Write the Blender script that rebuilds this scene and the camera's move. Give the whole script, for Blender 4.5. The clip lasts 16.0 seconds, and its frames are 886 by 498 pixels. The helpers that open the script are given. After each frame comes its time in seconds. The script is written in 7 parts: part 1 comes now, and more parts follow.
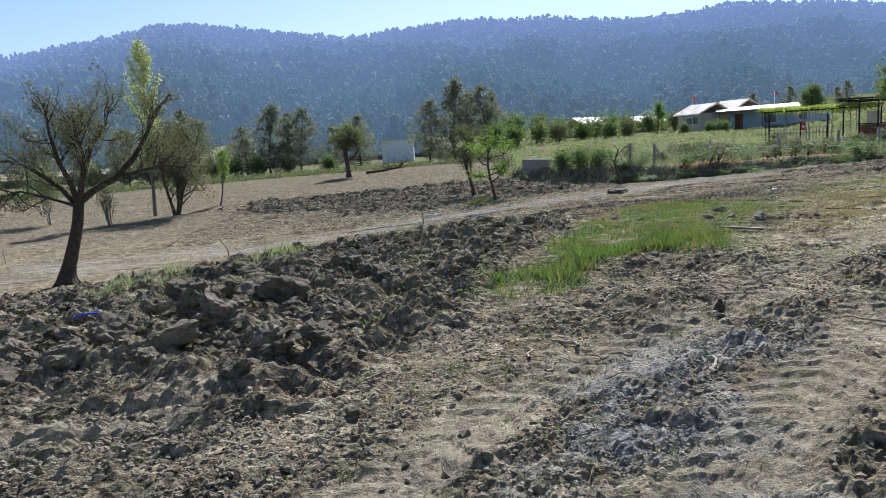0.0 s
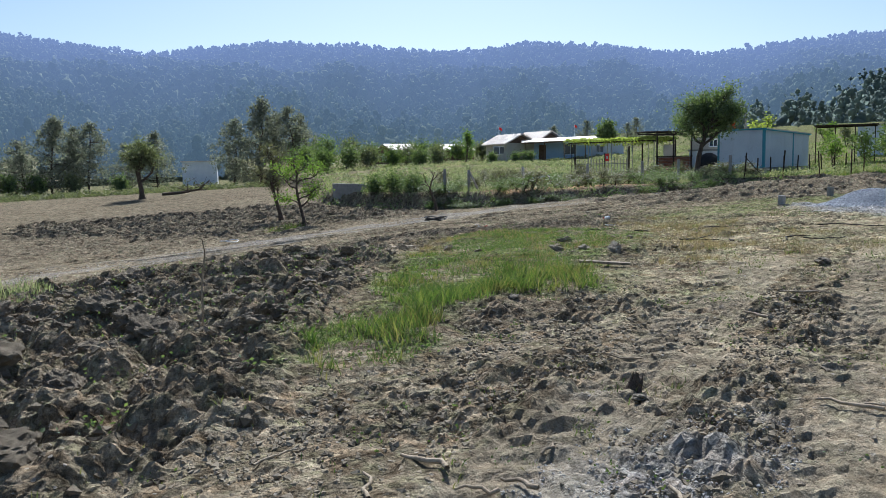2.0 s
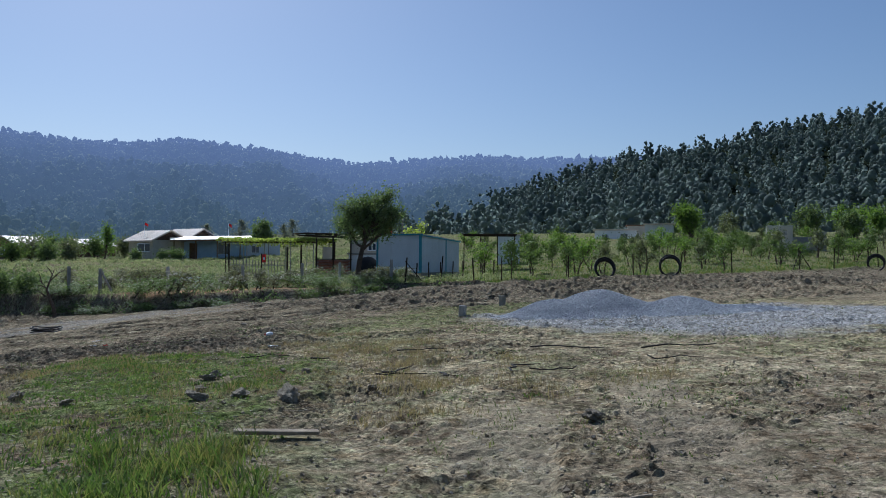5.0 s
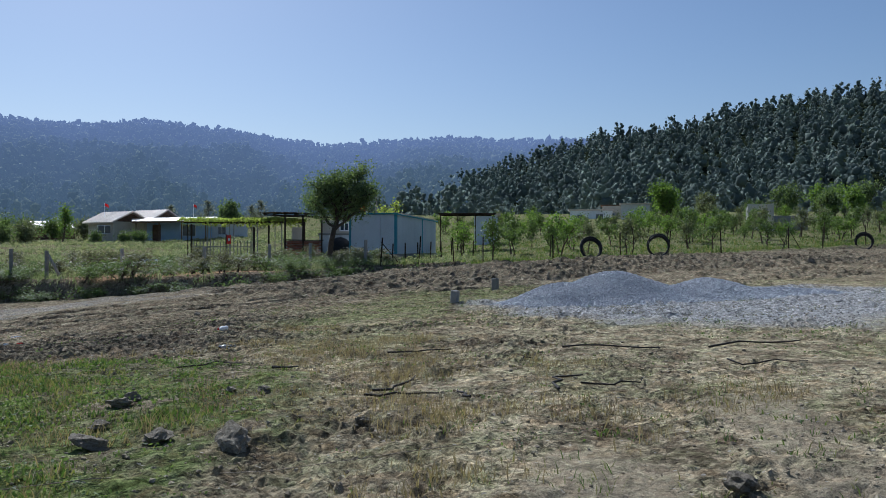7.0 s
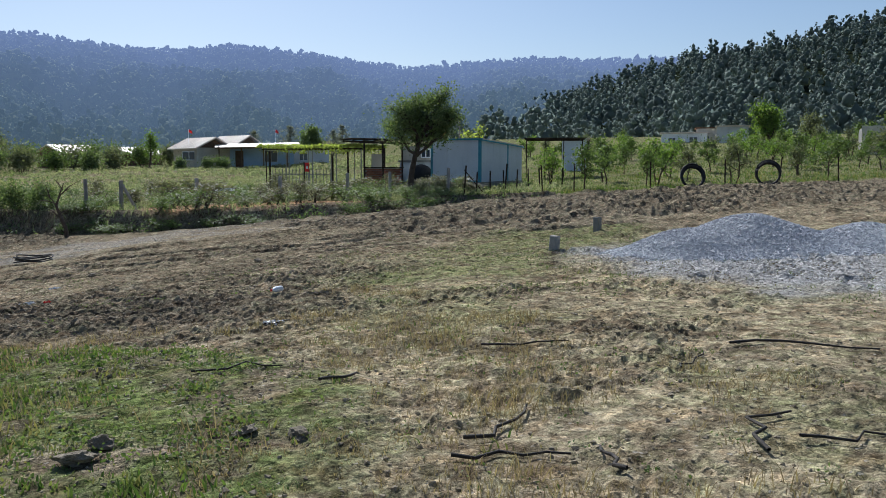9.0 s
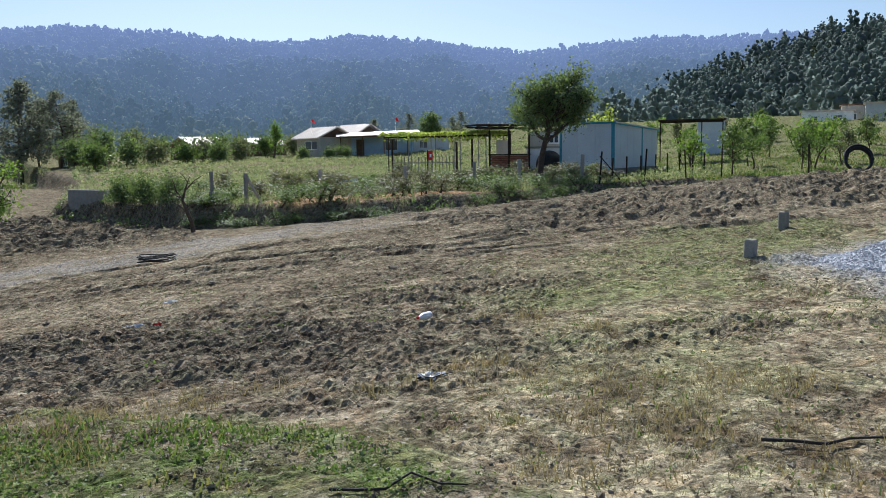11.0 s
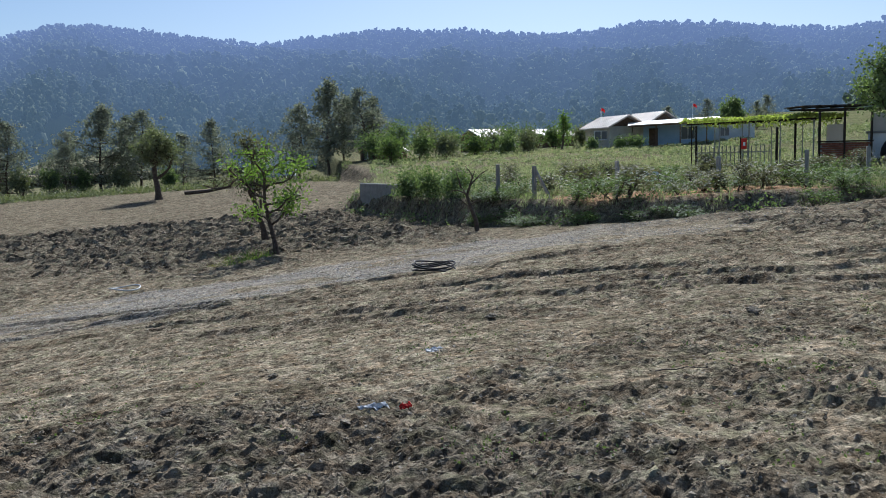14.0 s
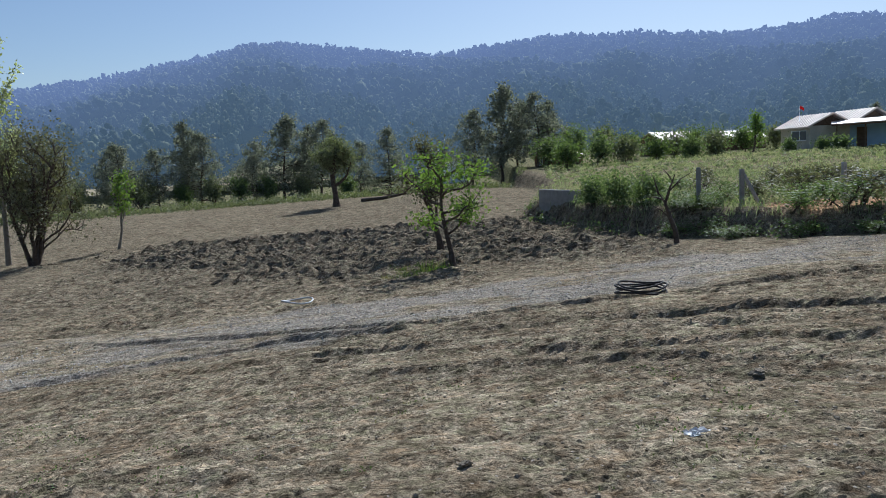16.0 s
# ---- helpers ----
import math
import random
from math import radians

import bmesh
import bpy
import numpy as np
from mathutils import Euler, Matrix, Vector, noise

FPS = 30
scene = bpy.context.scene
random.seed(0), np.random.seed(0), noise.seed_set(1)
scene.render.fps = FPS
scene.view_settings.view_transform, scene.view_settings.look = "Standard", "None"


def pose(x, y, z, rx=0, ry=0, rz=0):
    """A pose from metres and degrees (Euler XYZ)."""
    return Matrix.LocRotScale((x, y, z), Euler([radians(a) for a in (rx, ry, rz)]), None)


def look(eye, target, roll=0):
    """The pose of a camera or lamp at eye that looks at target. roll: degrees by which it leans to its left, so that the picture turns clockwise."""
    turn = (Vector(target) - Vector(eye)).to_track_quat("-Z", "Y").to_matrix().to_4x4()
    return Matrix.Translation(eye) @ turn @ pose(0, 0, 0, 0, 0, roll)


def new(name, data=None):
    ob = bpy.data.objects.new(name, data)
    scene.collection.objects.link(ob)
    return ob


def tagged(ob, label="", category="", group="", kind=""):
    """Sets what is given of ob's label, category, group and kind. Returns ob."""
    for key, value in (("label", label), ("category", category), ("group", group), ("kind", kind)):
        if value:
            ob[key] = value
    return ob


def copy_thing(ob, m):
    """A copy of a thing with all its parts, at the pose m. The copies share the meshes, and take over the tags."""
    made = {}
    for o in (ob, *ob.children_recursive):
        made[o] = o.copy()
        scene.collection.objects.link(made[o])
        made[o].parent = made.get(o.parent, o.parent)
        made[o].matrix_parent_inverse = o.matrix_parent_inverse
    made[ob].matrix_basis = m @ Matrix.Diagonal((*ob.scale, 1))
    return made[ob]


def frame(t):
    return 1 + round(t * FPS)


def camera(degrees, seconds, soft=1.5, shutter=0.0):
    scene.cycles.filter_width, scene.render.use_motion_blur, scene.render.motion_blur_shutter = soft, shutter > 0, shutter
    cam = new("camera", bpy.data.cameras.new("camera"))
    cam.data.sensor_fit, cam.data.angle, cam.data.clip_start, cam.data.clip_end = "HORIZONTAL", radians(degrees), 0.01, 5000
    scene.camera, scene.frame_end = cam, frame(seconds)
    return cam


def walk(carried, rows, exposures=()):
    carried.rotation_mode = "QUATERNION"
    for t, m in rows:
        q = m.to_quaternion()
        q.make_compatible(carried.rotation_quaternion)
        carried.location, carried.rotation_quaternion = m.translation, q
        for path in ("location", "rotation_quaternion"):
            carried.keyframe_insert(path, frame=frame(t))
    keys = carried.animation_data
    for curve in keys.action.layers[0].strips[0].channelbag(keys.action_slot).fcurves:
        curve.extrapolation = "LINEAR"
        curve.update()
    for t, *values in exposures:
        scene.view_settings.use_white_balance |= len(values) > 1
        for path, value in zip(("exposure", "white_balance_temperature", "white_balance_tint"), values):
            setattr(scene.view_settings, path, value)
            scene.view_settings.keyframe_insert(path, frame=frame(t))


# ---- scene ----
cam = camera(57.2, 16.0, 0.5)
EXPOSURES = [(t, stops + 0.1, kelvin, 10) for t, stops, kelvin in ((0, 0.58, 5500), (0.5, 0.68, 5500), (1, 0.85, 5500), (1.5, 0.55, 5450), (2, 0.48, 5550), (2.5, 0.27, 5550), (3, -0.0, 5400), (3.5, -0.15, 5250), (4.2, -0.15, 5250), (6.3, -0.17, 5250), (7, -0.07, 5350), (8, 0.13, 5550), (9, 0.2, 5700), (11.3, 0.42, 5600), (11.5, 0.36, 5550), (12, -0.28, 5250), (12.5, 0.0, 5300), (13.5, 0.28, 5400), (14, 0.25, 5450), (14.5, 0.85, 5300), (15, 0.7, 5400), (15.5, 0.38, 5450), (16, 0.1, 5450))]
PATH = [
    (0, (0.016, 0.022, 1.668), (-0.001, 2.005, 1.408), -2.7),
    (0.5, (0.111, 0.672, 1.617), (0.172, 2.654, 1.352), -2.4),
    (1, (0.07, 1.348, 1.585), (0.219, 3.326, 1.332), -2.1),
    (1.5, (0.111, 1.968, 1.555), (0.397, 3.934, 1.328), -1.7),
    (2, (0.145, 2.645, 1.484), (0.594, 4.582, 1.272), -1.1),
    (2.5, (0.235, 3.312, 1.48), (0.878, 5.197, 1.302), -0.5),
    (2.8, (0.384, 3.713, 1.463), (1.153, 5.553, 1.316), -0.2),
    (3, (0.486, 3.96, 1.489), (1.336, 5.766, 1.361), -0.3),
    (3.5, (0.712, 4.542, 1.515), (1.743, 6.255, 1.44), -0.3),
    (4, (1.099, 5.049, 1.503), (2.251, 6.683, 1.5), -0.3),
    (4.2, (1.22, 5.275, 1.518), (2.389, 6.898, 1.523), -0.1),
    (6.3, (2.452, 7.82, 1.41), (3.7, 9.383, 1.465), 0.4),
    (6.5, (2.625, 8.046, 1.425), (3.879, 9.603, 1.466), 0.4),
    (7, (2.969, 8.606, 1.401), (4.232, 10.156, 1.388), 0.2),
    (7.5, (3.344, 9.083, 1.437), (4.604, 10.635, 1.377), 0.3),
    (8, (3.728, 9.568, 1.5), (4.954, 11.145, 1.399), 0.4),
    (8.5, (3.997, 10.105, 1.569), (5.163, 11.723, 1.422), 0.3),
    (9, (4.296, 10.642, 1.606), (5.392, 12.303, 1.406), 0.1),
    (9.2, (4.361, 10.855, 1.617), (5.429, 12.532, 1.399), -0.1),
    (11.3, (4.96, 13.105, 1.727), (5.758, 14.925, 1.508), -1.1),
    (11.5, (5.038, 13.362, 1.753), (5.802, 15.199, 1.549), -1.3),
    (12, (5.128, 13.992, 1.659), (5.801, 15.868, 1.49), -1.3),
    (12.5, (5.268, 14.526, 1.68), (5.827, 16.438, 1.507), -1.3),
    (13, (5.405, 15.078, 1.72), (5.843, 17.02, 1.535), -1.6),
    (13.5, (5.443, 15.699, 1.719), (5.752, 17.664, 1.513), -1.8),
    (14, (5.501, 16.349, 1.674), (5.684, 18.326, 1.435), -1.7),
    (14.5, (5.425, 16.898, 1.622), (5.489, 18.881, 1.365), -1.5),
    (15, (5.388, 17.502, 1.618), (5.331, 19.487, 1.375), -1.9),
    (15.5, (5.301, 18.073, 1.622), (5.14, 20.054, 1.397), -2.2),
    (16, (5.096, 18.653, 1.604), (4.864, 20.629, 1.395), -2.4),
]
walk(cam, [(t, look(eye, target, roll)) for t, eye, target, roll in PATH], EXPOSURES)

# ---- light ----
SUN_AZ, SUN_EL = radians(14), radians(43)      # azimuth from +y towards +x
world = bpy.data.worlds.new("sky")
scene.world = world
world.use_nodes = True
wn = world.node_tree.nodes
wl = world.node_tree.links
wn.clear()
sky = wn.new("ShaderNodeTexSky")
sky.sky_type = "NISHITA"
sky.sun_disc = False
sky.sun_elevation = SUN_EL
sky.sun_rotation = SUN_AZ
sky.altitude = 200
sky.air_density, sky.dust_density, sky.ozone_density = 1.0, 0.95, 1.0
wb = wn.new("ShaderNodeBackground")
wb.inputs["Strength"].default_value = 0.07
wo = wn.new("ShaderNodeOutputWorld")
wl.new(sky.outputs[0], wb.inputs[0])
wl.new(wb.outputs[0], wo.inputs[0])
sun = new("sun", bpy.data.lights.new("sun", "SUN"))
sun.data.energy, sun.data.angle, sun.data.color = 5.0, radians(0.8), (1.0, 0.94, 0.85)
sun.matrix_world = look((0, 0, 60), (-math.sin(SUN_AZ) * math.cos(SUN_EL), -math.cos(SUN_AZ) * math.cos(SUN_EL), 60 - math.sin(SUN_EL)))


# ---- materials ----
def node(nt, kind, **kw):
    n = nt.nodes.new(kind)
    for k, v in kw.items():
        if k in n.inputs:
            n.inputs[k].default_value = v
    return n


def noise_tex(nt, scale, detail=6.0, rough=0.6, coord=None):
    n = node(nt, "ShaderNodeTexNoise", Scale=scale, Detail=detail, Roughness=rough)
    if coord is not None:
        nt.links.new(coord, n.inputs["Vector"])
    return n


def ramp(nt, fac, stops):
    r = nt.nodes.new("ShaderNodeValToRGB")
    el = r.color_ramp.elements
    while len(el) < len(stops):
        el.new(0.5)
    for e, (p, c) in zip(el, stops):
        e.position, e.color = p, (*c, 1)
    nt.links.new(fac, r.inputs[0])
    return r.outputs[0]


def mixc(nt, fac, a, b, mode="MIX"):
    m = nt.nodes.new("ShaderNodeMix")
    m.data_type, m.blend_type = "RGBA", mode
    for s, v in ((m.inputs[0], fac), (m.inputs[6], a), (m.inputs[7], b)):
        if isinstance(v, (int, float)):
            s.default_value = v
        elif isinstance(v, tuple):
            s.default_value = (*v, 1)
        else:
            nt.links.new(v, s)
    return m.outputs[2]


def math_node(nt, op, a, b=0.0, clamp=False):
    m = nt.nodes.new("ShaderNodeMath")
    m.operation, m.use_clamp = op, clamp
    for s, v in ((m.inputs[0], a), (m.inputs[1], b)):
        if isinstance(v, (int, float)):
            s.default_value = v
        else:
            nt.links.new(v, s)
    return m.outputs[0]


def shader(name):
    m = bpy.data.materials.new(name)
    m.use_nodes = True
    nt = m.node_tree
    return m, nt, nt.nodes["Principled BSDF"]


def surface(name, a, b, scale=6.0, rough=0.85, metal=0.0, bump=0.3, bump_scale=60.0, spots=None, vary=0.25, spec=0.3):
    """Two-colour surface with large stains, fine grain, bump and a shade of its own for each object."""
    m, nt, p = shader(name)
    tc = nt.nodes.new("ShaderNodeTexCoord").outputs["Object"]
    big = noise_tex(nt, scale, 5, 0.6, tc)
    col = ramp(nt, big.outputs[0], [(0.3, a), (0.7, b)])
    fine = noise_tex(nt, bump_scale, 4, 0.7, tc)
    col = mixc(nt, 0.5, col, ramp(nt, fine.outputs[0], [(0.25, (0.55, 0.55, 0.55)), (0.75, (1.35, 1.35, 1.35))]), "MULTIPLY")
    if spots:
        sp = noise_tex(nt, scale * 2.7, 6, 0.75, tc)
        col = mixc(nt, math_node(nt, "MULTIPLY", math_node(nt, "SUBTRACT", sp.outputs[0], 0.55), 6, True), col, spots)
    if vary:
        oi = nt.nodes.new("ShaderNodeObjectInfo")
        k = math_node(nt, "ADD", math_node(nt, "MULTIPLY", oi.outputs["Random"], 2 * vary), 1 - vary)
        vm = nt.nodes.new("ShaderNodeVectorMath")
        vm.operation = "SCALE"
        nt.links.new(col, vm.inputs[0])
        nt.links.new(k, vm.inputs["Scale"])
        col = vm.outputs[0]
    nt.links.new(col, p.inputs["Base Color"])
    p.inputs["Roughness"].default_value = rough
    p.inputs["Metallic"].default_value = metal
    p.inputs["Specular IOR Level"].default_value = spec
    if bump:
        bn = node(nt, "ShaderNodeBump", Strength=bump, Distance=0.02)
        nt.links.new(fine.outputs[0], bn.inputs["Height"])
        nt.links.new(bn.outputs[0], p.inputs["Normal"])
    return m


def foliage(name, dark, light, trans=0.35, scale=1.2, rough=0.6, dry=None, tint=(1.5, 1.6, 0.7), own=False):
    """Leaves: every leaf its own shade, with light passing through them."""
    m, nt, p = shader(name)
    geo = nt.nodes.new("ShaderNodeNewGeometry")
    pos = noise_tex(nt, scale, 3, 0.6, geo.outputs["Position"])
    col = ramp(nt, math_node(nt, "ADD", math_node(nt, "MULTIPLY", geo.outputs["Random Per Island"], 0.6), math_node(nt, "MULTIPLY", pos.outputs[0], 0.45)), [(0.15, dark), (0.85, light)])
    if own:
        tree_shade = nt.nodes.new("ShaderNodeAttribute")
        tree_shade.attribute_name = "own"
        col = mixc(nt, math_node(nt, "ADD", math_node(nt, "MULTIPLY", tree_shade.outputs["Fac"], 0.75), math_node(nt, "MULTIPLY", pos.outputs[0], 0.25)), dark, light)
    if dry:
        patch = noise_tex(nt, scale * 0.8, 4, 0.7, geo.outputs["Position"])
        f = math_node(nt, "ADD", math_node(nt, "MULTIPLY", math_node(nt, "SUBTRACT", patch.outputs[0], 0.5), 3.0), math_node(nt, "SUBTRACT", geo.outputs["Random Per Island"], 0.35))
        col = mixc(nt, math_node(nt, "MULTIPLY", f, 1.2, True), col, dry)
    nt.links.new(col, p.inputs["Base Color"])
    p.inputs["Roughness"].default_value = rough
    p.inputs["Specular IOR Level"].default_value = 0.3
    tr = nt.nodes.new("ShaderNodeBsdfTranslucent")
    tcol = mixc(nt, 1.0, col, tint, "MULTIPLY")
    nt.links.new(tcol, tr.inputs[0])
    mx = nt.nodes.new("ShaderNodeMixShader")
    mx.inputs[0].default_value = trans
    nt.links.new(p.outputs[0], mx.inputs[1])
    nt.links.new(tr.outputs[0], mx.inputs[2])
    nt.links.new(mx.outputs[0], nt.nodes["Material Output"].inputs[0])
    return m


def math_vec(nt, src, k):
    """A texture's colour as a small offset about zero."""
    a = nt.nodes.new("ShaderNodeVectorMath")
    a.operation = "MULTIPLY_ADD"
    nt.links.new(src, a.inputs[0])
    a.inputs[1].default_value = (k, k, k)
    a.inputs[2].default_value = (-k / 2, -k / 2, -k / 2)
    return a.outputs[0]


def ground_material():
    """Soil of the field: bare clay, turned dark earth, gravel, dry straw and green, blended by the plan's zones."""
    m, nt, p = shader("field_soil")
    geo = nt.nodes.new("ShaderNodeNewGeometry")
    pos = geo.outputs["Position"]

    def zone(key):
        a = nt.nodes.new("ShaderNodeAttribute")
        a.attribute_name = key
        return a.outputs["Fac"]

    big = noise_tex(nt, 0.35, 5, 0.6, pos)
    mid = noise_tex(nt, 2.1, 8, 0.68, pos)
    fine = noise_tex(nt, 14, 7, 0.7, pos)
    grit = noise_tex(nt, 120, 3, 0.7, pos)
    shift = mixc(nt, 1.0, pos, math_vec(nt, noise_tex(nt, 9, 2, 0.6, pos).outputs[1], 0.05), "ADD")
    lump = node(nt, "ShaderNodeTexVoronoi", Scale=8.0, Detail=2.0, Roughness=0.65, Lacunarity=2.4)
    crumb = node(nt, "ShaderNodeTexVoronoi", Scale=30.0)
    nt.links.new(shift, lump.inputs["Vector"])
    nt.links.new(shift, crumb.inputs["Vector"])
    soil = ramp(nt, mid.outputs[0], [(0.32, (0.102, 0.085, 0.06)), (0.5, (0.18, 0.154, 0.111)), (0.68, (0.268, 0.233, 0.171))])
    soil = mixc(nt, 0.6, soil, ramp(nt, big.outputs[0], [(0.35, (0.66, 0.6, 0.53)), (0.65, (1.2, 1.16, 1.08))]), "MULTIPLY")
    dark = ramp(nt, mid.outputs[0], [(0.32, (0.07, 0.058, 0.042)), (0.68, (0.185, 0.157, 0.113))])
    soil = mixc(nt, zone("dark"), soil, dark)
    soil = mixc(nt, zone("red"), soil, ramp(nt, mid.outputs[0], [(0.3, (0.19, 0.115, 0.065)), (0.7, (0.36, 0.24, 0.15))]))
    straw = ramp(nt, fine.outputs[0], [(0.3, (0.165, 0.138, 0.085)), (0.7, (0.38, 0.33, 0.215))])
    soil = mixc(nt, math_node(nt, "MULTIPLY", zone("dry"), math_node(nt, "MULTIPLY", math_node(nt, "SUBTRACT", mid.outputs[0], 0.4), 5.0, True)), soil, straw)
    green = ramp(nt, fine.outputs[0], [(0.3, (0.055, 0.072, 0.026)), (0.7, (0.14, 0.16, 0.06))])
    soil = mixc(nt, math_node(nt, "MULTIPLY", zone("green"), math_node(nt, "MULTIPLY", math_node(nt, "SUBTRACT", mid.outputs[0], 0.36), 5, True)), soil, green)
    tint = noise_tex(nt, 5.5, 5, 0.65, pos)
    soil = mixc(nt, 0.7, soil, ramp(nt, tint.outputs[0], [(0.36, (1.12, 0.98, 0.86)), (0.5, (1, 1, 1)), (0.64, (0.9, 1.0, 0.84))]), "MULTIPLY")
    soil = mixc(nt, 1.0, soil, ramp(nt, noise_tex(nt, 6.5, 7, 0.72, shift).outputs[0], [(0.36, (0.4, 0.385, 0.37)), (0.5, (0.98, 0.98, 0.98)), (0.66, (1.5, 1.5, 1.5))]), "MULTIPLY")
    vor = node(nt, "ShaderNodeTexVoronoi", Scale=34.0)
    nt.links.new(pos, vor.inputs["Vector"])
    stone = ramp(nt, vor.outputs["Color"], [(0.1, (0.155, 0.151, 0.143)), (0.9, (0.32, 0.313, 0.3))])
    soil = mixc(nt, zone("gravel"), soil, stone)
    loose = math_node(nt, "SUBTRACT", 1.0, math_node(nt, "MULTIPLY", zone("pale"), 0.75))
    soil = mixc(nt, math_node(nt, "MULTIPLY", zone("pale"), 0.75), soil, (0.3, 0.255, 0.18))
    col = mixc(nt, math_node(nt, "MULTIPLY", loose, 0.55), soil, ramp(nt, lump.outputs["Color"], [(0.15, (0.5, 0.5, 0.5)), (0.85, (1.55, 1.55, 1.55))]), "MULTIPLY")
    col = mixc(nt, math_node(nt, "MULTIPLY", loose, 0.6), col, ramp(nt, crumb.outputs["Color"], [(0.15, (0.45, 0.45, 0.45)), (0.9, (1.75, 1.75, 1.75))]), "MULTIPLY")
    col = mixc(nt, 0.5, col, ramp(nt, grit.outputs[0], [(0.38, (0.5, 0.5, 0.5)), (0.62, (1.5, 1.5, 1.5))]), "MULTIPLY")
    peb = node(nt, "ShaderNodeTexVoronoi", Scale=11.0)
    nt.links.new(pos, peb.inputs["Vector"])
    pale = math_node(nt, "MULTIPLY", math_node(nt, "LESS_THAN", peb.outputs["Distance"], 0.14), math_node(nt, "GREATER_THAN", fine.outputs[0], 0.48))
    col = mixc(nt, math_node(nt, "MULTIPLY", pale, 0.7), col, (0.36, 0.33, 0.28))
    nt.links.new(col, p.inputs["Base Color"])
    p.inputs["Roughness"].default_value = 1.0
    p.inputs["Specular IOR Level"].default_value = 0.0
    h = math_node(nt, "ADD", math_node(nt, "MULTIPLY", fine.outputs[0], 0.8), math_node(nt, "MULTIPLY", grit.outputs[0], 0.16))
    h = math_node(nt, "ADD", h, math_node(nt, "MULTIPLY", mid.outputs[0], 0.8))
    h = math_node(nt, "SUBTRACT", h, math_node(nt, "MULTIPLY", math_node(nt, "MULTIPLY", lump.outputs["Distance"], loose), 0.55))
    h = math_node(nt, "SUBTRACT", h, math_node(nt, "MULTIPLY", math_node(nt, "MULTIPLY", crumb.outputs["Distance"], loose), 0.18))
    bn = node(nt, "ShaderNodeBump", Strength=1.0, Distance=0.04)
    nt.links.new(h, bn.inputs["Height"])
    nt.links.new(bn.outputs[0], p.inputs["Normal"])
    return m


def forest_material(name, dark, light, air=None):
    """Pine crowns. air: haze over a far backdrop, put into the emission, stronger and bluer with distance."""
    m, nt, p = shader(name)
    geo = nt.nodes.new("ShaderNodeNewGeometry")
    n1 = noise_tex(nt, 0.02, 4, 0.6, geo.outputs["Position"])
    n2 = noise_tex(nt, 0.9, 5, 0.75, geo.outputs["Position"])
    n3 = noise_tex(nt, 0.11, 3, 0.6, geo.outputs["Position"])
    own = nt.nodes.new("ShaderNodeAttribute")
    own.attribute_name = "own"
    f = math_node(nt, "ADD", math_node(nt, "MULTIPLY", own.outputs["Fac"], 0.45), math_node(nt, "MULTIPLY", math_node(nt, "ADD", n1.outputs[0], n3.outputs[0]), 0.32))
    col = ramp(nt, f, [(0.2, dark), (0.8, light)])
    col = mixc(nt, 0.5, col, ramp(nt, n2.outputs[0], [(0.35, (0.35, 0.35, 0.4)), (0.7, (1.5, 1.5, 1.4))]), "MULTIPLY")
    nt.links.new(col, p.inputs["Base Color"])
    p.inputs["Roughness"].default_value = 1.0
    p.inputs["Specular IOR Level"].default_value = 0.0
    bn = node(nt, "ShaderNodeBump", Strength=1.0, Distance=0.6)
    nt.links.new(n2.outputs[0], bn.inputs["Height"])
    nt.links.new(bn.outputs[0], p.inputs["Normal"])
    # haze painted as a glow of the surface, growing with distance
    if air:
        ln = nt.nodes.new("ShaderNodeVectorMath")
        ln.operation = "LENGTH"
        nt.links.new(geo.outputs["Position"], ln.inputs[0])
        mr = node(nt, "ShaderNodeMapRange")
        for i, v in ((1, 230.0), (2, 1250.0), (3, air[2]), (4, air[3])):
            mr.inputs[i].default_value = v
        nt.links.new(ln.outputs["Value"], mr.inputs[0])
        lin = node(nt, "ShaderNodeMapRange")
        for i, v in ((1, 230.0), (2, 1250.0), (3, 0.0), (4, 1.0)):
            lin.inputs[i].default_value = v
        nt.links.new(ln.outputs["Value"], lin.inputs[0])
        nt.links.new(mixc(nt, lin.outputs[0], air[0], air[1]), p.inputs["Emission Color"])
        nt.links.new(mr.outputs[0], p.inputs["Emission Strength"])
    return m


def gravel_material(name, dark, light, cells=0.0):
    """Crushed stone: each stone its own shade. cells: stones to the metre where they lie packed in one sheet."""
    m, nt, p = shader(name)
    geo = nt.nodes.new("ShaderNodeNewGeometry")
    pick = geo.outputs["Random Per Island"]
    if cells:
        v = node(nt, "ShaderNodeTexVoronoi", Scale=cells)
        nt.links.new(geo.outputs["Position"], v.inputs["Vector"])
        pick = v.outputs["Color"]
        bn = node(nt, "ShaderNodeBump", Strength=1.0, Distance=0.01)
        bn.invert = True
        nt.links.new(v.outputs["Distance"], bn.inputs["Height"])
        nt.links.new(bn.outputs[0], p.inputs["Normal"])
    col = ramp(nt, pick, [(0.05, dark), (0.95, light)])
    dust = noise_tex(nt, 0.9, 5, 0.65, geo.outputs["Position"])
    col = mixc(nt, 0.6, col, ramp(nt, dust.outputs[0], [(0.35, (0.78, 0.79, 0.82)), (0.65, (1.14, 1.13, 1.1))]), "MULTIPLY")
    nt.links.new(col, p.inputs["Base Color"])
    p.inputs["Roughness"].default_value = 0.95
    p.inputs["Specular IOR Level"].default_value = 0.15
    return m


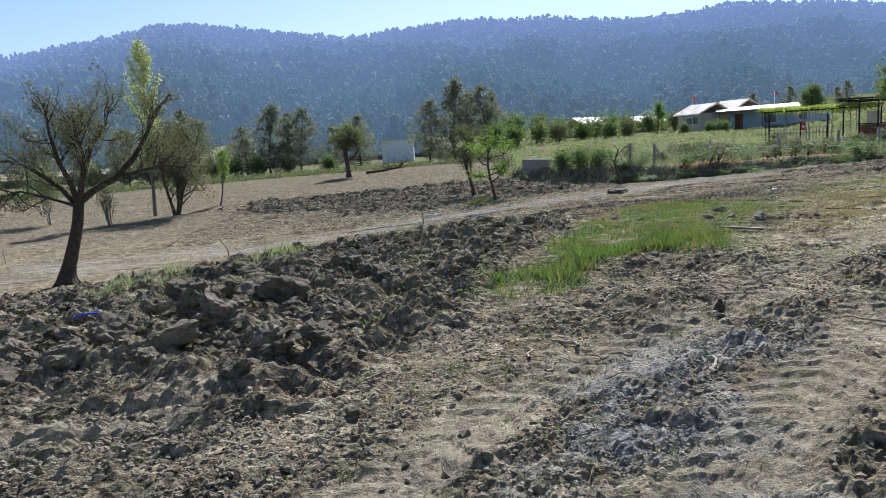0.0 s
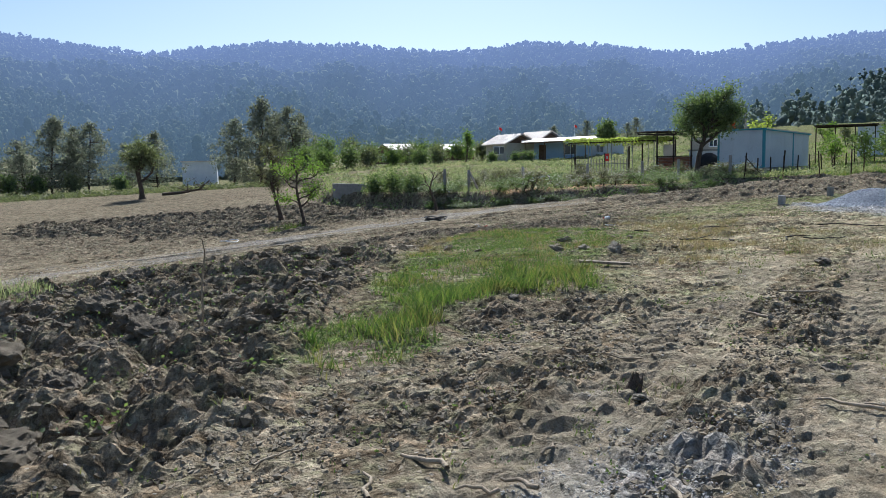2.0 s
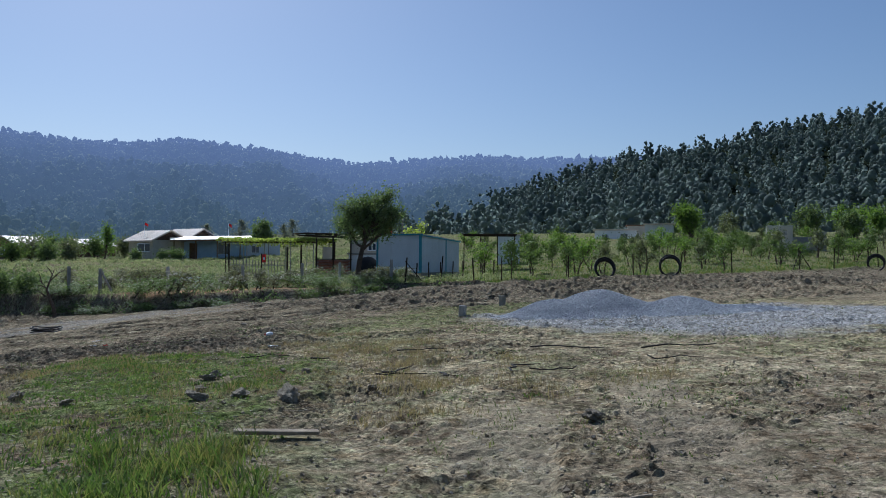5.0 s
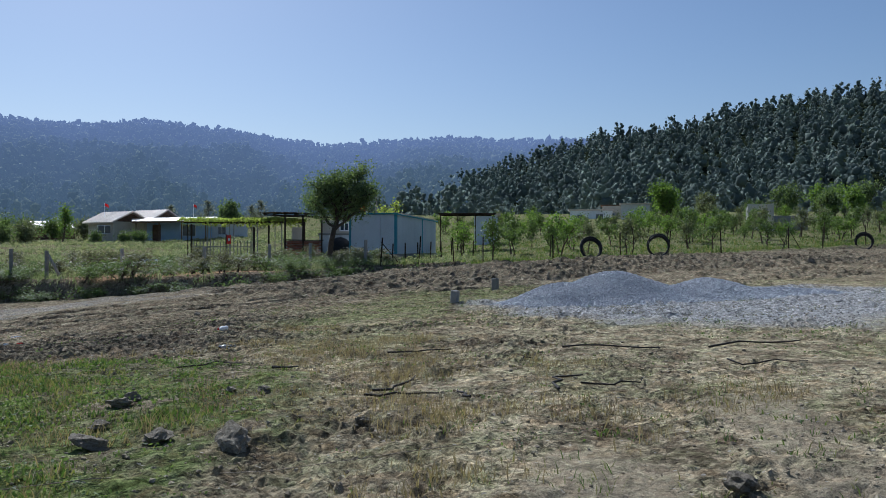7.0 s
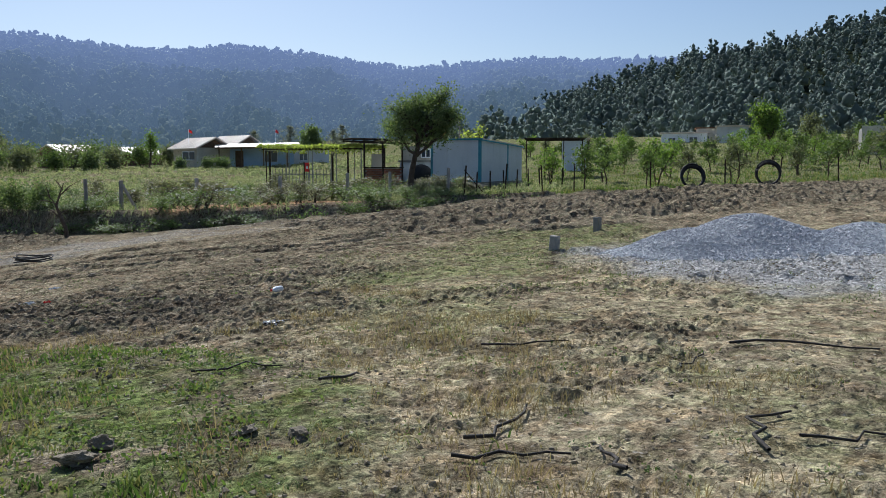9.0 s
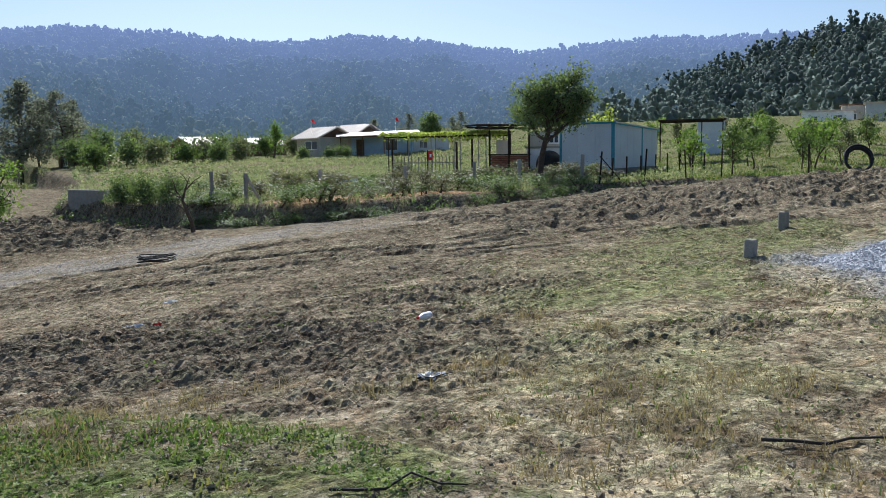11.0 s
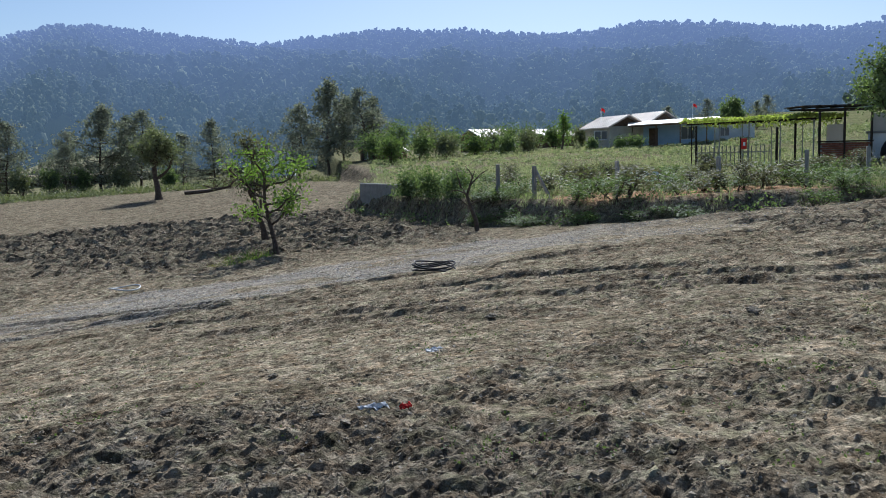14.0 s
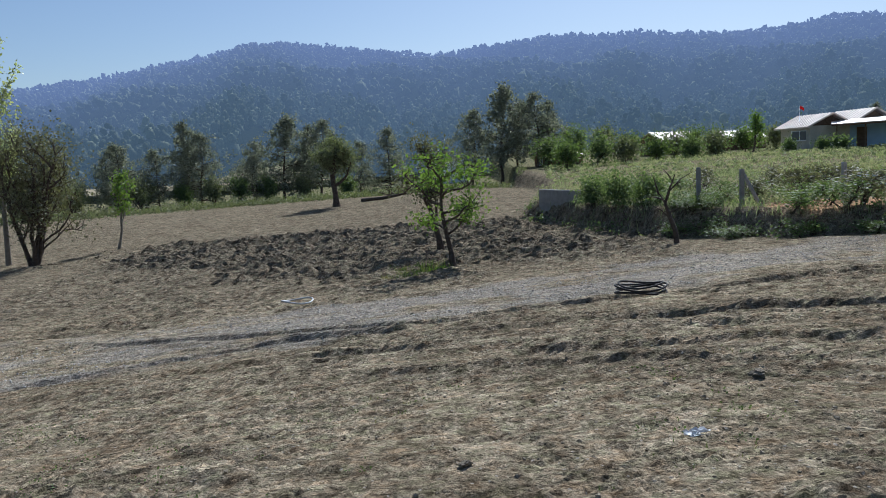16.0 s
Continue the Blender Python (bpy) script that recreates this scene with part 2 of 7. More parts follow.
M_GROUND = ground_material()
M_CLOD = surface("dry_clay_clod", (0.135, 0.111, 0.078), (0.3, 0.25, 0.178), 2.2, 0.95, bump=0.9, bump_scale=34, spec=0.1)
M_CRUMB = surface("dry_clay_crumb", (0.13, 0.106, 0.073), (0.33, 0.278, 0.195), 3, 0.95, bump=0.3, bump_scale=40, spec=0.1)
M_STONE = surface("field_stone", (0.13, 0.108, 0.075), (0.29, 0.25, 0.185), 7, 0.9, bump=0.5, bump_scale=40, spec=0.2)
M_GRAVEL = gravel_material("crushed_limestone", (0.38, 0.39, 0.41), (0.58, 0.59, 0.605))
M_GRIT = gravel_material("crushed_grit", (0.19, 0.18, 0.163), (0.46, 0.442, 0.405))
M_GRAVELBED = gravel_material("gravel_bed", (0.36, 0.37, 0.39), (0.56, 0.57, 0.59), 42.0)
M_CONCRETE = surface("weathered_concrete", (0.22, 0.21, 0.195), (0.34, 0.33, 0.305), 3, 0.9, bump=0.3, spots=(0.2, 0.19, 0.16))
M_BARK = surface("rough_bark", (0.05, 0.038, 0.03), (0.12, 0.095, 0.075), 8, 0.95, bump=0.9, bump_scale=35, spec=0.1)
M_PALEBARK = surface("pale_bark", (0.18, 0.16, 0.13), (0.3, 0.27, 0.22), 6, 0.9, bump=0.5, bump_scale=40, spec=0.1)
M_STICK = surface("dry_wood", (0.2, 0.155, 0.1), (0.42, 0.34, 0.24), 9, 0.9, bump=0.5, bump_scale=80)
M_DARKSTICK = surface("charred_wood", (0.02, 0.018, 0.016), (0.06, 0.05, 0.04), 9, 0.8, bump=0.5, bump_scale=80)
M_IRON = surface("rusty_iron", (0.02, 0.016, 0.013), (0.06, 0.04, 0.03), 20, 0.7, metal=0.5, bump=0.3, bump_scale=120)
M_PIPE = surface("black_polyethylene", (0.01, 0.01, 0.011), (0.028, 0.027, 0.027), 5, 0.75, bump=0.2, spec=0.25)
M_PANEL = surface("white_sandwich_panel", (0.52, 0.57, 0.63), (0.62, 0.66, 0.71), 0.8, 0.5, bump=0.05, bump_scale=20, vary=0.03, spots=(0.45, 0.48, 0.52))
M_TEAL = surface("blue_green_trim", (0.05, 0.22, 0.3), (0.08, 0.3, 0.38), 3, 0.5, bump=0.05)
M_BRICK = surface("red_brick", (0.2, 0.07, 0.045), (0.33, 0.13, 0.08), 9, 0.9, bump=0.4)
M_PLASTER = surface("cream_plaster", (0.52, 0.47, 0.38), (0.66, 0.6, 0.5), 0.9, 0.9, bump=0.15)
M_BLUEWALL = surface("pale_blue_paint", (0.36, 0.52, 0.7), (0.5, 0.64, 0.8), 0.8, 0.8, bump=0.1)
M_WHITE = surface("white_paint", (0.66, 0.67, 0.68), (0.8, 0.8, 0.8), 1.2, 0.7, bump=0.1)
M_ROOF = surface("pale_roof_sheet", (0.56, 0.46, 0.37), (0.74, 0.63, 0.52), 0.7, 0.55, bump=0.1, vary=0.08, spec=0.5)
M_TIMBER = surface("brown_timber", (0.1, 0.06, 0.035), (0.2, 0.12, 0.075), 5, 0.8, bump=0.3)
M_GLASS = surface("dark_window", (0.03, 0.045, 0.07), (0.06, 0.08, 0.11), 0.7, 0.12, bump=0.0, spec=0.6)
M_BLACK = surface("black_sheeting", (0.008, 0.008, 0.009), (0.025, 0.024, 0.022), 4, 0.6, bump=0.4)
M_RED = surface("red_cloth", (0.5, 0.03, 0.025), (0.62, 0.05, 0.04), 3, 0.8, bump=0.1)
M_PLASTIC = surface("white_plastic", (0.5, 0.51, 0.52), (0.72, 0.73, 0.74), 4, 0.35, bump=0.1, spec=0.5)
M_BLUEPLASTIC = surface("blue_plastic", (0.03, 0.08, 0.5), (0.05, 0.12, 0.62), 4, 0.4, bump=0.0)
M_LEAF_GREEN = foliage("fresh_leaves", (0.06, 0.105, 0.025), (0.19, 0.27, 0.07), 0.45)
M_LEAF_MID = foliage("orchard_leaves", (0.05, 0.08, 0.03), (0.15, 0.2, 0.08), 0.42)
M_LEAF_DARK = foliage("dense_green_leaves", (0.055, 0.084, 0.042), (0.17, 0.215, 0.105), 0.42)
M_LEAF_OLIVE = foliage("grey_green_leaves", (0.08, 0.092, 0.056), (0.2, 0.215, 0.14), 0.36)
M_LEAF_YELLOW = foliage("yellow_green_leaves", (0.16, 0.2, 0.05), (0.38, 0.42, 0.14), 0.5)
M_LEAF_PALE = foliage("pale_poplar_leaves", (0.22, 0.25, 0.12), (0.52, 0.54, 0.33), 0.4, rough=0.45)
M_LEAF_BROWN = foliage("brownish_leaves", (0.075, 0.075, 0.05), (0.175, 0.165, 0.115), 0.32)
# needle colour lightened and greyed to stand in for haze over these pines
M_NEEDLE = foliage("pine_needles", (0.105, 0.117, 0.092), (0.265, 0.27, 0.21), 0.45, tint=(1.15, 1.2, 0.9))
M_GRASS = foliage("green_grass", (0.045, 0.086, 0.024), (0.145, 0.205, 0.062), 0.38, dry=(0.22, 0.19, 0.1))
M_DRYGRASS = foliage("dry_grass", (0.13, 0.11, 0.065), (0.32, 0.28, 0.185), 0.3)
M_SEED = foliage("reddish_seed_heads", (0.17, 0.125, 0.088), (0.35, 0.27, 0.19), 0.3)
M_WEED = foliage("meadow_weeds", (0.11, 0.135, 0.07), (0.34, 0.365, 0.21), 0.45, scale=0.4, dry=(0.34, 0.31, 0.21), tint=(1.3, 1.4, 0.85))
# hillside pines: haze put into the base colour, paler than real needles
M_NEARFOREST = foliage("pine_forest_near", (0.13, 0.165, 0.15), (0.265, 0.305, 0.255), 0.55, 0.09, 0.95, tint=(1.0, 1.05, 1.05), own=True)
# painted haze: near and far glow colour, near and far strength
HAZE_GLOW = ((0.3, 0.45, 0.6), (0.37, 0.49, 0.84), 0.15, 0.36)
M_FARFOREST = forest_material("pine_forest_far", (0.02, 0.026, 0.017), (0.1, 0.112, 0.08), HAZE_GLOW)
M_VALLEY = forest_material("pine_forest_valley", (0.022, 0.03, 0.02), (0.15, 0.165, 0.115), HAZE_GLOW)
M_FARFLOOR = forest_material("far_forest_floor", (0.008, 0.011, 0.007), (0.018, 0.024, 0.014), HAZE_GLOW)
M_MEADOW = surface("dry_meadow", (0.13, 0.14, 0.075), (0.33, 0.29, 0.2), 0.03, 1.0, bump=0.2, bump_scale=0.4, vary=0, spec=0.0)
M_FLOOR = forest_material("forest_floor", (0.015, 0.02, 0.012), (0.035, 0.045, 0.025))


# ---- builders ----
def link_mesh(name, me, mat, parent=None, label="", m=None):
    ob = new(name, me)
    if mat is not None and not me.materials:
        me.materials.append(mat)
    if parent is not None:
        ob.parent = parent
    if m is not None:
        ob.matrix_basis = m
    if label:
        ob["label"] = label
    return ob


def part(name, bm, mat, parent, label="", smooth=False):
    me = bpy.data.meshes.new(name)
    bm.to_mesh(me)
    bm.free()
    if smooth:
        me.shade_smooth()
    return link_mesh(name, me, mat, parent, label)


def raw_mesh(name, V, F, smooth=False):
    """Mesh from numpy arrays: V (n, 3), F (m, 3 or 4)."""
    V, F = np.asarray(V, np.float32), np.asarray(F, np.int32)
    me = bpy.data.meshes.new(name)
    me.vertices.add(len(V))
    me.vertices.foreach_set("co", V.ravel())
    k = F.shape[1]
    me.loops.add(F.size)
    me.loops.foreach_set("vertex_index", F.ravel())
    me.polygons.add(len(F))
    me.polygons.foreach_set("loop_start", np.arange(0, F.size, k, dtype=np.int32))
    me.polygons.foreach_set("use_smooth", np.full(len(F), smooth))
    me.update(calc_edges=True)
    return me


def thing(name, x, y, z, label, category, group="", rz=0.0, scale=1.0, kind=""):
    e = new(name)
    e.empty_display_size = 0.2
    e.matrix_basis = pose(x, y, z, 0, 0, rz) @ Matrix.Scale(scale, 4)
    return tagged(e, label, category, group, kind)


def box(bm, x0, y0, z0, x1, y1, z1, m=None):
    r = bmesh.ops.create_cube(bm, size=1.0, matrix=Matrix.Translation(((x0 + x1) / 2, (y0 + y1) / 2, (z0 + z1) / 2)) @ Matrix.Diagonal((x1 - x0, y1 - y0, z1 - z0, 1)))
    if m is not None:
        bmesh.ops.transform(bm, matrix=m, verts=r["verts"])
    return r["verts"]


def boxes(*items, bevel=0.0):
    bm = bmesh.new()
    for it in items:
        box(bm, *it)
    if bevel:
        bmesh.ops.bevel(bm, geom=bm.edges[:], offset=bevel, segments=1, affect="EDGES")
    return bm


def prism(points, y0, y1):
    """Outline in x, z drawn out from y0 to y1."""
    bm = bmesh.new()
    a = [bm.verts.new((px, y0, pz)) for px, pz in points]
    b = [bm.verts.new((px, y1, pz)) for px, pz in points]
    bm.faces.new(a[::-1])
    bm.faces.new(b)
    n = len(points)
    for i in range(n):
        bm.faces.new((a[i], a[(i + 1) % n], b[(i + 1) % n], b[i]))
    bmesh.ops.recalc_face_normals(bm, faces=bm.faces[:])
    return bm


def tube(points, radii, sides=6):
    """Vertices and quads of a tapering tube along points."""
    P = np.asarray(points, float)
    D = np.gradient(P, axis=0)
    D /= np.linalg.norm(D, axis=1)[:, None] + 1e-9
    ref = np.where(np.abs(D[:, 2:3]) > 0.9, [[1.0, 0, 0]], [[0, 0, 1.0]])
    U = np.cross(D, ref)
    U /= np.linalg.norm(U, axis=1)[:, None] + 1e-9
    W = np.cross(D, U)
    a = np.linspace(0, 2 * np.pi, sides, endpoint=False)
    R = np.asarray(radii, float)[:, None, None]
    V = P[:, None, :] + R * (np.cos(a)[None, :, None] * U[:, None, :] + np.sin(a)[None, :, None] * W[:, None, :])
    n = len(P)
    i, j = np.meshgrid(np.arange(n - 1), np.arange(sides), indexing="ij")
    k = (j + 1) % sides
    F = np.stack([i * sides + j, i * sides + k, (i + 1) * sides + k, (i + 1) * sides + j], -1).reshape(-1, 4)
    return V.reshape(-1, 3), F


def merge(parts):
    V, F, o = [], [], 0
    for v, f in parts:
        V.append(v)
        F.append(f + o)
        o += len(v)
    return np.concatenate(V), np.concatenate(F)


def leaves(centres, size, rng, droop=0.0):
    """One bent leaf (two triangles) at each centre."""
    n = len(centres)
    d = rng.normal(size=(n, 3))
    d[:, 2] -= droop
    d /= np.linalg.norm(d, axis=1)[:, None]
    s = np.cross(d, rng.normal(size=(n, 3)))
    s /= np.linalg.norm(s, axis=1)[:, None] + 1e-9
    L = (size * rng.uniform(0.6, 1.3, n))[:, None]
    nn = np.cross(d, s)
    V = np.stack([centres - d * L * 0.5, centres + s * L * 0.32 + nn * L * 0.08, centres + d * L * 0.5, centres - s * L * 0.32 + nn * L * 0.08], 1).reshape(-1, 3)
    F = np.arange(4 * n).reshape(-1, 4)
    return V, F


def grow(rng, height, spread, levels=3, trunk_r=0.1, split=0.35, limbs=6, lean=(0, 0), up=0.35, crook=0.25, stems=1):
    """Tubes of trunk, limbs and twigs, and the twigs' points for leaves."""
    tubes, tips = [], []

    def limb(p, d, length, r, level):
        n = 6 if level == 0 else 5
        pts, q, dd = [p], p, d
        for _ in range(n):
            dd = dd + rng.normal(size=3) * crook * (0.5 if level == 0 else 1) + np.array([0, 0, up * 0.25 if level else 0.1])
            dd = dd / np.linalg.norm(dd)
            q = q + dd * length / n
            pts.append(q)
        rad = np.linspace(r, r * (0.45 if level < levels - 1 else 0.25), n + 1)
        if level == 0:
            rad[0] *= 1.5
        keep = slice(None) if level < 2 else slice(None, None, 2)
        tubes.append(tube(pts[keep] + ([] if level < 2 else [pts[-1]]), np.append(rad[keep], rad[-1]) if level >= 2 else rad, 7 if level == 0 else (5 if level == 1 else 3)))
        if level >= levels - 1:
            tips.extend(pts[2:])
            return
        if level == levels - 2:
            tips.extend(pts[4:])
        count = limbs if level == 0 else max(3, limbs - 2)
        for i in range(count):
            f = split + (1 - split) * (i + rng.uniform(0.1, 0.9)) / count if level == 0 else rng.uniform(0.3, 1.0)
            k = min(int(f * n), n - 1)
            b = pts[k] + (pts[k + 1] - pts[k]) * (f * n - k)
            a = rng.uniform(0, 2 * np.pi) if level else (i * 2.4 + rng.uniform(-0.5, 0.5))
            side = np.array([np.cos(a), np.sin(a), 0])
            nd = side * rng.uniform(0.6, 1.0) + dd * rng.uniform(0.2, 0.6) + np.array([0, 0, up])
            nd /= np.linalg.norm(nd)
            limb(b, nd, (spread if level == 0 else length * 0.55) * rng.uniform(0.65, 1.1) * (1 - 0.35 * f if level == 0 else 1), r * 0.5, level + 1)

    for s in range(stems):
        a = rng.uniform(0, 6.28)
        d0 = np.array([lean[0] + (0.3 * np.cos(a) if stems > 1 else 0), lean[1] + (0.3 * np.sin(a) if stems > 1 else 0), 1.0])
        limb(np.array([0.08 * np.cos(a) * (stems > 1), 0.08 * np.sin(a) * (stems > 1), -0.15]), d0 / np.linalg.norm(d0), height * rng.uniform(0.85, 1.0), trunk_r, 0)
    return merge(tubes), np.array(tips)


def tree(name, x, y, height, spread, label, mat_leaf, mat_bark, seed, n_leaf=2500, leaf=0.12, clump=0.3, group="", z=None, droop=0.0, **kw):
    rng = np.random.default_rng(seed)
    (TV, TF), tips = grow(rng, height * 0.8, spread, **kw)
    top = tips[:, 2].max()
    k = height / (top + clump * 0.6)
    TV, tips = TV * k, tips * k
    e = thing(name, x, y, surf(x, y) if z is None else z, label, "bush" if "bush" in name or "shrub" in name else "tree", group)
    link_mesh("trunk", raw_mesh("trunk", TV, TF, True), mat_bark, e)
    if n_leaf:
        c = tips[rng.integers(0, len(tips), n_leaf)] + rng.normal(size=(n_leaf, 3)) * clump * rng.uniform(0.3, 1.0, (n_leaf, 1))
        c[:, 2] = np.maximum(c[:, 2], 0.05)
        link_mesh("crown", raw_mesh("crown", *leaves(c, leaf, rng, droop)), mat_leaf, e)
    return e


def pine_meshes(seed, height, n=1900, bare=0.25, width=0.2, tuft=0.27):
    """Trunk and needle clumps of an open-crowned pine."""
    rng = np.random.default_rng(seed)
    pts = [np.array([0, 0, -0.2])]
    for i in range(8):
        pts.append(pts[-1] + np.array([rng.normal() * 0.012 * height, rng.normal() * 0.012 * height, height / 8]))
    pts = np.array(pts)
    parts_ = [tube(pts, np.linspace(0.017 * height, 0.003 * height, 9), 7)]
    centres = []
    f = bare
    while f < 0.985:
        k = f * 8
        b = pts[int(k)] + (pts[min(int(k) + 1, 8)] - pts[int(k)]) * (k - int(k))
        for _ in range(rng.integers(2, 5)):
            a = rng.uniform(0, 6.28)
            shape = (1 - f) ** 0.8 * (0.55 + 0.45 * min(1, (f - bare) / 0.15 + 0.2))
            ln = height * width * shape * rng.uniform(0.3, 1.3) + 0.2
            d = np.array([np.cos(a), np.sin(a), rng.uniform(-0.05, 0.45)])
            q = np.array([b, b + d * ln * 0.5 + [0, 0, 0.02 * ln], b + d * ln + [0, 0, 0.12 * ln]])
            parts_.append(tube(q, [0.006 * height * (1 - f) + 0.015, 0.02, 0.008], 4))
            m = max(3, int(7 * ln / (height * width)))
            for s in np.linspace(0.55, 1.05, m):
                centres.append(b + d * ln * s + rng.normal(size=3) * 0.14 * ln)
        f += rng.uniform(0.025, 0.05)
    centres = np.array(centres)
    c = centres[rng.integers(0, len(centres), n)] + rng.normal(size=(n, 3)) * 0.028 * height
    V, F = merge(parts_)
    return raw_mesh("trunk", V, F, True), raw_mesh("crown", *leaves(c, tuft * height / 9, rng))


def icosphere(sub):
    bm = bmesh.new()
    bmesh.ops.create_icosphere(bm, subdivisions=sub, radius=1.0)
    V = np.array([v.co[:] for v in bm.verts])
    F = np.array([[v.index for v in f.verts] for f in bm.faces])
    bm.free()
    return V, F


ICO1, ICO4 = icosphere(1), icosphere(4)
TET_V = np.array([(1, 1, 1), (1, -1, -1), (-1, 1, -1), (-1, -1, 1)], float) * 0.75
TET_F = np.array([(0, 1, 2), (0, 3, 1), (0, 2, 3), (1, 3, 2)])
OCT_V = np.array([(1, 0, 0), (-1, 0, 0), (0, 1, 0), (0, -1, 0), (0, 0, 1), (0, 0, -1)], float)
OCT_F = np.array([(0, 2, 4), (2, 1, 4), (1, 3, 4), (3, 0, 4), (2, 0, 5), (1, 2, 5), (3, 1, 5), (0, 3, 5)])


def hash2(ix, iy, seed):
    h = (ix.astype(np.int64) * 374761393 + iy.astype(np.int64) * 668265263 + seed * 974634777) & 0xFFFFFFFF
    h = ((h ^ (h >> 13)) * 1274126177) & 0xFFFFFFFF
    h = h ^ (h >> 16)
    return (h & 0xFFFF) / 65535.0


def vnoise(x, y, seed=0):
    ix, iy = np.floor(x), np.floor(y)
    fx, fy = x - ix, y - iy
    fx, fy = fx * fx * (3 - 2 * fx), fy * fy * (3 - 2 * fy)
    a, b = hash2(ix, iy, seed), hash2(ix + 1, iy, seed)
    c, d = hash2(ix, iy + 1, seed), hash2(ix + 1, iy + 1, seed)
    return (a * (1 - fx) + b * fx) * (1 - fy) + (c * (1 - fx) + d * fx) * fy


def fbm(x, y, octaves=4, seed=0, gain=0.5):
    s, a, t = 0.0, 1.0, 0.0
    for o in range(octaves):
        s = s + a * vnoise(x * 2 ** o, y * 2 ** o, seed + o * 17)
        t += a
        a *= gain
    return s / t


def lumps(x, y, cell, seed):
    """Rounded lumps of irregular size: 0 between them, up to 1 on top."""
    gx, gy = np.floor(x / cell), np.floor(y / cell)
    best = np.zeros(np.broadcast(x, y).shape)
    for dx in (-1, 0, 1):
        for dy in (-1, 0, 1):
            ix, iy = gx + dx, gy + dy
            cx = (ix + hash2(ix, iy, seed)) * cell
            cy = (iy + hash2(ix, iy, seed + 5)) * cell
            r = cell * (0.25 + 0.55 * hash2(ix, iy, seed + 9))
            d = 1 - ((x - cx) ** 2 + (y - cy) ** 2) / (r * r)
            best = np.maximum(best, np.sqrt(np.clip(d, 0, 1)) * r / cell)
    return best


def smooth(a, b, v):
    t = np.clip((v - a) / (b - a), 0, 1)
    return t * t * (3 - 2 * t)


def inside(poly, x, y):
    """Signed distance to a polygon, positive within."""
    P = np.array(poly, float)
    best = np.full(np.broadcast(x, y).shape, 1e9)
    odd = np.zeros(best.shape, bool)
    for (ax, ay), (bx, by) in zip(P, np.roll(P, -1, 0)):
        ex, ey = bx - ax, by - ay
        t = np.clip(((x - ax) * ex + (y - ay) * ey) / (ex * ex + ey * ey), 0, 1)
        best = np.minimum(best, (x - ax - t * ex) ** 2 + (y - ay - t * ey) ** 2)
        if by != ay:
            odd ^= ((ay > y) != (by > y)) & (x < ex * (y - ay) / (by - ay) + ax)
    return np.where(odd, 1, -1) * np.sqrt(best)


def along(line, x, y):
    """Distance from an open line, the length along it, and the side."""
    best = np.full(np.broadcast(x, y).shape, 1e9)
    u, side, run = np.zeros(best.shape), np.zeros(best.shape), 0.0
    for (ax, ay), (bx, by) in zip(line[:-1], line[1:]):
        ex, ey = bx - ax, by - ay
        ln = math.hypot(ex, ey)
        t = np.clip(((x - ax) * ex + (y - ay) * ey) / (ln * ln), 0, 1)
        d = np.hypot(x - ax - t * ex, y - ay - t * ey)
        near = d < best
        best = np.where(near, d, best)
        u = np.where(near, run + t * ln, u)
        side = np.where(near, (ex * (y - ay) - ey * (x - ax)) / ln, side)
        run += ln
    return best, u, side


# ---- plan of the ground ----
SWELLS = [(8, 12, 6, -0.193), (0, 15, 9, 0.871), (12, 20, 9, 0.156), (6, 32, 9, 0.526), (20, 32, 12, -0.314), (-8, 25, 12, -0.85),
          (2, 42, 12, -0.656), (30, 25, 15, 0.247), (-18, 50, 18, -1.044), (-8, 72, 20, 0.432), (15, 5, 12, 0.594), (25, 50, 25, 0.52)]
TERRACE = [(4.6, 57), (7.4, 50.2), (9.5, 45.2), (12, 42.3), (15, 40.8), (19.5, 40.2), (25.5, 40.1), (29.7, 38.9), (34.9, 37.6), (43.5, 35.6), (56, 34.2),
           (90, 33.5), (700, 30), (700, 700), (-40, 700), (0, 140), (3, 100), (6, 75)]
CLODS = [(-9.5, 6.4), (-3.4, 6.6), (-2.6, 6.5), (-1.7, 5.8), (-1.1, 6.0), (-0.8, 6.7), (0.1, 7.6), (0.4, 9.4), (1.2, 12.2), (2.6, 16.0), (0.6, 17.3), (-2.5, 18.2), (-4.7, 15.6), (-9.5, 17.5)]
CLODS_MID = [(3.0, 22.8), (4.9, 22.4), (6.2, 21.2), (8.6, 19.2), (8.0, 17.8), (6.9, 17.9), (5.9, 18.8), (4.4, 19.6), (2.6, 20.6)]
PLOUGH = [(14.5, 28.2), (20, 27.2), (26, 26.2), (40, 22), (60, 18), (60, 34), (43.5, 35.2), (34.9, 37.2), (29.7, 38.4), (25, 39.4), (19, 39.4), (14.5, 39.8)]
TURNED = [(-19, 52.5), (-9.3, 48.9), (-3.1, 43.3), (3, 42), (8, 42), (4, 57), (-0.5, 57.5), (-8, 59.5), (-15, 57.5)]
GREEN = [(0.6, 8.6), (0.9, 7.9), (1.5, 8.8), (1.8, 10.0), (2.6, 10.5), (3.5, 10.4), (4.3, 12.5), (5.6, 13.6), (6.4, 15.5), (6.0, 17.0), (4.6, 18.4), (2.8, 15.6), (2.1, 13.2), (1.4, 11.4), (0.9, 9.9)]
MOUND = [(1.6, 9.0), (2.2, 9.1), (3.0, 9.8), (2.8, 10.4), (1.9, 10.0)]
GREEN2 = [(8.5, 19.5), (11, 18.5), (13, 20.2), (17, 22.5), (19, 24.5), (16, 25.5), (12.5, 23.5)]
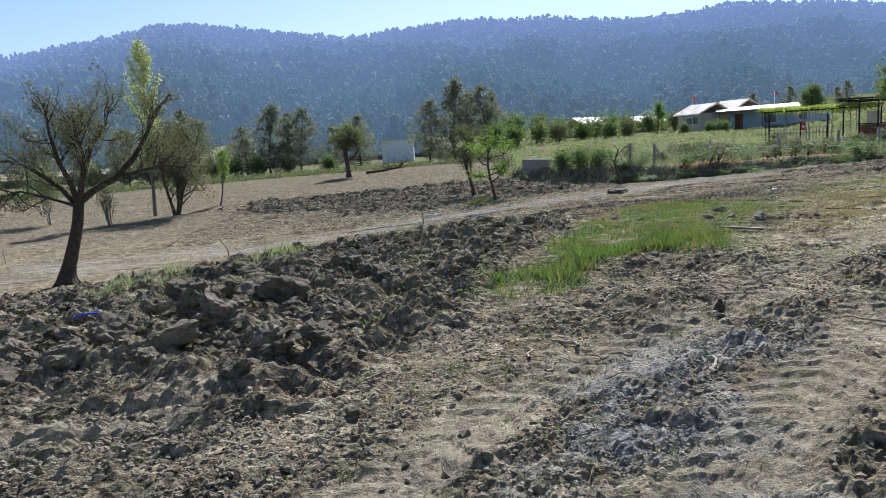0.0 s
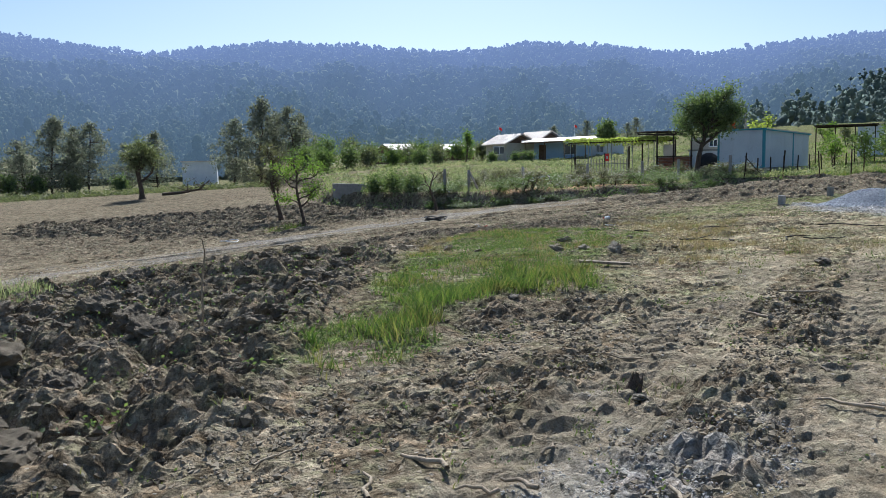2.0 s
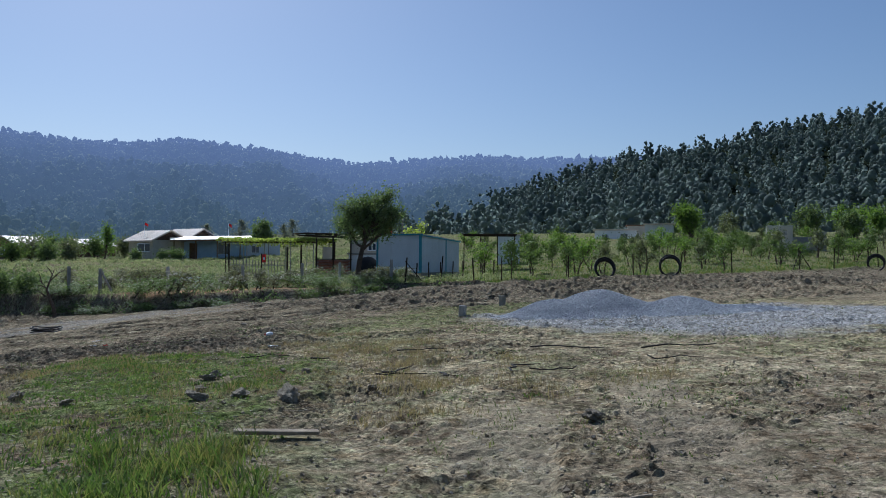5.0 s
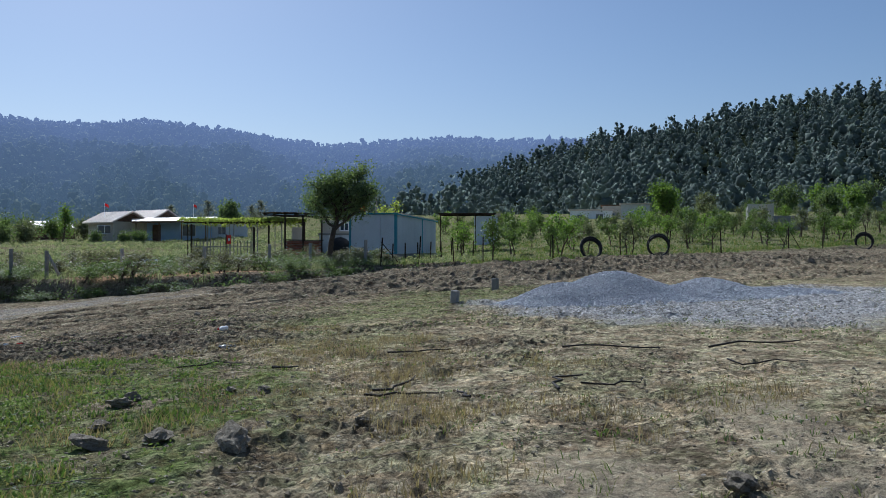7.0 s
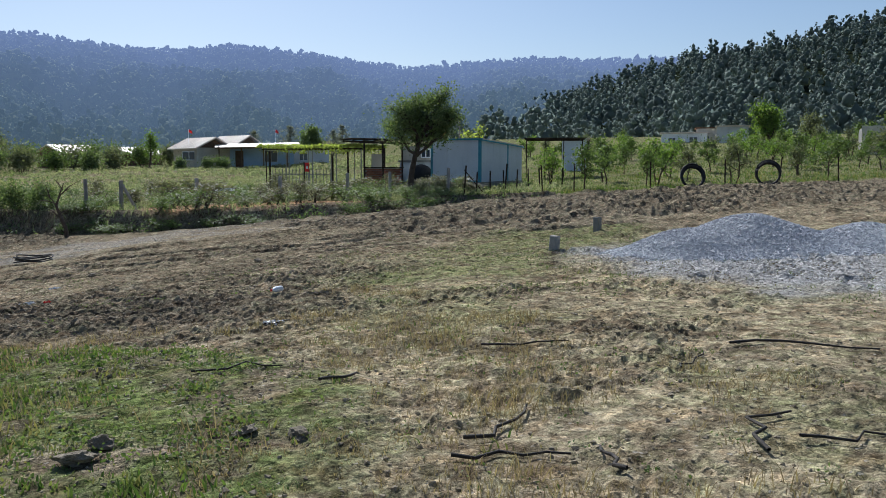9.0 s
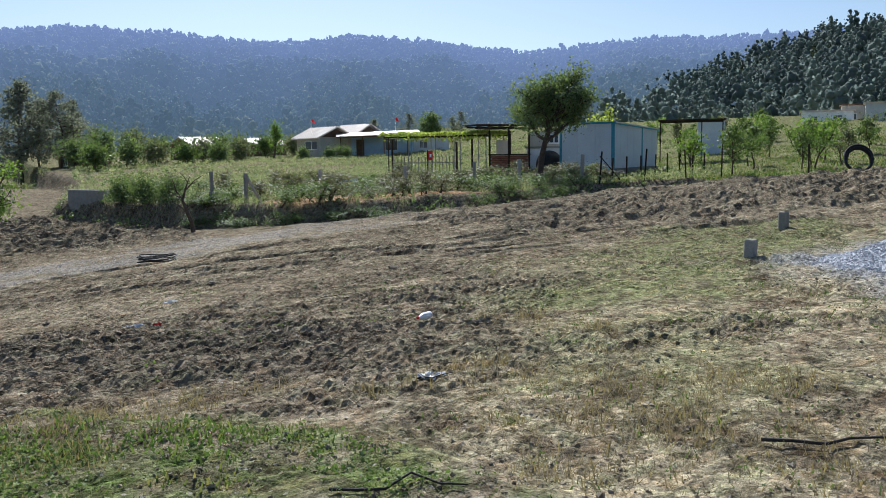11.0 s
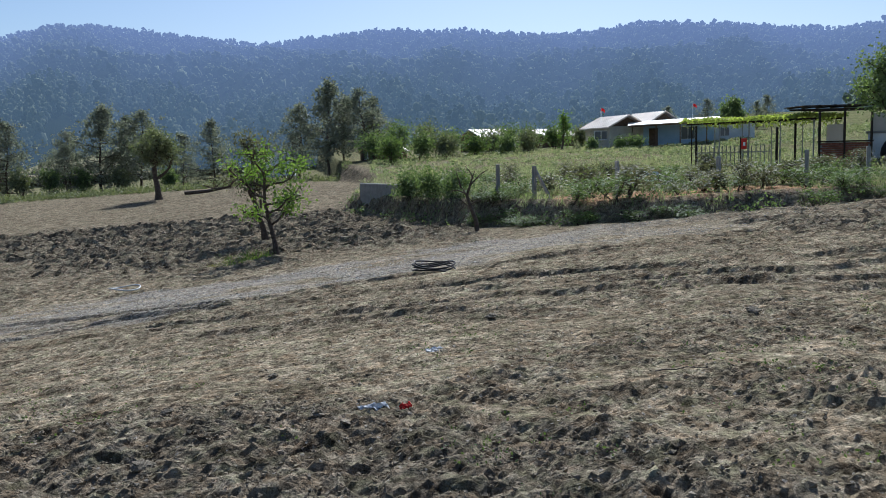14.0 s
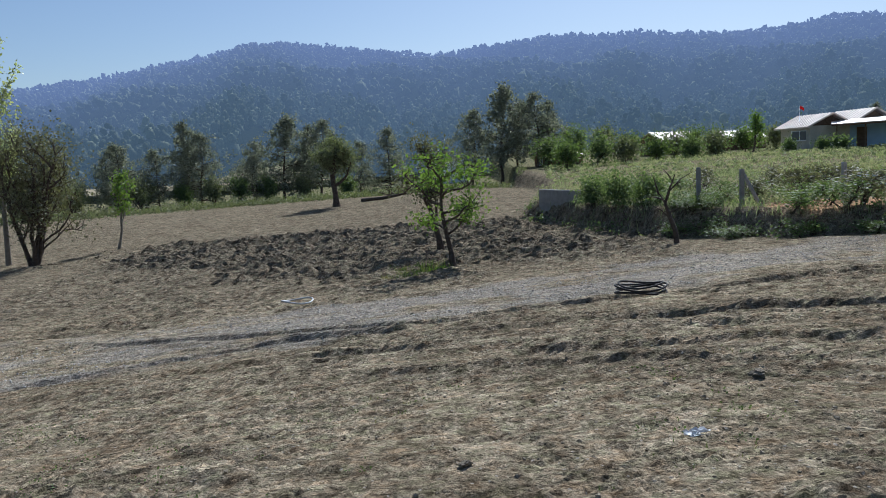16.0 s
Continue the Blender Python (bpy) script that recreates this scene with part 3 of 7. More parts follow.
DRY = [(2.8, 9.5), (5.5, 9.2), (9, 10), (14, 8), (25, 10), (25, 20), (17, 23), (11, 23), (8.5, 20), (6.5, 17.5), (4.5, 14)]
GRAVEL_SPREAD = [(12.4, 18.9), (11.9, 16.8), (12.5, 14.9), (13.4, 13.4), (17, 12.2), (22, 13), (21, 18.5), (16, 20.6), (13, 20)]
PLATE = [(-5, 5.7), (-3, 5.9), (-1.9, 6.1), (-2.1, 5.7), (-3.2, 5.35), (-5, 5.2)]
GRAVEL_START = [(0.3, 3.2), (0.4, 4.6), (1.0, 5.4), (1.4, 6.3), (2.1, 6.9), (2.5, 6.3), (2.0, 5.4), (1.7, 4.4), (1.9, 3.2)]
ROAD = [(-40, 19), (-15, 29.5), (-9, 32.6), (-3, 33.5), (1, 34.2), (5, 34.9), (9, 36.1), (13, 37.3), (20, 38.4), (30, 37.4)]
BARE = [(11.8, 45.0), (12.6, 42.6), (15.5, 41.4), (19.8, 41.0), (21.2, 43.0), (20.5, 44.6), (19.0, 46.0), (15.5, 46.8), (13, 46.2)]
TRACKS = [[(-0.6, 3.8), (-0.38, 4.34), (-0.1, 4.8), (0.4, 5.35), (0.9, 5.75), (1.8, 6.6), (2.9, 7.7), (3.75, 8.8), (4.46, 9.55), (5.33, 10.45), (6.3, 11.4)],
          [(1.0, 3.4), (2.0, 4.8), (3.3, 6.4), (4.12, 7.2), (4.94, 8.0), (5.62, 8.75), (6.5, 9.7), (7.55, 10.9), (8.5, 12)]]
RUTS = [[(2, 29.4), (7.5, 28.4), (9.0, 27.8), (11.2, 26.8), (13.4, 27.0), (16.4, 26.8), (22, 26.6)], [(2, 27.6), (6.5, 26.5), (8.9, 25.6), (10.9, 24.9), (12.8, 24.9), (16, 25.1), (22, 25)],
        [(-9, 34.4), (-5.4, 35.0), (-1, 33.6), (1.1, 32.7), (3.1, 31.9), (8, 32.4), (14, 33.6), (24, 34.5)], [(-12, 27.5), (-6, 29.2), (-3.3, 30.3), (-1.5, 31.3), (0.8, 31.9), (2.6, 31.3)],
        [(4, 30.2), (8, 29.6), (11.4, 28.4), (14, 28.3), (22, 28.2)], [(5, 27.9), (9.2, 26.7), (11.2, 25.8), (13.4, 25.9), (18, 26.0)]]


def base_height(x, y):
    z = -0.712 + 0.0284 * x - 0.0045 * y
    for a, b, s, k in SWELLS:
        z = z + k * np.exp(-((x - a) ** 2 + (y - b) ** 2) / (2 * s * s))
    return z


def terrace_height(x, y):
    return -0.22 + 0.032 * np.clip(x - 11, -10, 200) + 1.0 * smooth(62, 104, y) + 0.02 * np.clip(y - 104, 0, 200) + 0.03 * np.clip(x - 40, 0, 90) * smooth(35, 56, y)


def wobble(x, y, s=1.0):
    return (fbm(x * 0.9 / s, y * 0.9 / s, 3, 31) - 0.5) * 1.3 * s


def zones(x, y):
    w = wobble(x, y)
    z = {}
    z["clod"] = smooth(-0.35, 0.35, inside(CLODS, x, y) + w * 0.7)
    z["mid"] = np.maximum(smooth(-0.5, 0.5, inside(CLODS_MID, x, y) + w * 1.2), smooth(-0.3, 0.3, inside(MOUND, x, y) + w * 0.6))
    z["plough"] = smooth(-0.8, 0.8, inside(PLOUGH, x, y) + w * 1.5)
    z["turned"] = smooth(-1.0, 1.0, inside(TURNED, x, y) + w * 3)
    z["g1"] = smooth(-0.5, 0.1, inside(GREEN, x, y) + w * 0.9)
    z["g2"] = smooth(-0.6, 0.6, inside(GREEN2, x, y) + w * 1.5)
    z["dryz"] = smooth(-0.8, 1.5, inside(DRY, x, y) + w * 2)
    z["spread"] = smooth(-0.9, 0.9, inside(GRAVEL_SPREAD, x, y) + w * 2.0)
    z["start"] = smooth(-0.35, 0.35, inside(GRAVEL_START, x, y) + w * 1.0)
    d, u, s = along(ROAD, x, y)
    z["road"] = smooth(2.9, 1.9, d + w * 1.6 - 0.6 * smooth(6, -2, x))
    z["bare"] = smooth(-0.6, 0.6, inside(BARE, x, y) + w * 1.5)
    z["patch"] = smooth(0.555, 0.625, fbm(x * 0.42 + 9, y * 0.9, 5, 87, 0.65)) * (1 - z["clod"]) * (1 - z["road"])
    sd = inside(TERRACE, x, y) + w * 0.5
    z["terr"] = smooth(-0.15, 0.6, sd)
    z["ditch"] = smooth(-2.6, -0.4, sd) * smooth(0.3, -0.1, sd) * (x < 29)
    z["press"] = np.maximum.reduce([smooth(0.42, 0.28, along(ln_, x, y)[0] + 0.1 * w) for ln_ in TRACKS]) * (y < 12)
    z["bank"] = smooth(-1.3, -0.3, sd) * smooth(1.9, 0.9, sd) * (x < 29)
    return z


def height(x, y, z=None):
    x, y = np.asarray(x, float), np.asarray(y, float)
    z = zones(x, y) if z is None else z
    t = z["terr"]
    h = base_height(x, y) * (1 - t) + terrace_height(x, y) * t
    near = smooth(75, 45, np.hypot(x - 5, y - 18))
    rough = 0.06 * (fbm(x * 1.1, y * 1.1, 3, 3) - 0.5) + 0.035 * (fbm(x * 2.2, y * 2.2, 2, 7, 0.6) - 0.5)
    rough = rough + 0.05 * (fbm(x * 0.4 + 5, (y + 0.06 * x) * 2.4, 2, 45) - 0.5) * smooth(17, 24, y)
    crisp = fbm(x * 1.7, y * 2.2, 2, 101, 0.6)
    rough = rough + 0.018 * smooth(0.47, 0.56, crisp) * near * smooth(0.3, 0.55, fbm(x * 0.6, y * 0.9, 3, 105))
    flat = np.maximum(z["road"] * 0.4, z["spread"] * 0.6)
    press = np.maximum.reduce([smooth(0.45, 0.3, along(ln_, x, y)[0]) for ln_ in TRACKS])
    h = h + rough * (1 - np.maximum(flat, 0.7 * press))
    wx, wy = x + 0.12 * (vnoise(x * 5, y * 5, 41) - 0.5), y + 0.12 * (vnoise(x * 5, y * 5, 43) - 0.5)
    c = 0.08 * (fbm(x * 3, y * 3, 2, 47, 0.6) - 0.5) + 0.2 * lumps(wx, wy, 0.62, 21) + 0.14 * lumps(wx, wy, 0.3, 23) + 0.12 * (fbm(x * 0.8, y * 0.8, 3, 25) - 0.4)
    h = h + z["clod"] * c
    c2 = 0.05 * lumps(wx, wy, 0.5, 27) + 0.14 * (fbm(x * 1.4, y * 2.0, 2, 29, 0.6) - 0.42)
    c3 = 0.12 * (fbm(x * 2.2, y * 2.8, 2, 29, 0.6) - 0.42) + 0.03 * lumps(wx, wy, 0.32, 53) + 0.06 * (fbm(x * 1.5, y * 1.5, 3, 49) - 0.4)
    h = h - 0.13 * z["ditch"] + 0.1 * z["bank"] * t
    c2 = c2 + 0.12 * smooth(0.48, 0.56, fbm(x * 0.9, y * 1.6, 2, 107, 0.6))
    h = h + np.maximum(z["plough"] * 0.75, z["turned"] * 0.65) * c2 + z["mid"] * c3
    h = h + z["patch"] * (1 - flat) * (1 - press) * (0.07 * (fbm(x * 2, y * 2.6, 2, 57, 0.6) - 0.42)) * near
    lip = 4 * t * (1 - t)
    h = h + lip * (0.25 * lumps(wx, wy, 0.7, 33) + 0.3 * (fbm(x, y, 3, 35) - 0.5))
    pl = z["plough"]
    h = h + pl * 0.1 * (vnoise(x * 0.25 + 3, (y + 0.22 * x) * 1.3, 37) - 0.5) * 2
    h = h + z["g1"] * 0.06
    for i, line in enumerate(TRACKS):
        d, u, s = along(line, x, y)
        m = smooth(0.38, 0.29, d + 0.08 * wobble(x, y, 0.4))
        fade = smooth(0, 1.0, u) * smooth(0.2, 0.42, fbm(x * 0.9, y * 0.9, 3, 59 + i)) * smooth(0.2, 2.5, 11 - u)
        lug = np.sin((u + 0.6 * np.abs(s)) * 2 * np.pi / 0.25)
        h = h + m * fade * (-0.016 + 0.013 * np.clip(lug * 2.0, -1, 1)) + fade * 0.02 * smooth(0.3, 0.42, d) * smooth(0.75, 0.45, d) * (0.4 + vnoise(x * 4, y * 4, 55))
    d, u, s = along(RUTS[1], x, y)
    band = smooth(21.5, 25, y - 0.12 * x) * smooth(36, 32.5, y) * smooth(24, 16, x) * smooth(-9, -3, x) * (1 - t)
    h = h + band * (0.05 * (vnoise(u * 0.12, s * 2.6, 161) - 0.5) + 0.035 * (vnoise(u * 0.3 + 7, s * 6.0, 163) - 0.5))
    for i, line in enumerate(RUTS):
        d, u, s = along(line, x, y)
        h = h - 0.055 * smooth(0.34, 0.2, d) * smooth(0.25, 0.45, fbm(x * 0.5, y * 0.5, 3, 61 + i)) + 0.032 * smooth(0.22, 0.36, d) * smooth(0.62, 0.4, d) * (0.35 + vnoise(u * 0.8, d * 2, 67 + i))
    return h


def surf(x, y):
    return float(height(np.array([x]), np.array([y]))[0])


def steps(parts_):
    """Grid lines from (start, end, step at start, step at end) runs."""
    out = []
    for a, b, s0, s1 in parts_:
        v = a
        while v < b - 1e-6:
            out.append(v)
            v += s0 + (s1 - s0) * (v - a) / (b - a)
    out.append(parts_[-1][1])
    return np.array(out)


# finer stretches of the field's surface: x0, x1, y0, y1, grid step, crumb size, crumb height
LAYERS = [(-4.5, 6, 2.9, 10.2, 0.03, 0.085, 0.07), (-8.5, 2.8, 5.2, 18.2, 0.046, 0.15, 0.1), (2, 10.5, 9, 17.5, 0.042, 0.11, 0.06), (0.5, 11, 16.4, 25.6, 0.036, 0.1, 0.042),
          (10, 22, 8, 25.6, 0.085, 0.22, 0.045), (-5, 17, 24.4, 37, 0.068, 0.17, 0.03), (-14, 9.5, 36.2, 58, 0.14, 0.36, 0.17), (13, 44, 19, 40, 0.15, 0.38, 0.14)]


def edge(lay, x, y):
    """Distance inwards from a layer's edge."""
    return np.minimum(np.minimum(x - lay[0], lay[1] - x), np.minimum(y - lay[2], lay[3] - y))


def crumble(lay, x, y, z):
    """Packed crumbs and clods of loose soil."""
    c, k = lay[5], lay[6]
    wx, wy = x + 0.5 * c * (vnoise(x * 0.7 / c, y * 0.7 / c, 121) - 0.5), y + 0.5 * c * (vnoise(x * 0.7 / c, y * 0.7 / c, 123) - 0.5)
    loose = np.maximum.reduce([z["clod"], z["mid"], z["patch"] * (0.9 - 0.4 * smooth(21, 25, y)), z["turned"], z["plough"] * 0.8, z["bank"], z["ditch"], (0.2 + 0.8 * smooth(0.4, 0.6, fbm(x * 0.9, y * 1.3, 4, 125, 0.6))) * (1 - 0.5 * smooth(21, 25, y))])
    loose = loose * (1 - 0.55 * z["press"]) * (1 - 0.45 * z["dryz"] * (1 - z["patch"])) * (1 - 0.75 * z["road"]) * (1 - 0.6 * z["g1"]) * (z["terr"] < 0.5)
    grain = 1.0 * lay[4] * loose * (hash2(np.round(x / lay[4]), np.round(y / lay[4]), 141) - 0.5)
    return grain + k * loose * (1.2 * lumps(wx, wy, c * 2.2, 127) * smooth(0.5, 0.62, fbm(x * 0.25 / c, y * 0.3 / c, 2, 129)) + 0.9 * lumps(wx, wy, c, 131) - 0.4)


def ground_sheet(gx, gy, lay=None):
    X, Y = np.meshgrid(gx, gy)
    z = zones(X, Y)
    Z = height(X, Y, z)
    if lay:
        Z = Z + crumble(lay, X, Y, z) - 0.25 * smooth(0.5, 0.0, edge(lay, X, Y))
    else:
        for other in LAYERS:
            Z = Z - (1.1 * other[6] + 0.03 + 0.14 * z["clod"]) * smooth(0.5, 1.1, edge(other, X, Y))
    n, m = X.shape
    i, j = np.meshgrid(np.arange(n - 1), np.arange(m - 1), indexing="ij")
    a = i * m + j
    F = np.stack([a, a + 1, a + m + 1, a + m], -1).reshape(-1, 4)
    me = raw_mesh("ground", np.stack([X, Y, Z], -1).reshape(-1, 3), F, not lay)
    bank = z["bank"]
    road = z["road"] * smooth(0.2, 0.5, fbm(X * 0.7, Y * 0.7, 3, 71))
    # soil darkened along the ruts: turned earth, with their steps' shade painted in
    rut = np.maximum.reduce([smooth(0.75, 0.2, along(ln_, X, Y)[0] + 0.3 * wobble(X, Y, 0.5)) * smooth(0.25, 0.6, fbm(X * 0.5, Y * 0.5, 3, 79)) for ln_ in RUTS]) * 0.5
    masks = {
        "dark": np.clip(np.maximum.reduce([z["clod"] * 0.3, z["mid"] * 0.95, z["plough"] * 0.7, z["turned"] * (0.55 + 0.45 * smooth(0.3, 0.55, fbm(X * 0.5, Y * 1.1, 4, 109))), z["ditch"] * 0.8, z["patch"] * 0.45 * (1 - z["g1"]), rut, bank, 0.62 * smooth(36, 42, Y) * (1 - z["terr"]), 0.4 * z["g1"], 0.8 * smooth(38, 46, Y) * (1 - z["terr"]) * smooth(0.38, 0.62, fbm(X * 0.22, Y * 0.6, 4, 77, 0.6))]), 0, 1),
        "gravel": np.clip(z["spread"] * smooth(0.25, 0.5, fbm(X * 1.4, Y * 1.4, 3, 75) + 0.25 * z["spread"]) + 0.5 * z["start"] * smooth(0.35, 0.6, fbm(X * 2, Y * 2, 3, 73)) + 0.36 * road * smooth(17, 9, X) * smooth(0.3, 0.62, fbm(X * 0.35, Y * 0.9, 4, 151, 0.6) + 0.12 * smooth(-4, 5, X)), 0, 1),
        "green": np.clip(np.maximum.reduce([z["g1"] * smooth(0.3, 0.46, fbm(X * 1.5, Y * 1.5, 4, 153, 0.6)), 0.38 * z["dryz"] * smooth(0.48, 0.62, fbm(X * 0.7, Y * 0.9, 4, 133)), z["g2"] * 0.7, z["terr"] * (1 - z["bare"]) * (0.4 + 0.5 * (X > 30)) * (1 - bank), 0.6 * smooth(98, 108, Y - 0.25 * X)]), 0, 1),
        "pale": np.clip(0.55 * z["press"] * smooth(0.2, 0.5, fbm(X * 1.5, Y * 1.5, 3, 111)) + smooth(-0.3, 0.3, inside(PLATE, X, Y) + 0.5 * wobble(X, Y, 0.5)), 0, 1),
        "red": np.clip(z["bare"] * z["terr"], 0, 1),
        "dry": np.clip(z["dryz"] * (1 - z["g1"]) * 0.85, 0, 1),
    }
    for key, val in masks.items():
        at = me.attributes.new(key, "FLOAT", "POINT")
        at.data.foreach_set("value", val.astype(np.float32).ravel())
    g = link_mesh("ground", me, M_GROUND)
    return tagged(g, "crumbly dry clay soil of the field" if lay else "rough clay field with tyre tracks, turned earth and gravel", "ground", kind="structure")


def build_ground():
    gx = steps([(-900, -60, 60, 6), (-60, -14, 5, 0.6), (-14, -6, 0.5, 0.22), (-6, 12, 0.22, 0.22), (12, 24, 0.2, 0.28), (24, 60, 0.28, 1.5), (60, 900, 2, 70)])
    gy = steps([(-120, -6, 20, 2), (-6, 2.5, 1.0, 0.15), (2.5, 26, 0.22, 0.22), (26, 46, 0.2, 0.22), (46, 90, 0.25, 1.2), (90, 1000, 2, 60)])
    ground_sheet(gx, gy)
    for lay in LAYERS:
        ground_sheet(np.arange(lay[0], lay[1], lay[4]), np.arange(lay[2], lay[3], lay[4]), lay)


build_ground()

# ---- hills ----
FAR_AZ = [-75, -50, -40, -34.5, -29, -24, -18, -12.5, -6, 0, 6.5, 14, 20.5, 31, 39.7, 47.4, 60, 95]
FAR_EL = [3, 3.6, 4.3, 5.2, 6.1, 7.2, 8.35, 7.85, 7.35, 8.0, 8.15, 7.5, 7.95, 6.75, 7.4, 7.1, 7, 6]
NEAR_AZ = [25, 31, 36, 42, 47.7, 53, 59, 64, 67.5, 80, 110]
NEAR_EL = [0.2, 2.0, 3.3, 4.7, 6.4, 7.4, 8.5, 9.2, 9.5, 10, 9]


def crest(az, keys, vals):
    a = np.asarray(az)
    return sum(np.interp(a + o, keys, vals) for o in (-1.2, -0.4, 0.4, 1.2)) / 4


def far_height(az, r):
    t = np.clip((r - 230) / (1250 - 230), 0, 1.15)
    top = np.tan(np.radians(crest(az, FAR_AZ, FAR_EL))) * 1250
    fold = (fbm(az * 0.16 + 7, r * 0.004, 4, 81) - 0.5) * 50 * np.clip(t * (1.05 - t) * 4, 0, 1)
    return top * (0.3 * t + 0.7 * t ** 1.5) * np.where(t > 1, 1 - (t - 1), 1) + fold


def near_height(az, r):
    t = np.clip((r - 190) / (520 - 190), 0, 1.2)
    top = np.tan(np.radians(crest(az, NEAR_AZ, NEAR_EL))) * 520
    return 4 + (top - 4) * (0.25 * t + 0.75 * t ** 1.4) * np.where(t > 1, 1 - 0.5 * (t - 1), 1) + (fbm(az * 0.2, r * 0.01, 3, 83) - 0.5) * 8 * np.clip(t, 0, 1)


def polar_sheet(name, a0, a1, na, r0, r1, nr, fn, mat, label):
    A, R = np.meshgrid(np.linspace(a0, a1, na), np.linspace(r0, r1, nr))
    V = np.stack([R * np.sin(np.radians(A)), R * np.cos(np.radians(A)), fn(A, R) - 1.0], -1).reshape(-1, 3)
    i, j = np.meshgrid(np.arange(nr - 1), np.arange(na - 1), indexing="ij")
    a = i * na + j
    F = np.stack([a, a + 1, a + na + 1, a + na], -1).reshape(-1, 4)
    ob = link_mesh(name, raw_mesh(name, V, F, True), mat)
    return tagged(ob, label, "hill", kind="structure")


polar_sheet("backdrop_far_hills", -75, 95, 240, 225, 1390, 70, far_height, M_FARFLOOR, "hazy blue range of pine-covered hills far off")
polar_sheet("backdrop_clearing", -20, -12, 30, 205, 350, 24, lambda az, r: 0.5 + 0.055 * (r - 205) * smooth(-20, -17.5, az) * smooth(-12, -13.5, az), M_MEADOW, "pale dry clearing on the slope beyond the field")
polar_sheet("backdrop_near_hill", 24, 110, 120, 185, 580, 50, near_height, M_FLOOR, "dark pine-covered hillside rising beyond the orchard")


def forest(name, a0, a1, r0, r1, count, fn, mat, h0, h1, lobes, sprays, seed, label, slim=0.3, lean=0.8, base=None, spray=0.3, smooth_=True):
    """One joined mass of pine crowns: every tree a tapering stack of ragged lobes with loose sprays of needles."""
    rng = np.random.default_rng(seed)
    az = rng.uniform(a0, a1, count)
    r = r0 + (r1 - r0) * rng.random(count) ** lean
    keep = (fbm(az * 0.9, r * 0.02, 3, seed) > 0.2) & ~((az > -18.5) & (az < -12.6) & (r < 345 + 25 * np.sin(az * 2.1)))
    az, r = az[keep], r[keep]
    n = len(az)
    ht = rng.uniform(h0, h1, n) * (0.6 + 0.65 * rng.random(n) ** 2)
    wide = ht * slim * rng.uniform(0.75, 1.3, n)
    P = np.stack([r * np.sin(np.radians(az)), r * np.cos(np.radians(az)), fn(az, r) - 1.0 - 0.12 * ht], -1)
    tilt = rng.normal(size=(n, 1, 2)) * 0.05

    def spread_out(k, out):
        f = (np.arange(k)[None, :] + rng.uniform(0.15, 0.85, (n, k))) / k
        a = rng.uniform(0, 2 * np.pi, (n, k))
        rad = wide[:, None] * (1 - 0.72 * f ** 1.8) * out * rng.uniform(0.3, 1.0, (n, k))
        z = ht[:, None] * (0.24 + 0.72 * f)
        Q = np.stack([rad * np.cos(a), rad * np.sin(a), z], -1)
        Q[:, :, :2] += tilt * z[:, :, None]
        return f, P[:, None, :] + Q

    f, C = spread_out(lobes, 0.7 if lobes > 1 else 0.1)
    BV, BF = base or ICO1
    m = n * lobes
    size = (wide[:, None] * ((1.25 - 0.72 * f) / lobes ** 0.5 if lobes > 1 else 0.85 + 0 * f) * rng.uniform(0.8, 1.2, f.shape)).reshape(-1)
    J = BV[None] * (1 + rng.normal(size=(m, len(BV), 1)) * 0.24) * size[:, None, None]
    if lobes == 1:
        J = np.einsum("nvk,nkj->nvj", J, np.linalg.qr(rng.normal(size=(m, 3, 3)))[0])
    J[:, :, 2] *= 1.1
    LV = (J + C.reshape(-1, 1, 3)).reshape(-1, 3)
    LF = (BF[None] + (np.arange(m) * len(BV))[:, None, None]).reshape(-1, 3)
    f, C = spread_out(sprays, 1.05)
    SV, SF = leaves(C.reshape(-1, 3), np.repeat(wide, sprays) * spray, rng)
    F = np.concatenate([LF, SF[:, [0, 1, 2]] + len(LV), SF[:, [0, 2, 3]] + len(LV)])
    me = raw_mesh(name, np.concatenate([LV, SV]), F, smooth_)
    own = rng.random(n).astype(np.float32)
    me.attributes.new("own", "FLOAT", "POINT").data.foreach_set("value", np.concatenate([np.repeat(own, lobes * len(BV)), np.repeat(own, sprays * 4)]))
    ob = link_mesh(name, me, mat)
    return tagged(ob, label, "forest", kind="stuff")


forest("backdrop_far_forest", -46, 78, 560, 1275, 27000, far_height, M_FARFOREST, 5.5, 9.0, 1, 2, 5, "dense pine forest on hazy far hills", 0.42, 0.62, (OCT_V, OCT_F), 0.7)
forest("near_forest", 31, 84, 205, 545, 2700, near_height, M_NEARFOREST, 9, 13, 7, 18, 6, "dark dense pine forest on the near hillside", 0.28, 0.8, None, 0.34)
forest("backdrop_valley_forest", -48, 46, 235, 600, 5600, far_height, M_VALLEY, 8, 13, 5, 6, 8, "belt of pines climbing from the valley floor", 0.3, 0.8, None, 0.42)


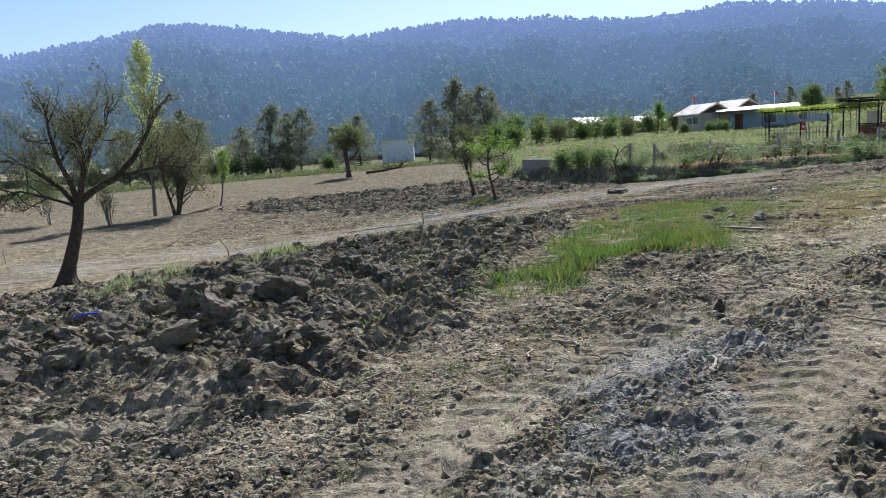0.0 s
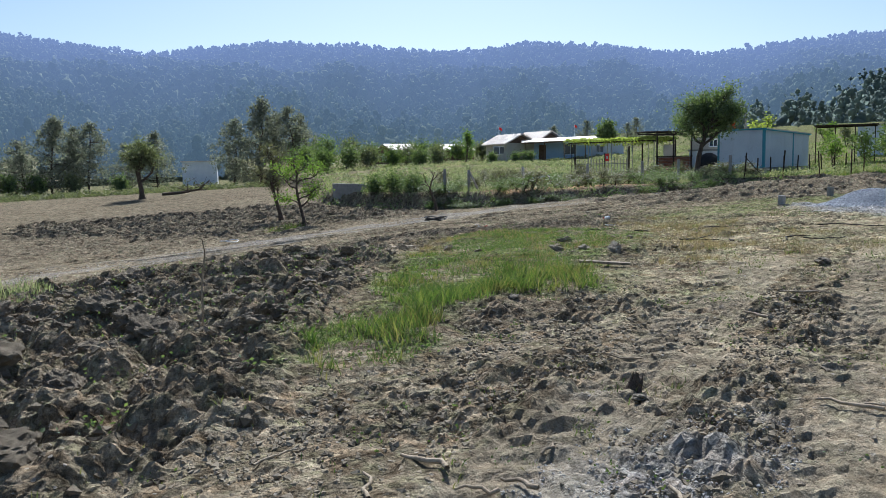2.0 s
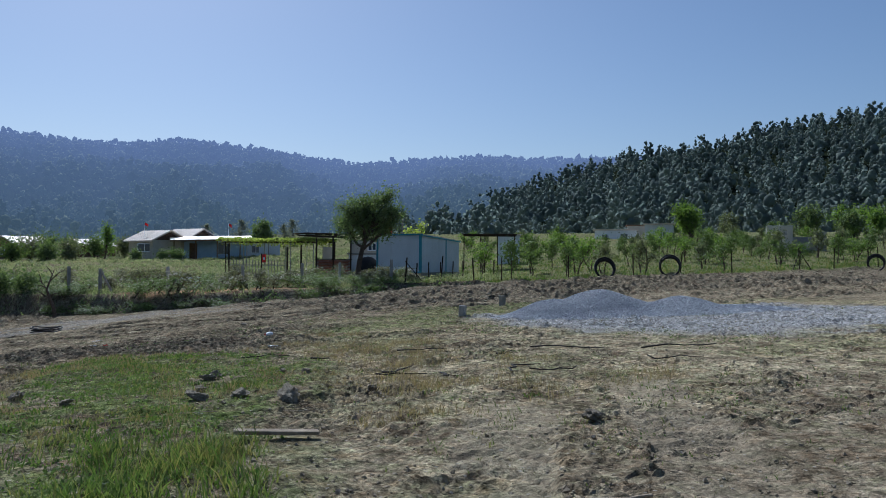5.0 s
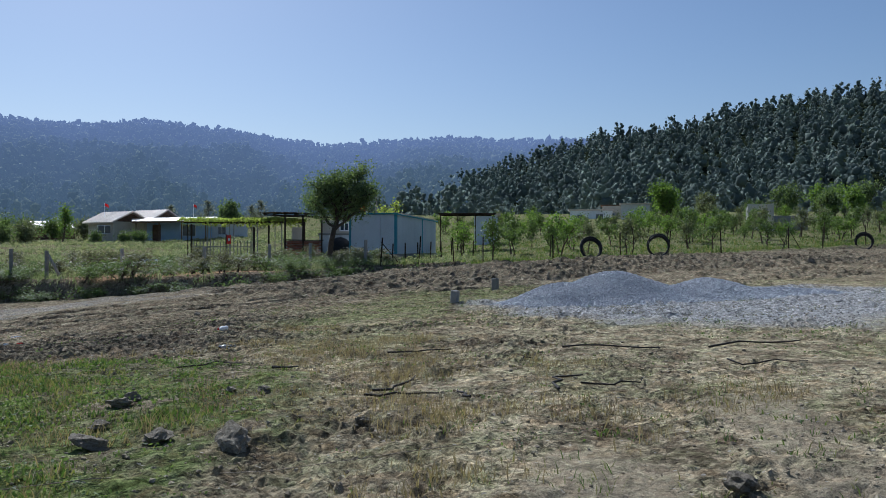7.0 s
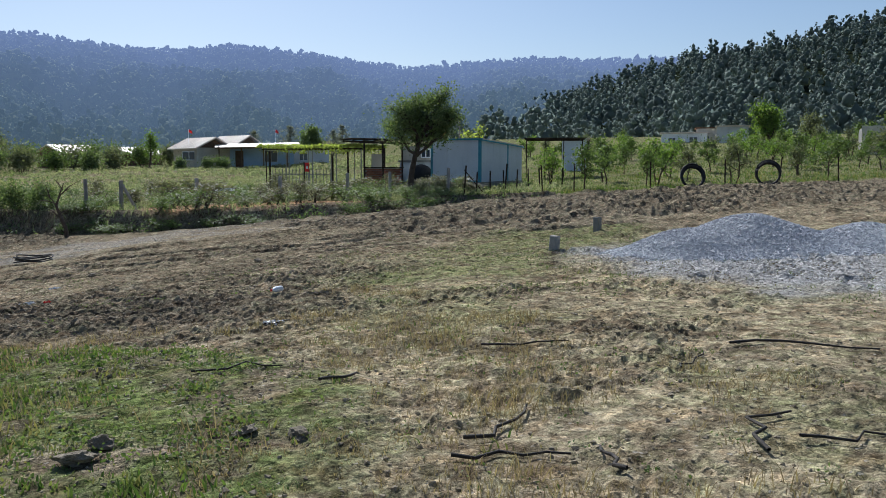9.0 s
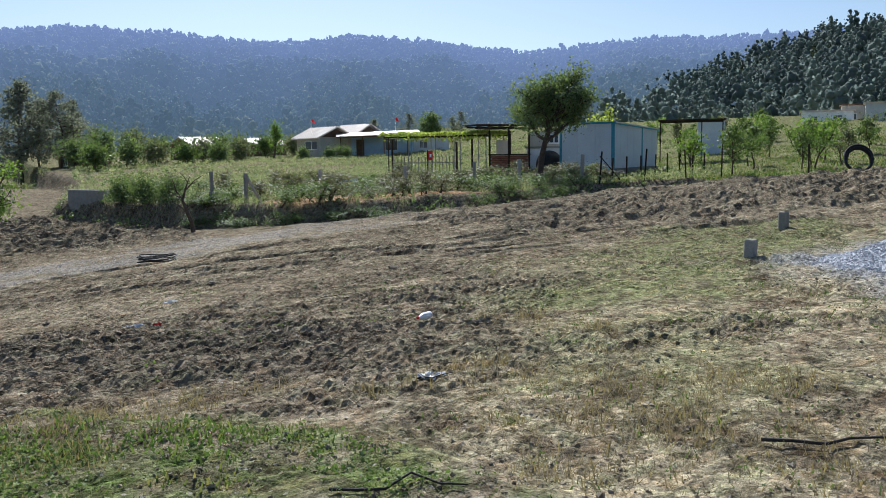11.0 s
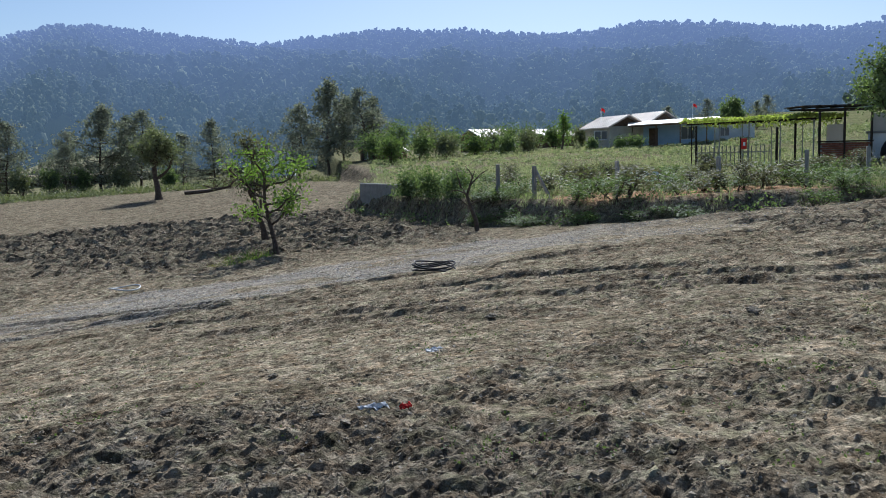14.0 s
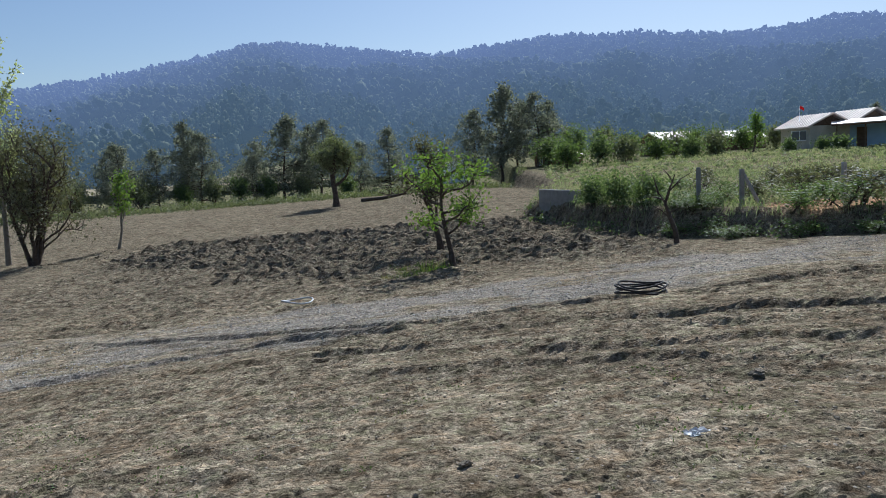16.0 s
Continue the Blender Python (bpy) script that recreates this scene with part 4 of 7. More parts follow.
# ---- buildings ----
def window(parent, x, y, z, w, h, mat_frame=None, depth=0.06):
    f = part("window", boxes((x - w / 2, y - depth, z, x - w / 2 + 0.07, y + 0.03, z + h), (x + w / 2 - 0.07, y - depth, z, x + w / 2, y + 0.03, z + h),
                             (x - w / 2 + 0.07, y - depth, z, x + w / 2 - 0.07, y + 0.03, z + 0.07), (x - w / 2 + 0.07, y - depth, z + h - 0.07, x + w / 2 - 0.07, y + 0.03, z + h),
                             (x - 0.03, y - depth + 0.005, z + 0.07, x + 0.03, y + 0.02, z + h - 0.07)), mat_frame or M_WHITE, parent)
    part("pane", boxes((x - w / 2 + 0.07, y - 0.03, z + 0.07, x + w / 2 - 0.07, y + 0.01, z + h - 0.07)), M_GLASS, f, "dark window glass")
    return f


def farm_house():
    e = thing("farm_house", 29.4, 103.0, 1.45, "low cream and pale blue farmhouse with twin gables", "house", rz=-19)
    part("wall", boxes((4.6, 1.25, -0.5, 6.0, 7, 2.3)), M_PLASTER, e, "cream plaster walls")
    part("wall", boxes((6.0, 1.2, -0.5, 13.2, 7, 2.3)), M_BLUEWALL, e, "pale blue painted walls")
    part("wall", boxes((13.2, 2.2, -0.5, 17.4, 6.6, 2.2)), M_WHITE, e, "whitewashed side wall")
    # two gabled blocks turned towards the garden
    for cx, cy, w, d, zb, zt, mat in ((2.9, 2.4, 4.3, 5.0, 2.3, 3.35, M_PLASTER), (6.6, 4.9, 4.4, 5.4, 2.4, 3.7, M_PLASTER)):
        turn = Matrix.Translation((cx, cy, 0)) @ Matrix.Rotation(radians(34), 4, "Z")
        items = [("wall", boxes((-w / 2, -d / 2, -0.5, w / 2, d / 2, zb)), mat, "cream plaster walls"),
                 ("gable", prism([(-w / 2, zb), (w / 2, zb), (0, zt - 0.1)], -d / 2 + 0.02, d / 2 - 0.02), M_TIMBER, "brown boarded gable"),
                 ("roof", prism([(-w / 2 - 0.5, zb - 0.22), (0, zt), (w / 2 + 0.5, zb - 0.22), (w / 2 + 0.5, zb - 0.08), (0, zt + 0.14), (-w / 2 - 0.5, zb - 0.08)], -d / 2 - 0.5, d / 2 + 0.5), M_ROOF, "pale weathered roof sheets")]
        for nm, bm, mt, lab in items:
            bmesh.ops.transform(bm, matrix=turn, verts=bm.verts[:])
            made = part(nm, bm, mt, e, lab)
        for i in range(12):
            yy = -d / 2 - 0.4 + (d + 0.8) * i / 11
            bm = prism([(-w / 2 - 0.5, zb - 0.08), (0, zt + 0.14), (w / 2 + 0.5, zb - 0.08), (w / 2 + 0.5, zb - 0.03), (0, zt + 0.19), (-w / 2 - 0.5, zb - 0.03)], yy - 0.03, yy + 0.03)
            bmesh.ops.transform(bm, matrix=turn, verts=bm.verts[:])
            part("roof_rib", bm, M_ROOF, made)
    bm = prism([(4.4, 2.2), (13.8, 2.45), (13.8, 2.55), (4.4, 2.3)], -2.2, 1.6)
    for v in bm.verts:
        v.co.z += 0.13 * (v.co.y + 2.2)
    part("porch_roof", bm, M_ROOF, e, "pale lean-to porch roof")
    part("fascia", prism([(4.4, 2.1), (13.8, 2.35), (13.8, 2.54), (4.4, 2.29)], -2.26, -2.203), M_TIMBER, e)
    for x in (4.8, 7.2, 9.6, 12.2):
        part("porch_post", boxes((x, -2.1, 0, x + 0.12, -1.98, 2.4)), M_TIMBER, e)
    window(e, 1.6, -0.35, 0.9, 1.5, 1.0)
    d = part("door", boxes((6.6, 1.1, 0, 7.5, 1.2, 2.0)), M_TIMBER, e, "brown wooden door")
    part("handle", boxes((7.35, 1.06, 1.0, 7.42, 1.12, 1.06)), M_IRON, d)
    window(e, 10.6, 1.18, 0.7, 1.5, 1.4, M_WHITE)
    window(e, 14.4, 2.18, 0.9, 1.0, 1.0, M_WHITE)
    part("side_roof", prism([(13.2, 2.25), (17.8, 2.4), (17.8, 2.5), (13.2, 2.35)], 1.65, 7.0), M_ROOF, e)
    return e


farm_house()


def flag(x, y, z, h):
    e = thing("flag_pole", x, y, z, "small red flag on a thin pole", "flag")
    part("pole", boxes((-0.02, -0.02, -0.3, 0.02, 0.02, h)), M_WHITE, e)
    bm = bmesh.new()
    n = 6
    rows = []
    for k, zz in ((0, h - 0.36), (1, h - 0.05)):
        rows.append([bm.verts.new((0.03 + 0.42 * i / n, 0.06 * math.sin(i * 1.4), zz - 0.22 * (i / n) ** 1.5)) for i in range(n + 1)])
    for i in range(n):
        bm.faces.new((rows[0][i], rows[0][i + 1], rows[1][i + 1], rows[1][i]))
    bmesh.ops.solidify(bm, geom=bm.faces[:], thickness=0.01)
    part("flag", bm, M_RED, e, "red cloth flag")


flag(31.5, 104.5, 3.5, 2.4)
flag(41.5, 103.5, 3.2, 2.9)
flag(33.2, 54.6, 0.6, 3.5)


def container_house():
    """White panel cabin with blue-green trim; front to the west, long side to the field."""
    e = thing("panel_cabin", 31.1, 47.5, 0.62, "white panel cabin with blue-green corner trim", "cabin", rz=33)
    # local x runs along the long side, local y along the front face
    part("base", boxes((-0.05, -0.05, -0.9, 7.5, 3.05, 0.16)), M_CONCRETE, e, "grey concrete plinth")
    L, W = 7.4, 3.0
    for i in range(7):
        x0, x1 = L * i / 7, L * (i + 1) / 7
        ht0, ht1 = 2.55 - 0.03 * i, 2.55 - 0.03 * (i + 1)
        part("wall_panel", prism([(x0 + 0.006, 0.17), (x1 - 0.006, 0.17), (x1 - 0.006, ht1), (x0 + 0.006, ht0)], 0.0, 0.08), M_PANEL, e)
    for i in range(3):
        y0, y1 = W * i / 3, W * (i + 1) / 3
        bm = boxes((0.0, y0 + (0.085 if i == 0 else 0.006), 0.17, 0.08, y1 - 0.006, 2.5))
        part("wall_panel", bm, M_PANEL, e)
    part("rear_wall", boxes((0.085, W - 0.08, 0.17, L, W, 2.4)), M_PANEL, e)
    part("end_wall", boxes((L - 0.08, 0.085, 0.17, L - 0.002, W - 0.085, 2.3)), M_PANEL, e)
    part("roof", prism([(-0.1, 2.53), (L + 0.1, 2.29), (L + 0.1, 2.37), (-0.1, 2.61)], -0.1, W + 0.1), M_ROOF, e)
    part("trim", boxes((-0.03, -0.03, 0.1, 0.12, 0.12, 2.56)), M_TEAL, e)
    part("trim", boxes((-0.03, W - 0.1, 0.1, 0.12, W + 0.03, 2.54)), M_TEAL, e)
    part("trim", boxes((4.55, -0.025, 0.17, 4.72, 0.03, 2.42)), M_TEAL, e)
    part("trim", boxes((-0.11, -0.12, 2.5, 0.02, W + 0.1, 2.6)), M_TEAL, e)
    part("trim", prism([(-0.1, 2.47), (L + 0.1, 2.23), (L + 0.1, 2.3), (-0.1, 2.54)], -0.13, -0.09), M_TEAL, e)
    part("trim", boxes((-0.025, 0.12, 0.14, -0.005, W - 0.1, 0.24)), M_TEAL, e)


container_house()


def antenna():
    e = thing("antenna_mast", 31.8, 50.6, 3.1, "thin pale antenna mast on the cabin roof", "antenna")
    part("mast", boxes((-0.025, -0.025, -0.3, 0.025, 0.025, 1.25)), M_CONCRETE, e)
    bm = bmesh.new()
    bmesh.ops.create_uvsphere(bm, u_segments=14, v_segments=8, radius=0.55, matrix=Matrix.Translation((0.1, 0.1, -0.02)) @ Matrix.Diagonal((1, 1, 0.42, 1)))
    part("dish", bm, M_CONCRETE, e, "grey rounded dish", True)


antenna()


def small_hut():
    e = thing("white_hut", 28.5, 51.9, 0.55, "small white hut with a covered black opening", "hut", rz=-33)
    part("wall", boxes((0, 0, 0.0, 2.0, 0.15, 1.35), (0, 0.15, 0.0, 0.12, 2.0, 1.35), (1.88, 0.15, 0.0, 2.0, 2.0, 1.35)), M_WHITE, e)
    part("lintel", boxes((-0.1, -0.12, 1.36, 2.1, 2.1, 1.46)), M_CONCRETE, e)
    part("plinth", boxes((-0.3, -0.6, -0.9, 2.4, 0.0, 0.12)), M_CONCRETE, e)
    part("upper_wall", boxes((0.1, 0.5, 1.47, 1.95, 0.6, 2.3)), M_PLASTER, e)
    window(e, 1.5, 0.48, 1.6, 0.6, 0.55)
    bm = bmesh.new()
    bmesh.ops.create_uvsphere(bm, u_segments=18, v_segments=10, radius=0.75, matrix=Matrix.Translation((1.25, -0.25, 0.45)) @ Matrix.Diagonal((1, 0.75, 1.05, 1)))
    part("cover", bm, M_BLACK, e, "black rounded sheeting", True)


small_hut()


def pavilion():
    """Open iron-framed shelter on a low brick wall."""
    e = thing("garden_pavilion", 26.1, 51.8, -0.1, "iron-framed open shelter with a low brick wall", "pavilion", rz=-4)
    part("plinth", boxes((-0.35, -0.35, -0.6, 2.6, 0.0, 0.72)), M_CONCRETE, e, "grey concrete plinth")
    wall = part("wall_core", boxes((0.03, 0.03, 0.0, 2.37, 0.15, 1.65)), M_CONCRETE, e)
    me = raw_mesh("brick", *brick_mesh(0.285, 0.11, 0.085))
    for r in range(9):
        for c in range(8):
            x = 0.155 + 0.3 * c + (0.15 if r % 2 else 0)
            if x < 2.32:
                link_mesh("brick", me, M_BRICK, wall, m=pose(x, 0.03, 0.75 + 0.098 * r))
    for x, y in ((0.0, 0.0), (1.15, 0.0), (2.4, 0.0), (0.0, 2.4), (2.4, 2.4)):
        part("post", boxes((x - 0.04, y - 0.04, -0.3, x + 0.04, y + 0.04, 3.05)), M_IRON, e)
    part("rail", boxes((-0.1, -0.05, 1.66, 2.5, 0.02, 1.72)), M_IRON, e)
    for y in (0.0, 1.2, 2.4):
        part("roof_beam", boxes((-0.3, y - 0.04, 3.05 + 0.06 * y, 2.9, y + 0.04, 3.13 + 0.06 * y)), M_IRON, e)
    for i in range(5):
        x = -0.2 + 0.7 * i
        part("rafter", boxes((x, -0.4, 3.29, x + 0.05, 2.9, 3.34)), M_IRON, e)
    part("roof_sheet", boxes((-0.35, 0.9, 3.345, 2.95, 2.95, 3.38)), M_TIMBER, e, "dark partly covered roof")
    part("curtain", boxes((1.5, 2.3, 1.0, 2.3, 2.36, 2.5)), M_PLASTER, e, "pale hanging cloth")


def brick_mesh(l, w, h):
    bm = boxes((-l / 2, -w / 2, 0, l / 2, w / 2, h), bevel=0.008)
    bmesh.ops.triangulate(bm, faces=bm.faces[:])
    V = np.array([v.co[:] for v in bm.verts])
    F = np.array([[v.index for v in f.verts] for f in bm.faces])
    bm.free()
    return V, F


pavilion()


def pergola():
    e = thing("vine_pergola", 22.9, 58.6, 0.55, "long iron pergola under a bright green vine", "pergola", rz=-56)
    L = 6.6
    rng = np.random.default_rng(41)
    for i in range(5):
        for y in (0.0, 2.2):
            part("post", boxes((L * i / 4 - 0.022, y - 0.022, -1.0, L * i / 4 + 0.022, y + 0.022, 2.1)), M_IRON if i == 0 and y == 0 else M_CONCRETE, e)
    for y in (0.0, 2.2):
        part("beam", boxes((-0.3, y - 0.03, 2.1, L + 0.3, y + 0.03, 2.18)), M_IRON, e)
    n = 4200
    c = np.stack([rng.uniform(-0.6, L + 0.5, n), rng.uniform(-0.4, 2.6, n), 2.22 + 0.14 * rng.random(n)], -1)
    c[:, 2] += 0.22 * (vnoise(c[:, 0] * 1.8, c[:, 1] * 1.8, 5) - 0.4)
    hang = rng.random(n) < 0.16
    c[hang, 2] -= rng.uniform(0.0, 0.4, hang.sum())
    link_mesh("vine", raw_mesh("vine", *leaves(c, 0.17, rng)), M_LEAF_YELLOW, e, "yellow-green vine leaves")


pergola()


def plain_house(name, x, y, z, w, d, h, rz, label, mat, roof=0.12, openings=(), mat_roof=None, shed=0.0):
    e = thing(name, x, y, z, label, "house", rz=rz)
    part("wall", boxes((0, 0, -0.8, w, d, h)), mat, e)
    part("roof", prism([(-0.25, h + 0.003), (w + 0.25, h + shed + 0.003), (w + 0.25, h + shed + roof), (-0.25, h + roof)], -0.3, d + 0.3), mat_roof or M_ROOF, e)
    for ox, oz, ow, oh in openings:
        window(e, ox, -0.02, oz, ow, oh)
    return e


def gable_barn(name, x, y, z, w, d, h, rise, rz, label, mat):
    e = thing(name, x, y, z, label, "barn", rz=rz)
    part("wall", boxes((0, 0, -0.8, w, d, h)), mat, e)
    part("gable", prism([(0, h), (w, h), (w / 2, h + rise)], 0.0, d), mat, e)
    roof = part("roof", prism([(-0.3, h - 0.08), (w / 2, h + rise), (w + 0.3, h - 0.08), (w + 0.3, h + 0.04), (w / 2, h + rise + 0.12), (-0.3, h + 0.04)], -0.3, d + 0.3), M_ROOF, e, "pale sheet-metal roof")
    for i in range(10):
        yy = -0.2 + (d + 0.4) * i / 9
        part("roof_rib", prism([(-0.3, h + 0.04), (w / 2, h + rise + 0.12), (w + 0.3, h + 0.04), (w + 0.3, h + 0.08), (w / 2, h + rise + 0.16), (-0.3, h + 0.08)], yy - 0.03, yy + 0.03), M_ROOF, roof)
    window(e, w * 0.5, -0.02, 0.6, 1.0, 1.0)
    return e


plain_house("pump_shed", -11.6, 150.0, -1.0, 5.8, 4.0, 3.4, 0, "small grey-white shed with a flat roof", M_WHITE, 0.14)
gable_barn("long_barn", 18.6, 127.0, 1.3, 5.0, 5.5, 2.0, 1.0, -65, "dark barn with a pale metal roof", M_TIMBER)
gable_barn("low_barn", 5.0, 116.0, 0.3, 3.5, 4.5, 1.5, 0.7, -65, "low barn with a pale metal roof", M_TIMBER)
gable_barn("hedge_barn", 27.5, 128.0, 1.4, 5, 5, 1.9, 0.8, -75, "low barn half hidden behind a hedge", M_TIMBER)
plain_house("panel_house", 99.6, 95.5, 4.2, 6.6, 4, 2.5, -49, "distant white single-storey house with windows", M_WHITE, 0.2, ((1.6, 0.9, 1.0, 1.0), (4.6, 0.7, 1.2, 1.3)))
plain_house("flat_roof_house", 100.8, 86.4, 4.2, 4.2, 4, 3.2, -52, "distant white flat-roofed cabin with one window", M_WHITE, 0.15, ((2.6, 0.9, 0.9, 1.1),))
plain_house("side_cabin", 104.5, 93.0, 4.6, 6, 4, 2.9, -50, "distant cabin with a brown sheet roof", M_PLASTER, 0.18, ((1.5, 0.8, 0.9, 1.0),), M_TIMBER)
plain_house("grey_cabin", 49.3, 61.2, 1.6, 2.0, 3, 2.3, -42, "small white cabin behind the young orchard", M_PANEL, 0.1)


def far_shelter():
    e = thing("lean_to_shelter", 41.0, 55.6, 1.2, "dark flat shelter roof on iron posts", "shelter", rz=-42)
    part("roof", boxes((-0.15, -0.2, 2.42, 4.1, 2.6, 2.48)), M_IRON, e)
    for y in (0.0, 2.3):
        part("beam", boxes((-0.1, y, 2.34, 4.0, y + 0.07, 2.415)), M_IRON, e)
    for x in (0.0, 1.3, 2.6, 3.9):
        part("post", boxes((x - 0.035, 0.0, -0.6, x + 0.035, 0.07, 2.34)), M_IRON, e)


far_shelter()


def concrete_shell():
    """Unfinished block walls with square openings."""
    e = thing("unfinished_house", 76.4, 51.5, 2.9, "unfinished grey block house with empty square openings", "house", rz=-58)
    bm = bmesh.new()
    cols = [(0, 0.5), (0.9, 1.5), (1.9, 2.4)]
    for a, b in cols:
        box(bm, a, 0, -1.2, b, 0.2, 2.5)
    for a, b in ((0.5, 0.9), (1.5, 1.9)):
        box(bm, a, 0.002, -1.2, b, 0.198, 1.5)
        box(bm, a, 0.002, 2.05, b, 0.198, 2.45)
    part("front_wall", bm, M_PLASTER, e, "pale rendered block wall")
    part("side_wall", boxes((2.21, 0.2, -1.2, 2.4, 6, 2.4)), M_CONCRETE, e)
    part("side_wall", boxes((0.0, 0.2, -1.2, 0.2, 6, 2.3)), M_CONCRETE, e)
    part("rear_wall", boxes((0.2, 5.8, -1.2, 2.2, 6, 2.2)), M_CONCRETE, e)
    part("pillar", boxes((4.6, 2.0, -1.2, 5.6, 2.2, 1.9)), M_CONCRETE, e)
    part("low_wall", boxes((2.41, 2.4, -1.2, 4.6, 2.6, 1.4)), M_CONCRETE, e)


concrete_shell()


def stone_wall_end():
    e = thing("terrace_wall", 5.2, 56.2, -0.9, "short pale concrete retaining wall at the plot corner", "wall", rz=-62)
    bm = boxes((0, 0, -0.4, 3.4, 0.22, 1.15), bevel=0.03)
    part("wall", bm, M_CONCRETE, e)
    part("wall_return", boxes((0.0, 0.22, -0.4, 0.22, 4.0, 1.0)), M_CONCRETE, e)


stone_wall_end()


def garden_things():
    e = thing("red_cloth", 22.9, 52.9, float(height(22.9, 52.9)), "red cloth hanging on a thin garden post", "cloth")
    part("post", boxes((-0.025, -0.025, -0.2, 0.025, 0.025, 1.75)), M_IRON, e)
    part("cloth", boxes((0.03, -0.015, 1.2, 0.3, 0.015, 1.7), bevel=0.006), M_RED, e)
    part("emblem", boxes((0.11, -0.024, 1.36, 0.22, -0.017, 1.52)), M_WHITE, e, "pale emblem patch")
    e = thing("grey_crate", 16.6, 49.6, float(height(16.6, 49.6)), "weathered grey wooden crate among weeds", "crate", rz=-25)
    for i in range(4):
        part("slat", boxes((0, 0, 0.16 * i, 1.1, 0.03, 0.16 * i + 0.12)), M_WHITE, e)
        part("slat", boxes((0, 0.75, 0.16 * i, 1.1, 0.78, 0.16 * i + 0.12)), M_WHITE, e)
    for x in (0.0, 1.04):
        for y in (0.032, 0.69):
            part("corner_post", boxes((x, y, -0.15, x + 0.06, y + 0.06, 0.62)), M_TIMBER, e)
    e = thing("white_bucket", 22.3, 49.6, float(height(22.3, 49.6)), "small white plastic bucket in the garden", "bucket")
    V, F = tube([(0, 0, 0), (0, 0, 0.002), (0, 0, 0.32), (0, 0, 0.3), (0, 0, 0.02)], [0.003, 0.13, 0.17, 0.155, 0.01], 16)
    link_mesh("body", raw_mesh("body", V, F, True), M_PLASTIC, e)
    e = thing("garden_kerb", 23.4, 47.6, float(height(23.4, 47.6)), "low pale concrete kerb along a garden bed", "kerb", rz=-8)
    part("kerb", boxes((0, 0, -0.2, 3.2, 0.16, 0.16), bevel=0.012), M_CONCRETE, e)
    e = thing("garden_fence", 24.0, 60.5, float(height(24.0, 60.5)), "low grey picket fence before the pergola", "fence", rz=-35)
    for i in range(18):
        part("picket", boxes((0.22 * i, 0, -0.2, 0.22 * i + 0.05, 0.03, 1.3)), M_CONCRETE, e)
    part("rail", boxes((-0.05, 0.031, 0.9, 3.9, 0.06, 0.97)), M_CONCRETE, e)


garden_things()


# ---- trees ----
def bare_tree():
    """Old leaning tree with a bare crooked crown and a thin haze of young leaves."""
    rng = np.random.default_rng(77)
    tubes, tips = [], []

    def twig(p, d, ln, r, lv):
        n = 5
        pts, q = [p], p
        for _ in range(n):
            d = d + rng.normal(size=3) * 0.22 + np.array([0, 0, 0.1])
            d = d / np.linalg.norm(d)
            q = q + d * ln / n
            pts.append(q)
        tubes.append(tube(pts[::1 if lv < 2 else 2] + ([pts[-1]] if lv >= 2 else []), np.linspace(r, r * 0.35, n + 1 if lv < 2 else 4), 5 if lv < 2 else 3))
        if lv >= 2:
            tips.extend(pts[1:])
        if lv < 3:
            for _ in range(4 if lv < 2 else 3):
                k = rng.integers(1, n + 1)
                nd = d + rng.normal(size=3) * 0.75 + np.array([0, 0, 0.25])
                twig(pts[k], nd / np.linalg.norm(nd), ln * rng.uniform(0.38, 0.62), r * 0.42, lv + 1)

    trunk = [(-0.12, 0, -0.3), (-0.02, 0, 0.05), (0.08, 0, 0.5), (0.26, 0.02, 1.1), (0.42, 0, 1.7), (0.52, 0, 2.35)]
    tubes.append(tube(trunk, [0.46, 0.31, 0.21, 0.175, 0.16, 0.15], 10))
    for a in range(5):
        c_, s_ = math.cos(a * 1.3), math.sin(a * 1.3)
        tubes.append(tube([(0.02 + 0.1 * c_, 0.1 * s_, 0.35), (0.25 * c_, 0.25 * s_, 0.06), (0.5 * c_, 0.5 * s_, -0.12)], [0.1, 0.1, 0.04], 6))
    # the main limbs, from the fork outwards
    for line_, r in (([(0.5, 0, 2.3), (0.95, 0.1, 2.65), (1.55, 0.1, 2.95), (2.1, 0.2, 3.5), (2.5, 0.1, 4.15), (2.75, 0.1, 4.75), (3.25, 0, 5.3)], 0.12),
                     ([(0.5, 0, 2.3), (0.35, -0.2, 2.9), (0.1, -0.3, 3.5), (-0.05, -0.3, 4.3), (-0.1, -0.4, 5.1)], 0.095),
                     ([(0.48, 0, 2.2), (0.1, 0.2, 2.75), (-0.45, 0.3, 3.2), (-0.8, 0.3, 3.45), (-1.3, 0.3, 3.6)], 0.085),
                     ([(0.55, 0, 2.35), (0.75, 0.5, 3.1), (1.0, 0.8, 3.9), (1.45, 0.9, 4.5), (1.6, 1.0, 5.0)], 0.085),
                     ([(1.6, 0.1, 2.98), (2.3, -0.2, 3.15), (2.9, -0.4, 3.25), (3.45, -0.5, 3.15)], 0.055),
                     ([(0.52, 0, 2.35), (0.6, -0.5, 2.9), (0.75, -0.9, 3.6), (0.6, -1.1, 4.4)], 0.07),
                     ([(0.1, -0.28, 3.4), (0.5, -0.2, 4.0), (0.85, -0.1, 4.8)], 0.05),
                     ([(0.5, 0, 2.2), (-0.2, -0.3, 2.5), (-0.9, -0.6, 2.75), (-1.5, -0.7, 2.6)], 0.05)):
        P = np.array(line_)
        tubes.append(tube(P, np.linspace(r, r * 0.3, len(P)), 7))
        for _ in range(11):
            f = rng.uniform(0.22, 1.0) * (len(P) - 1)
            k = min(int(f), len(P) - 2)
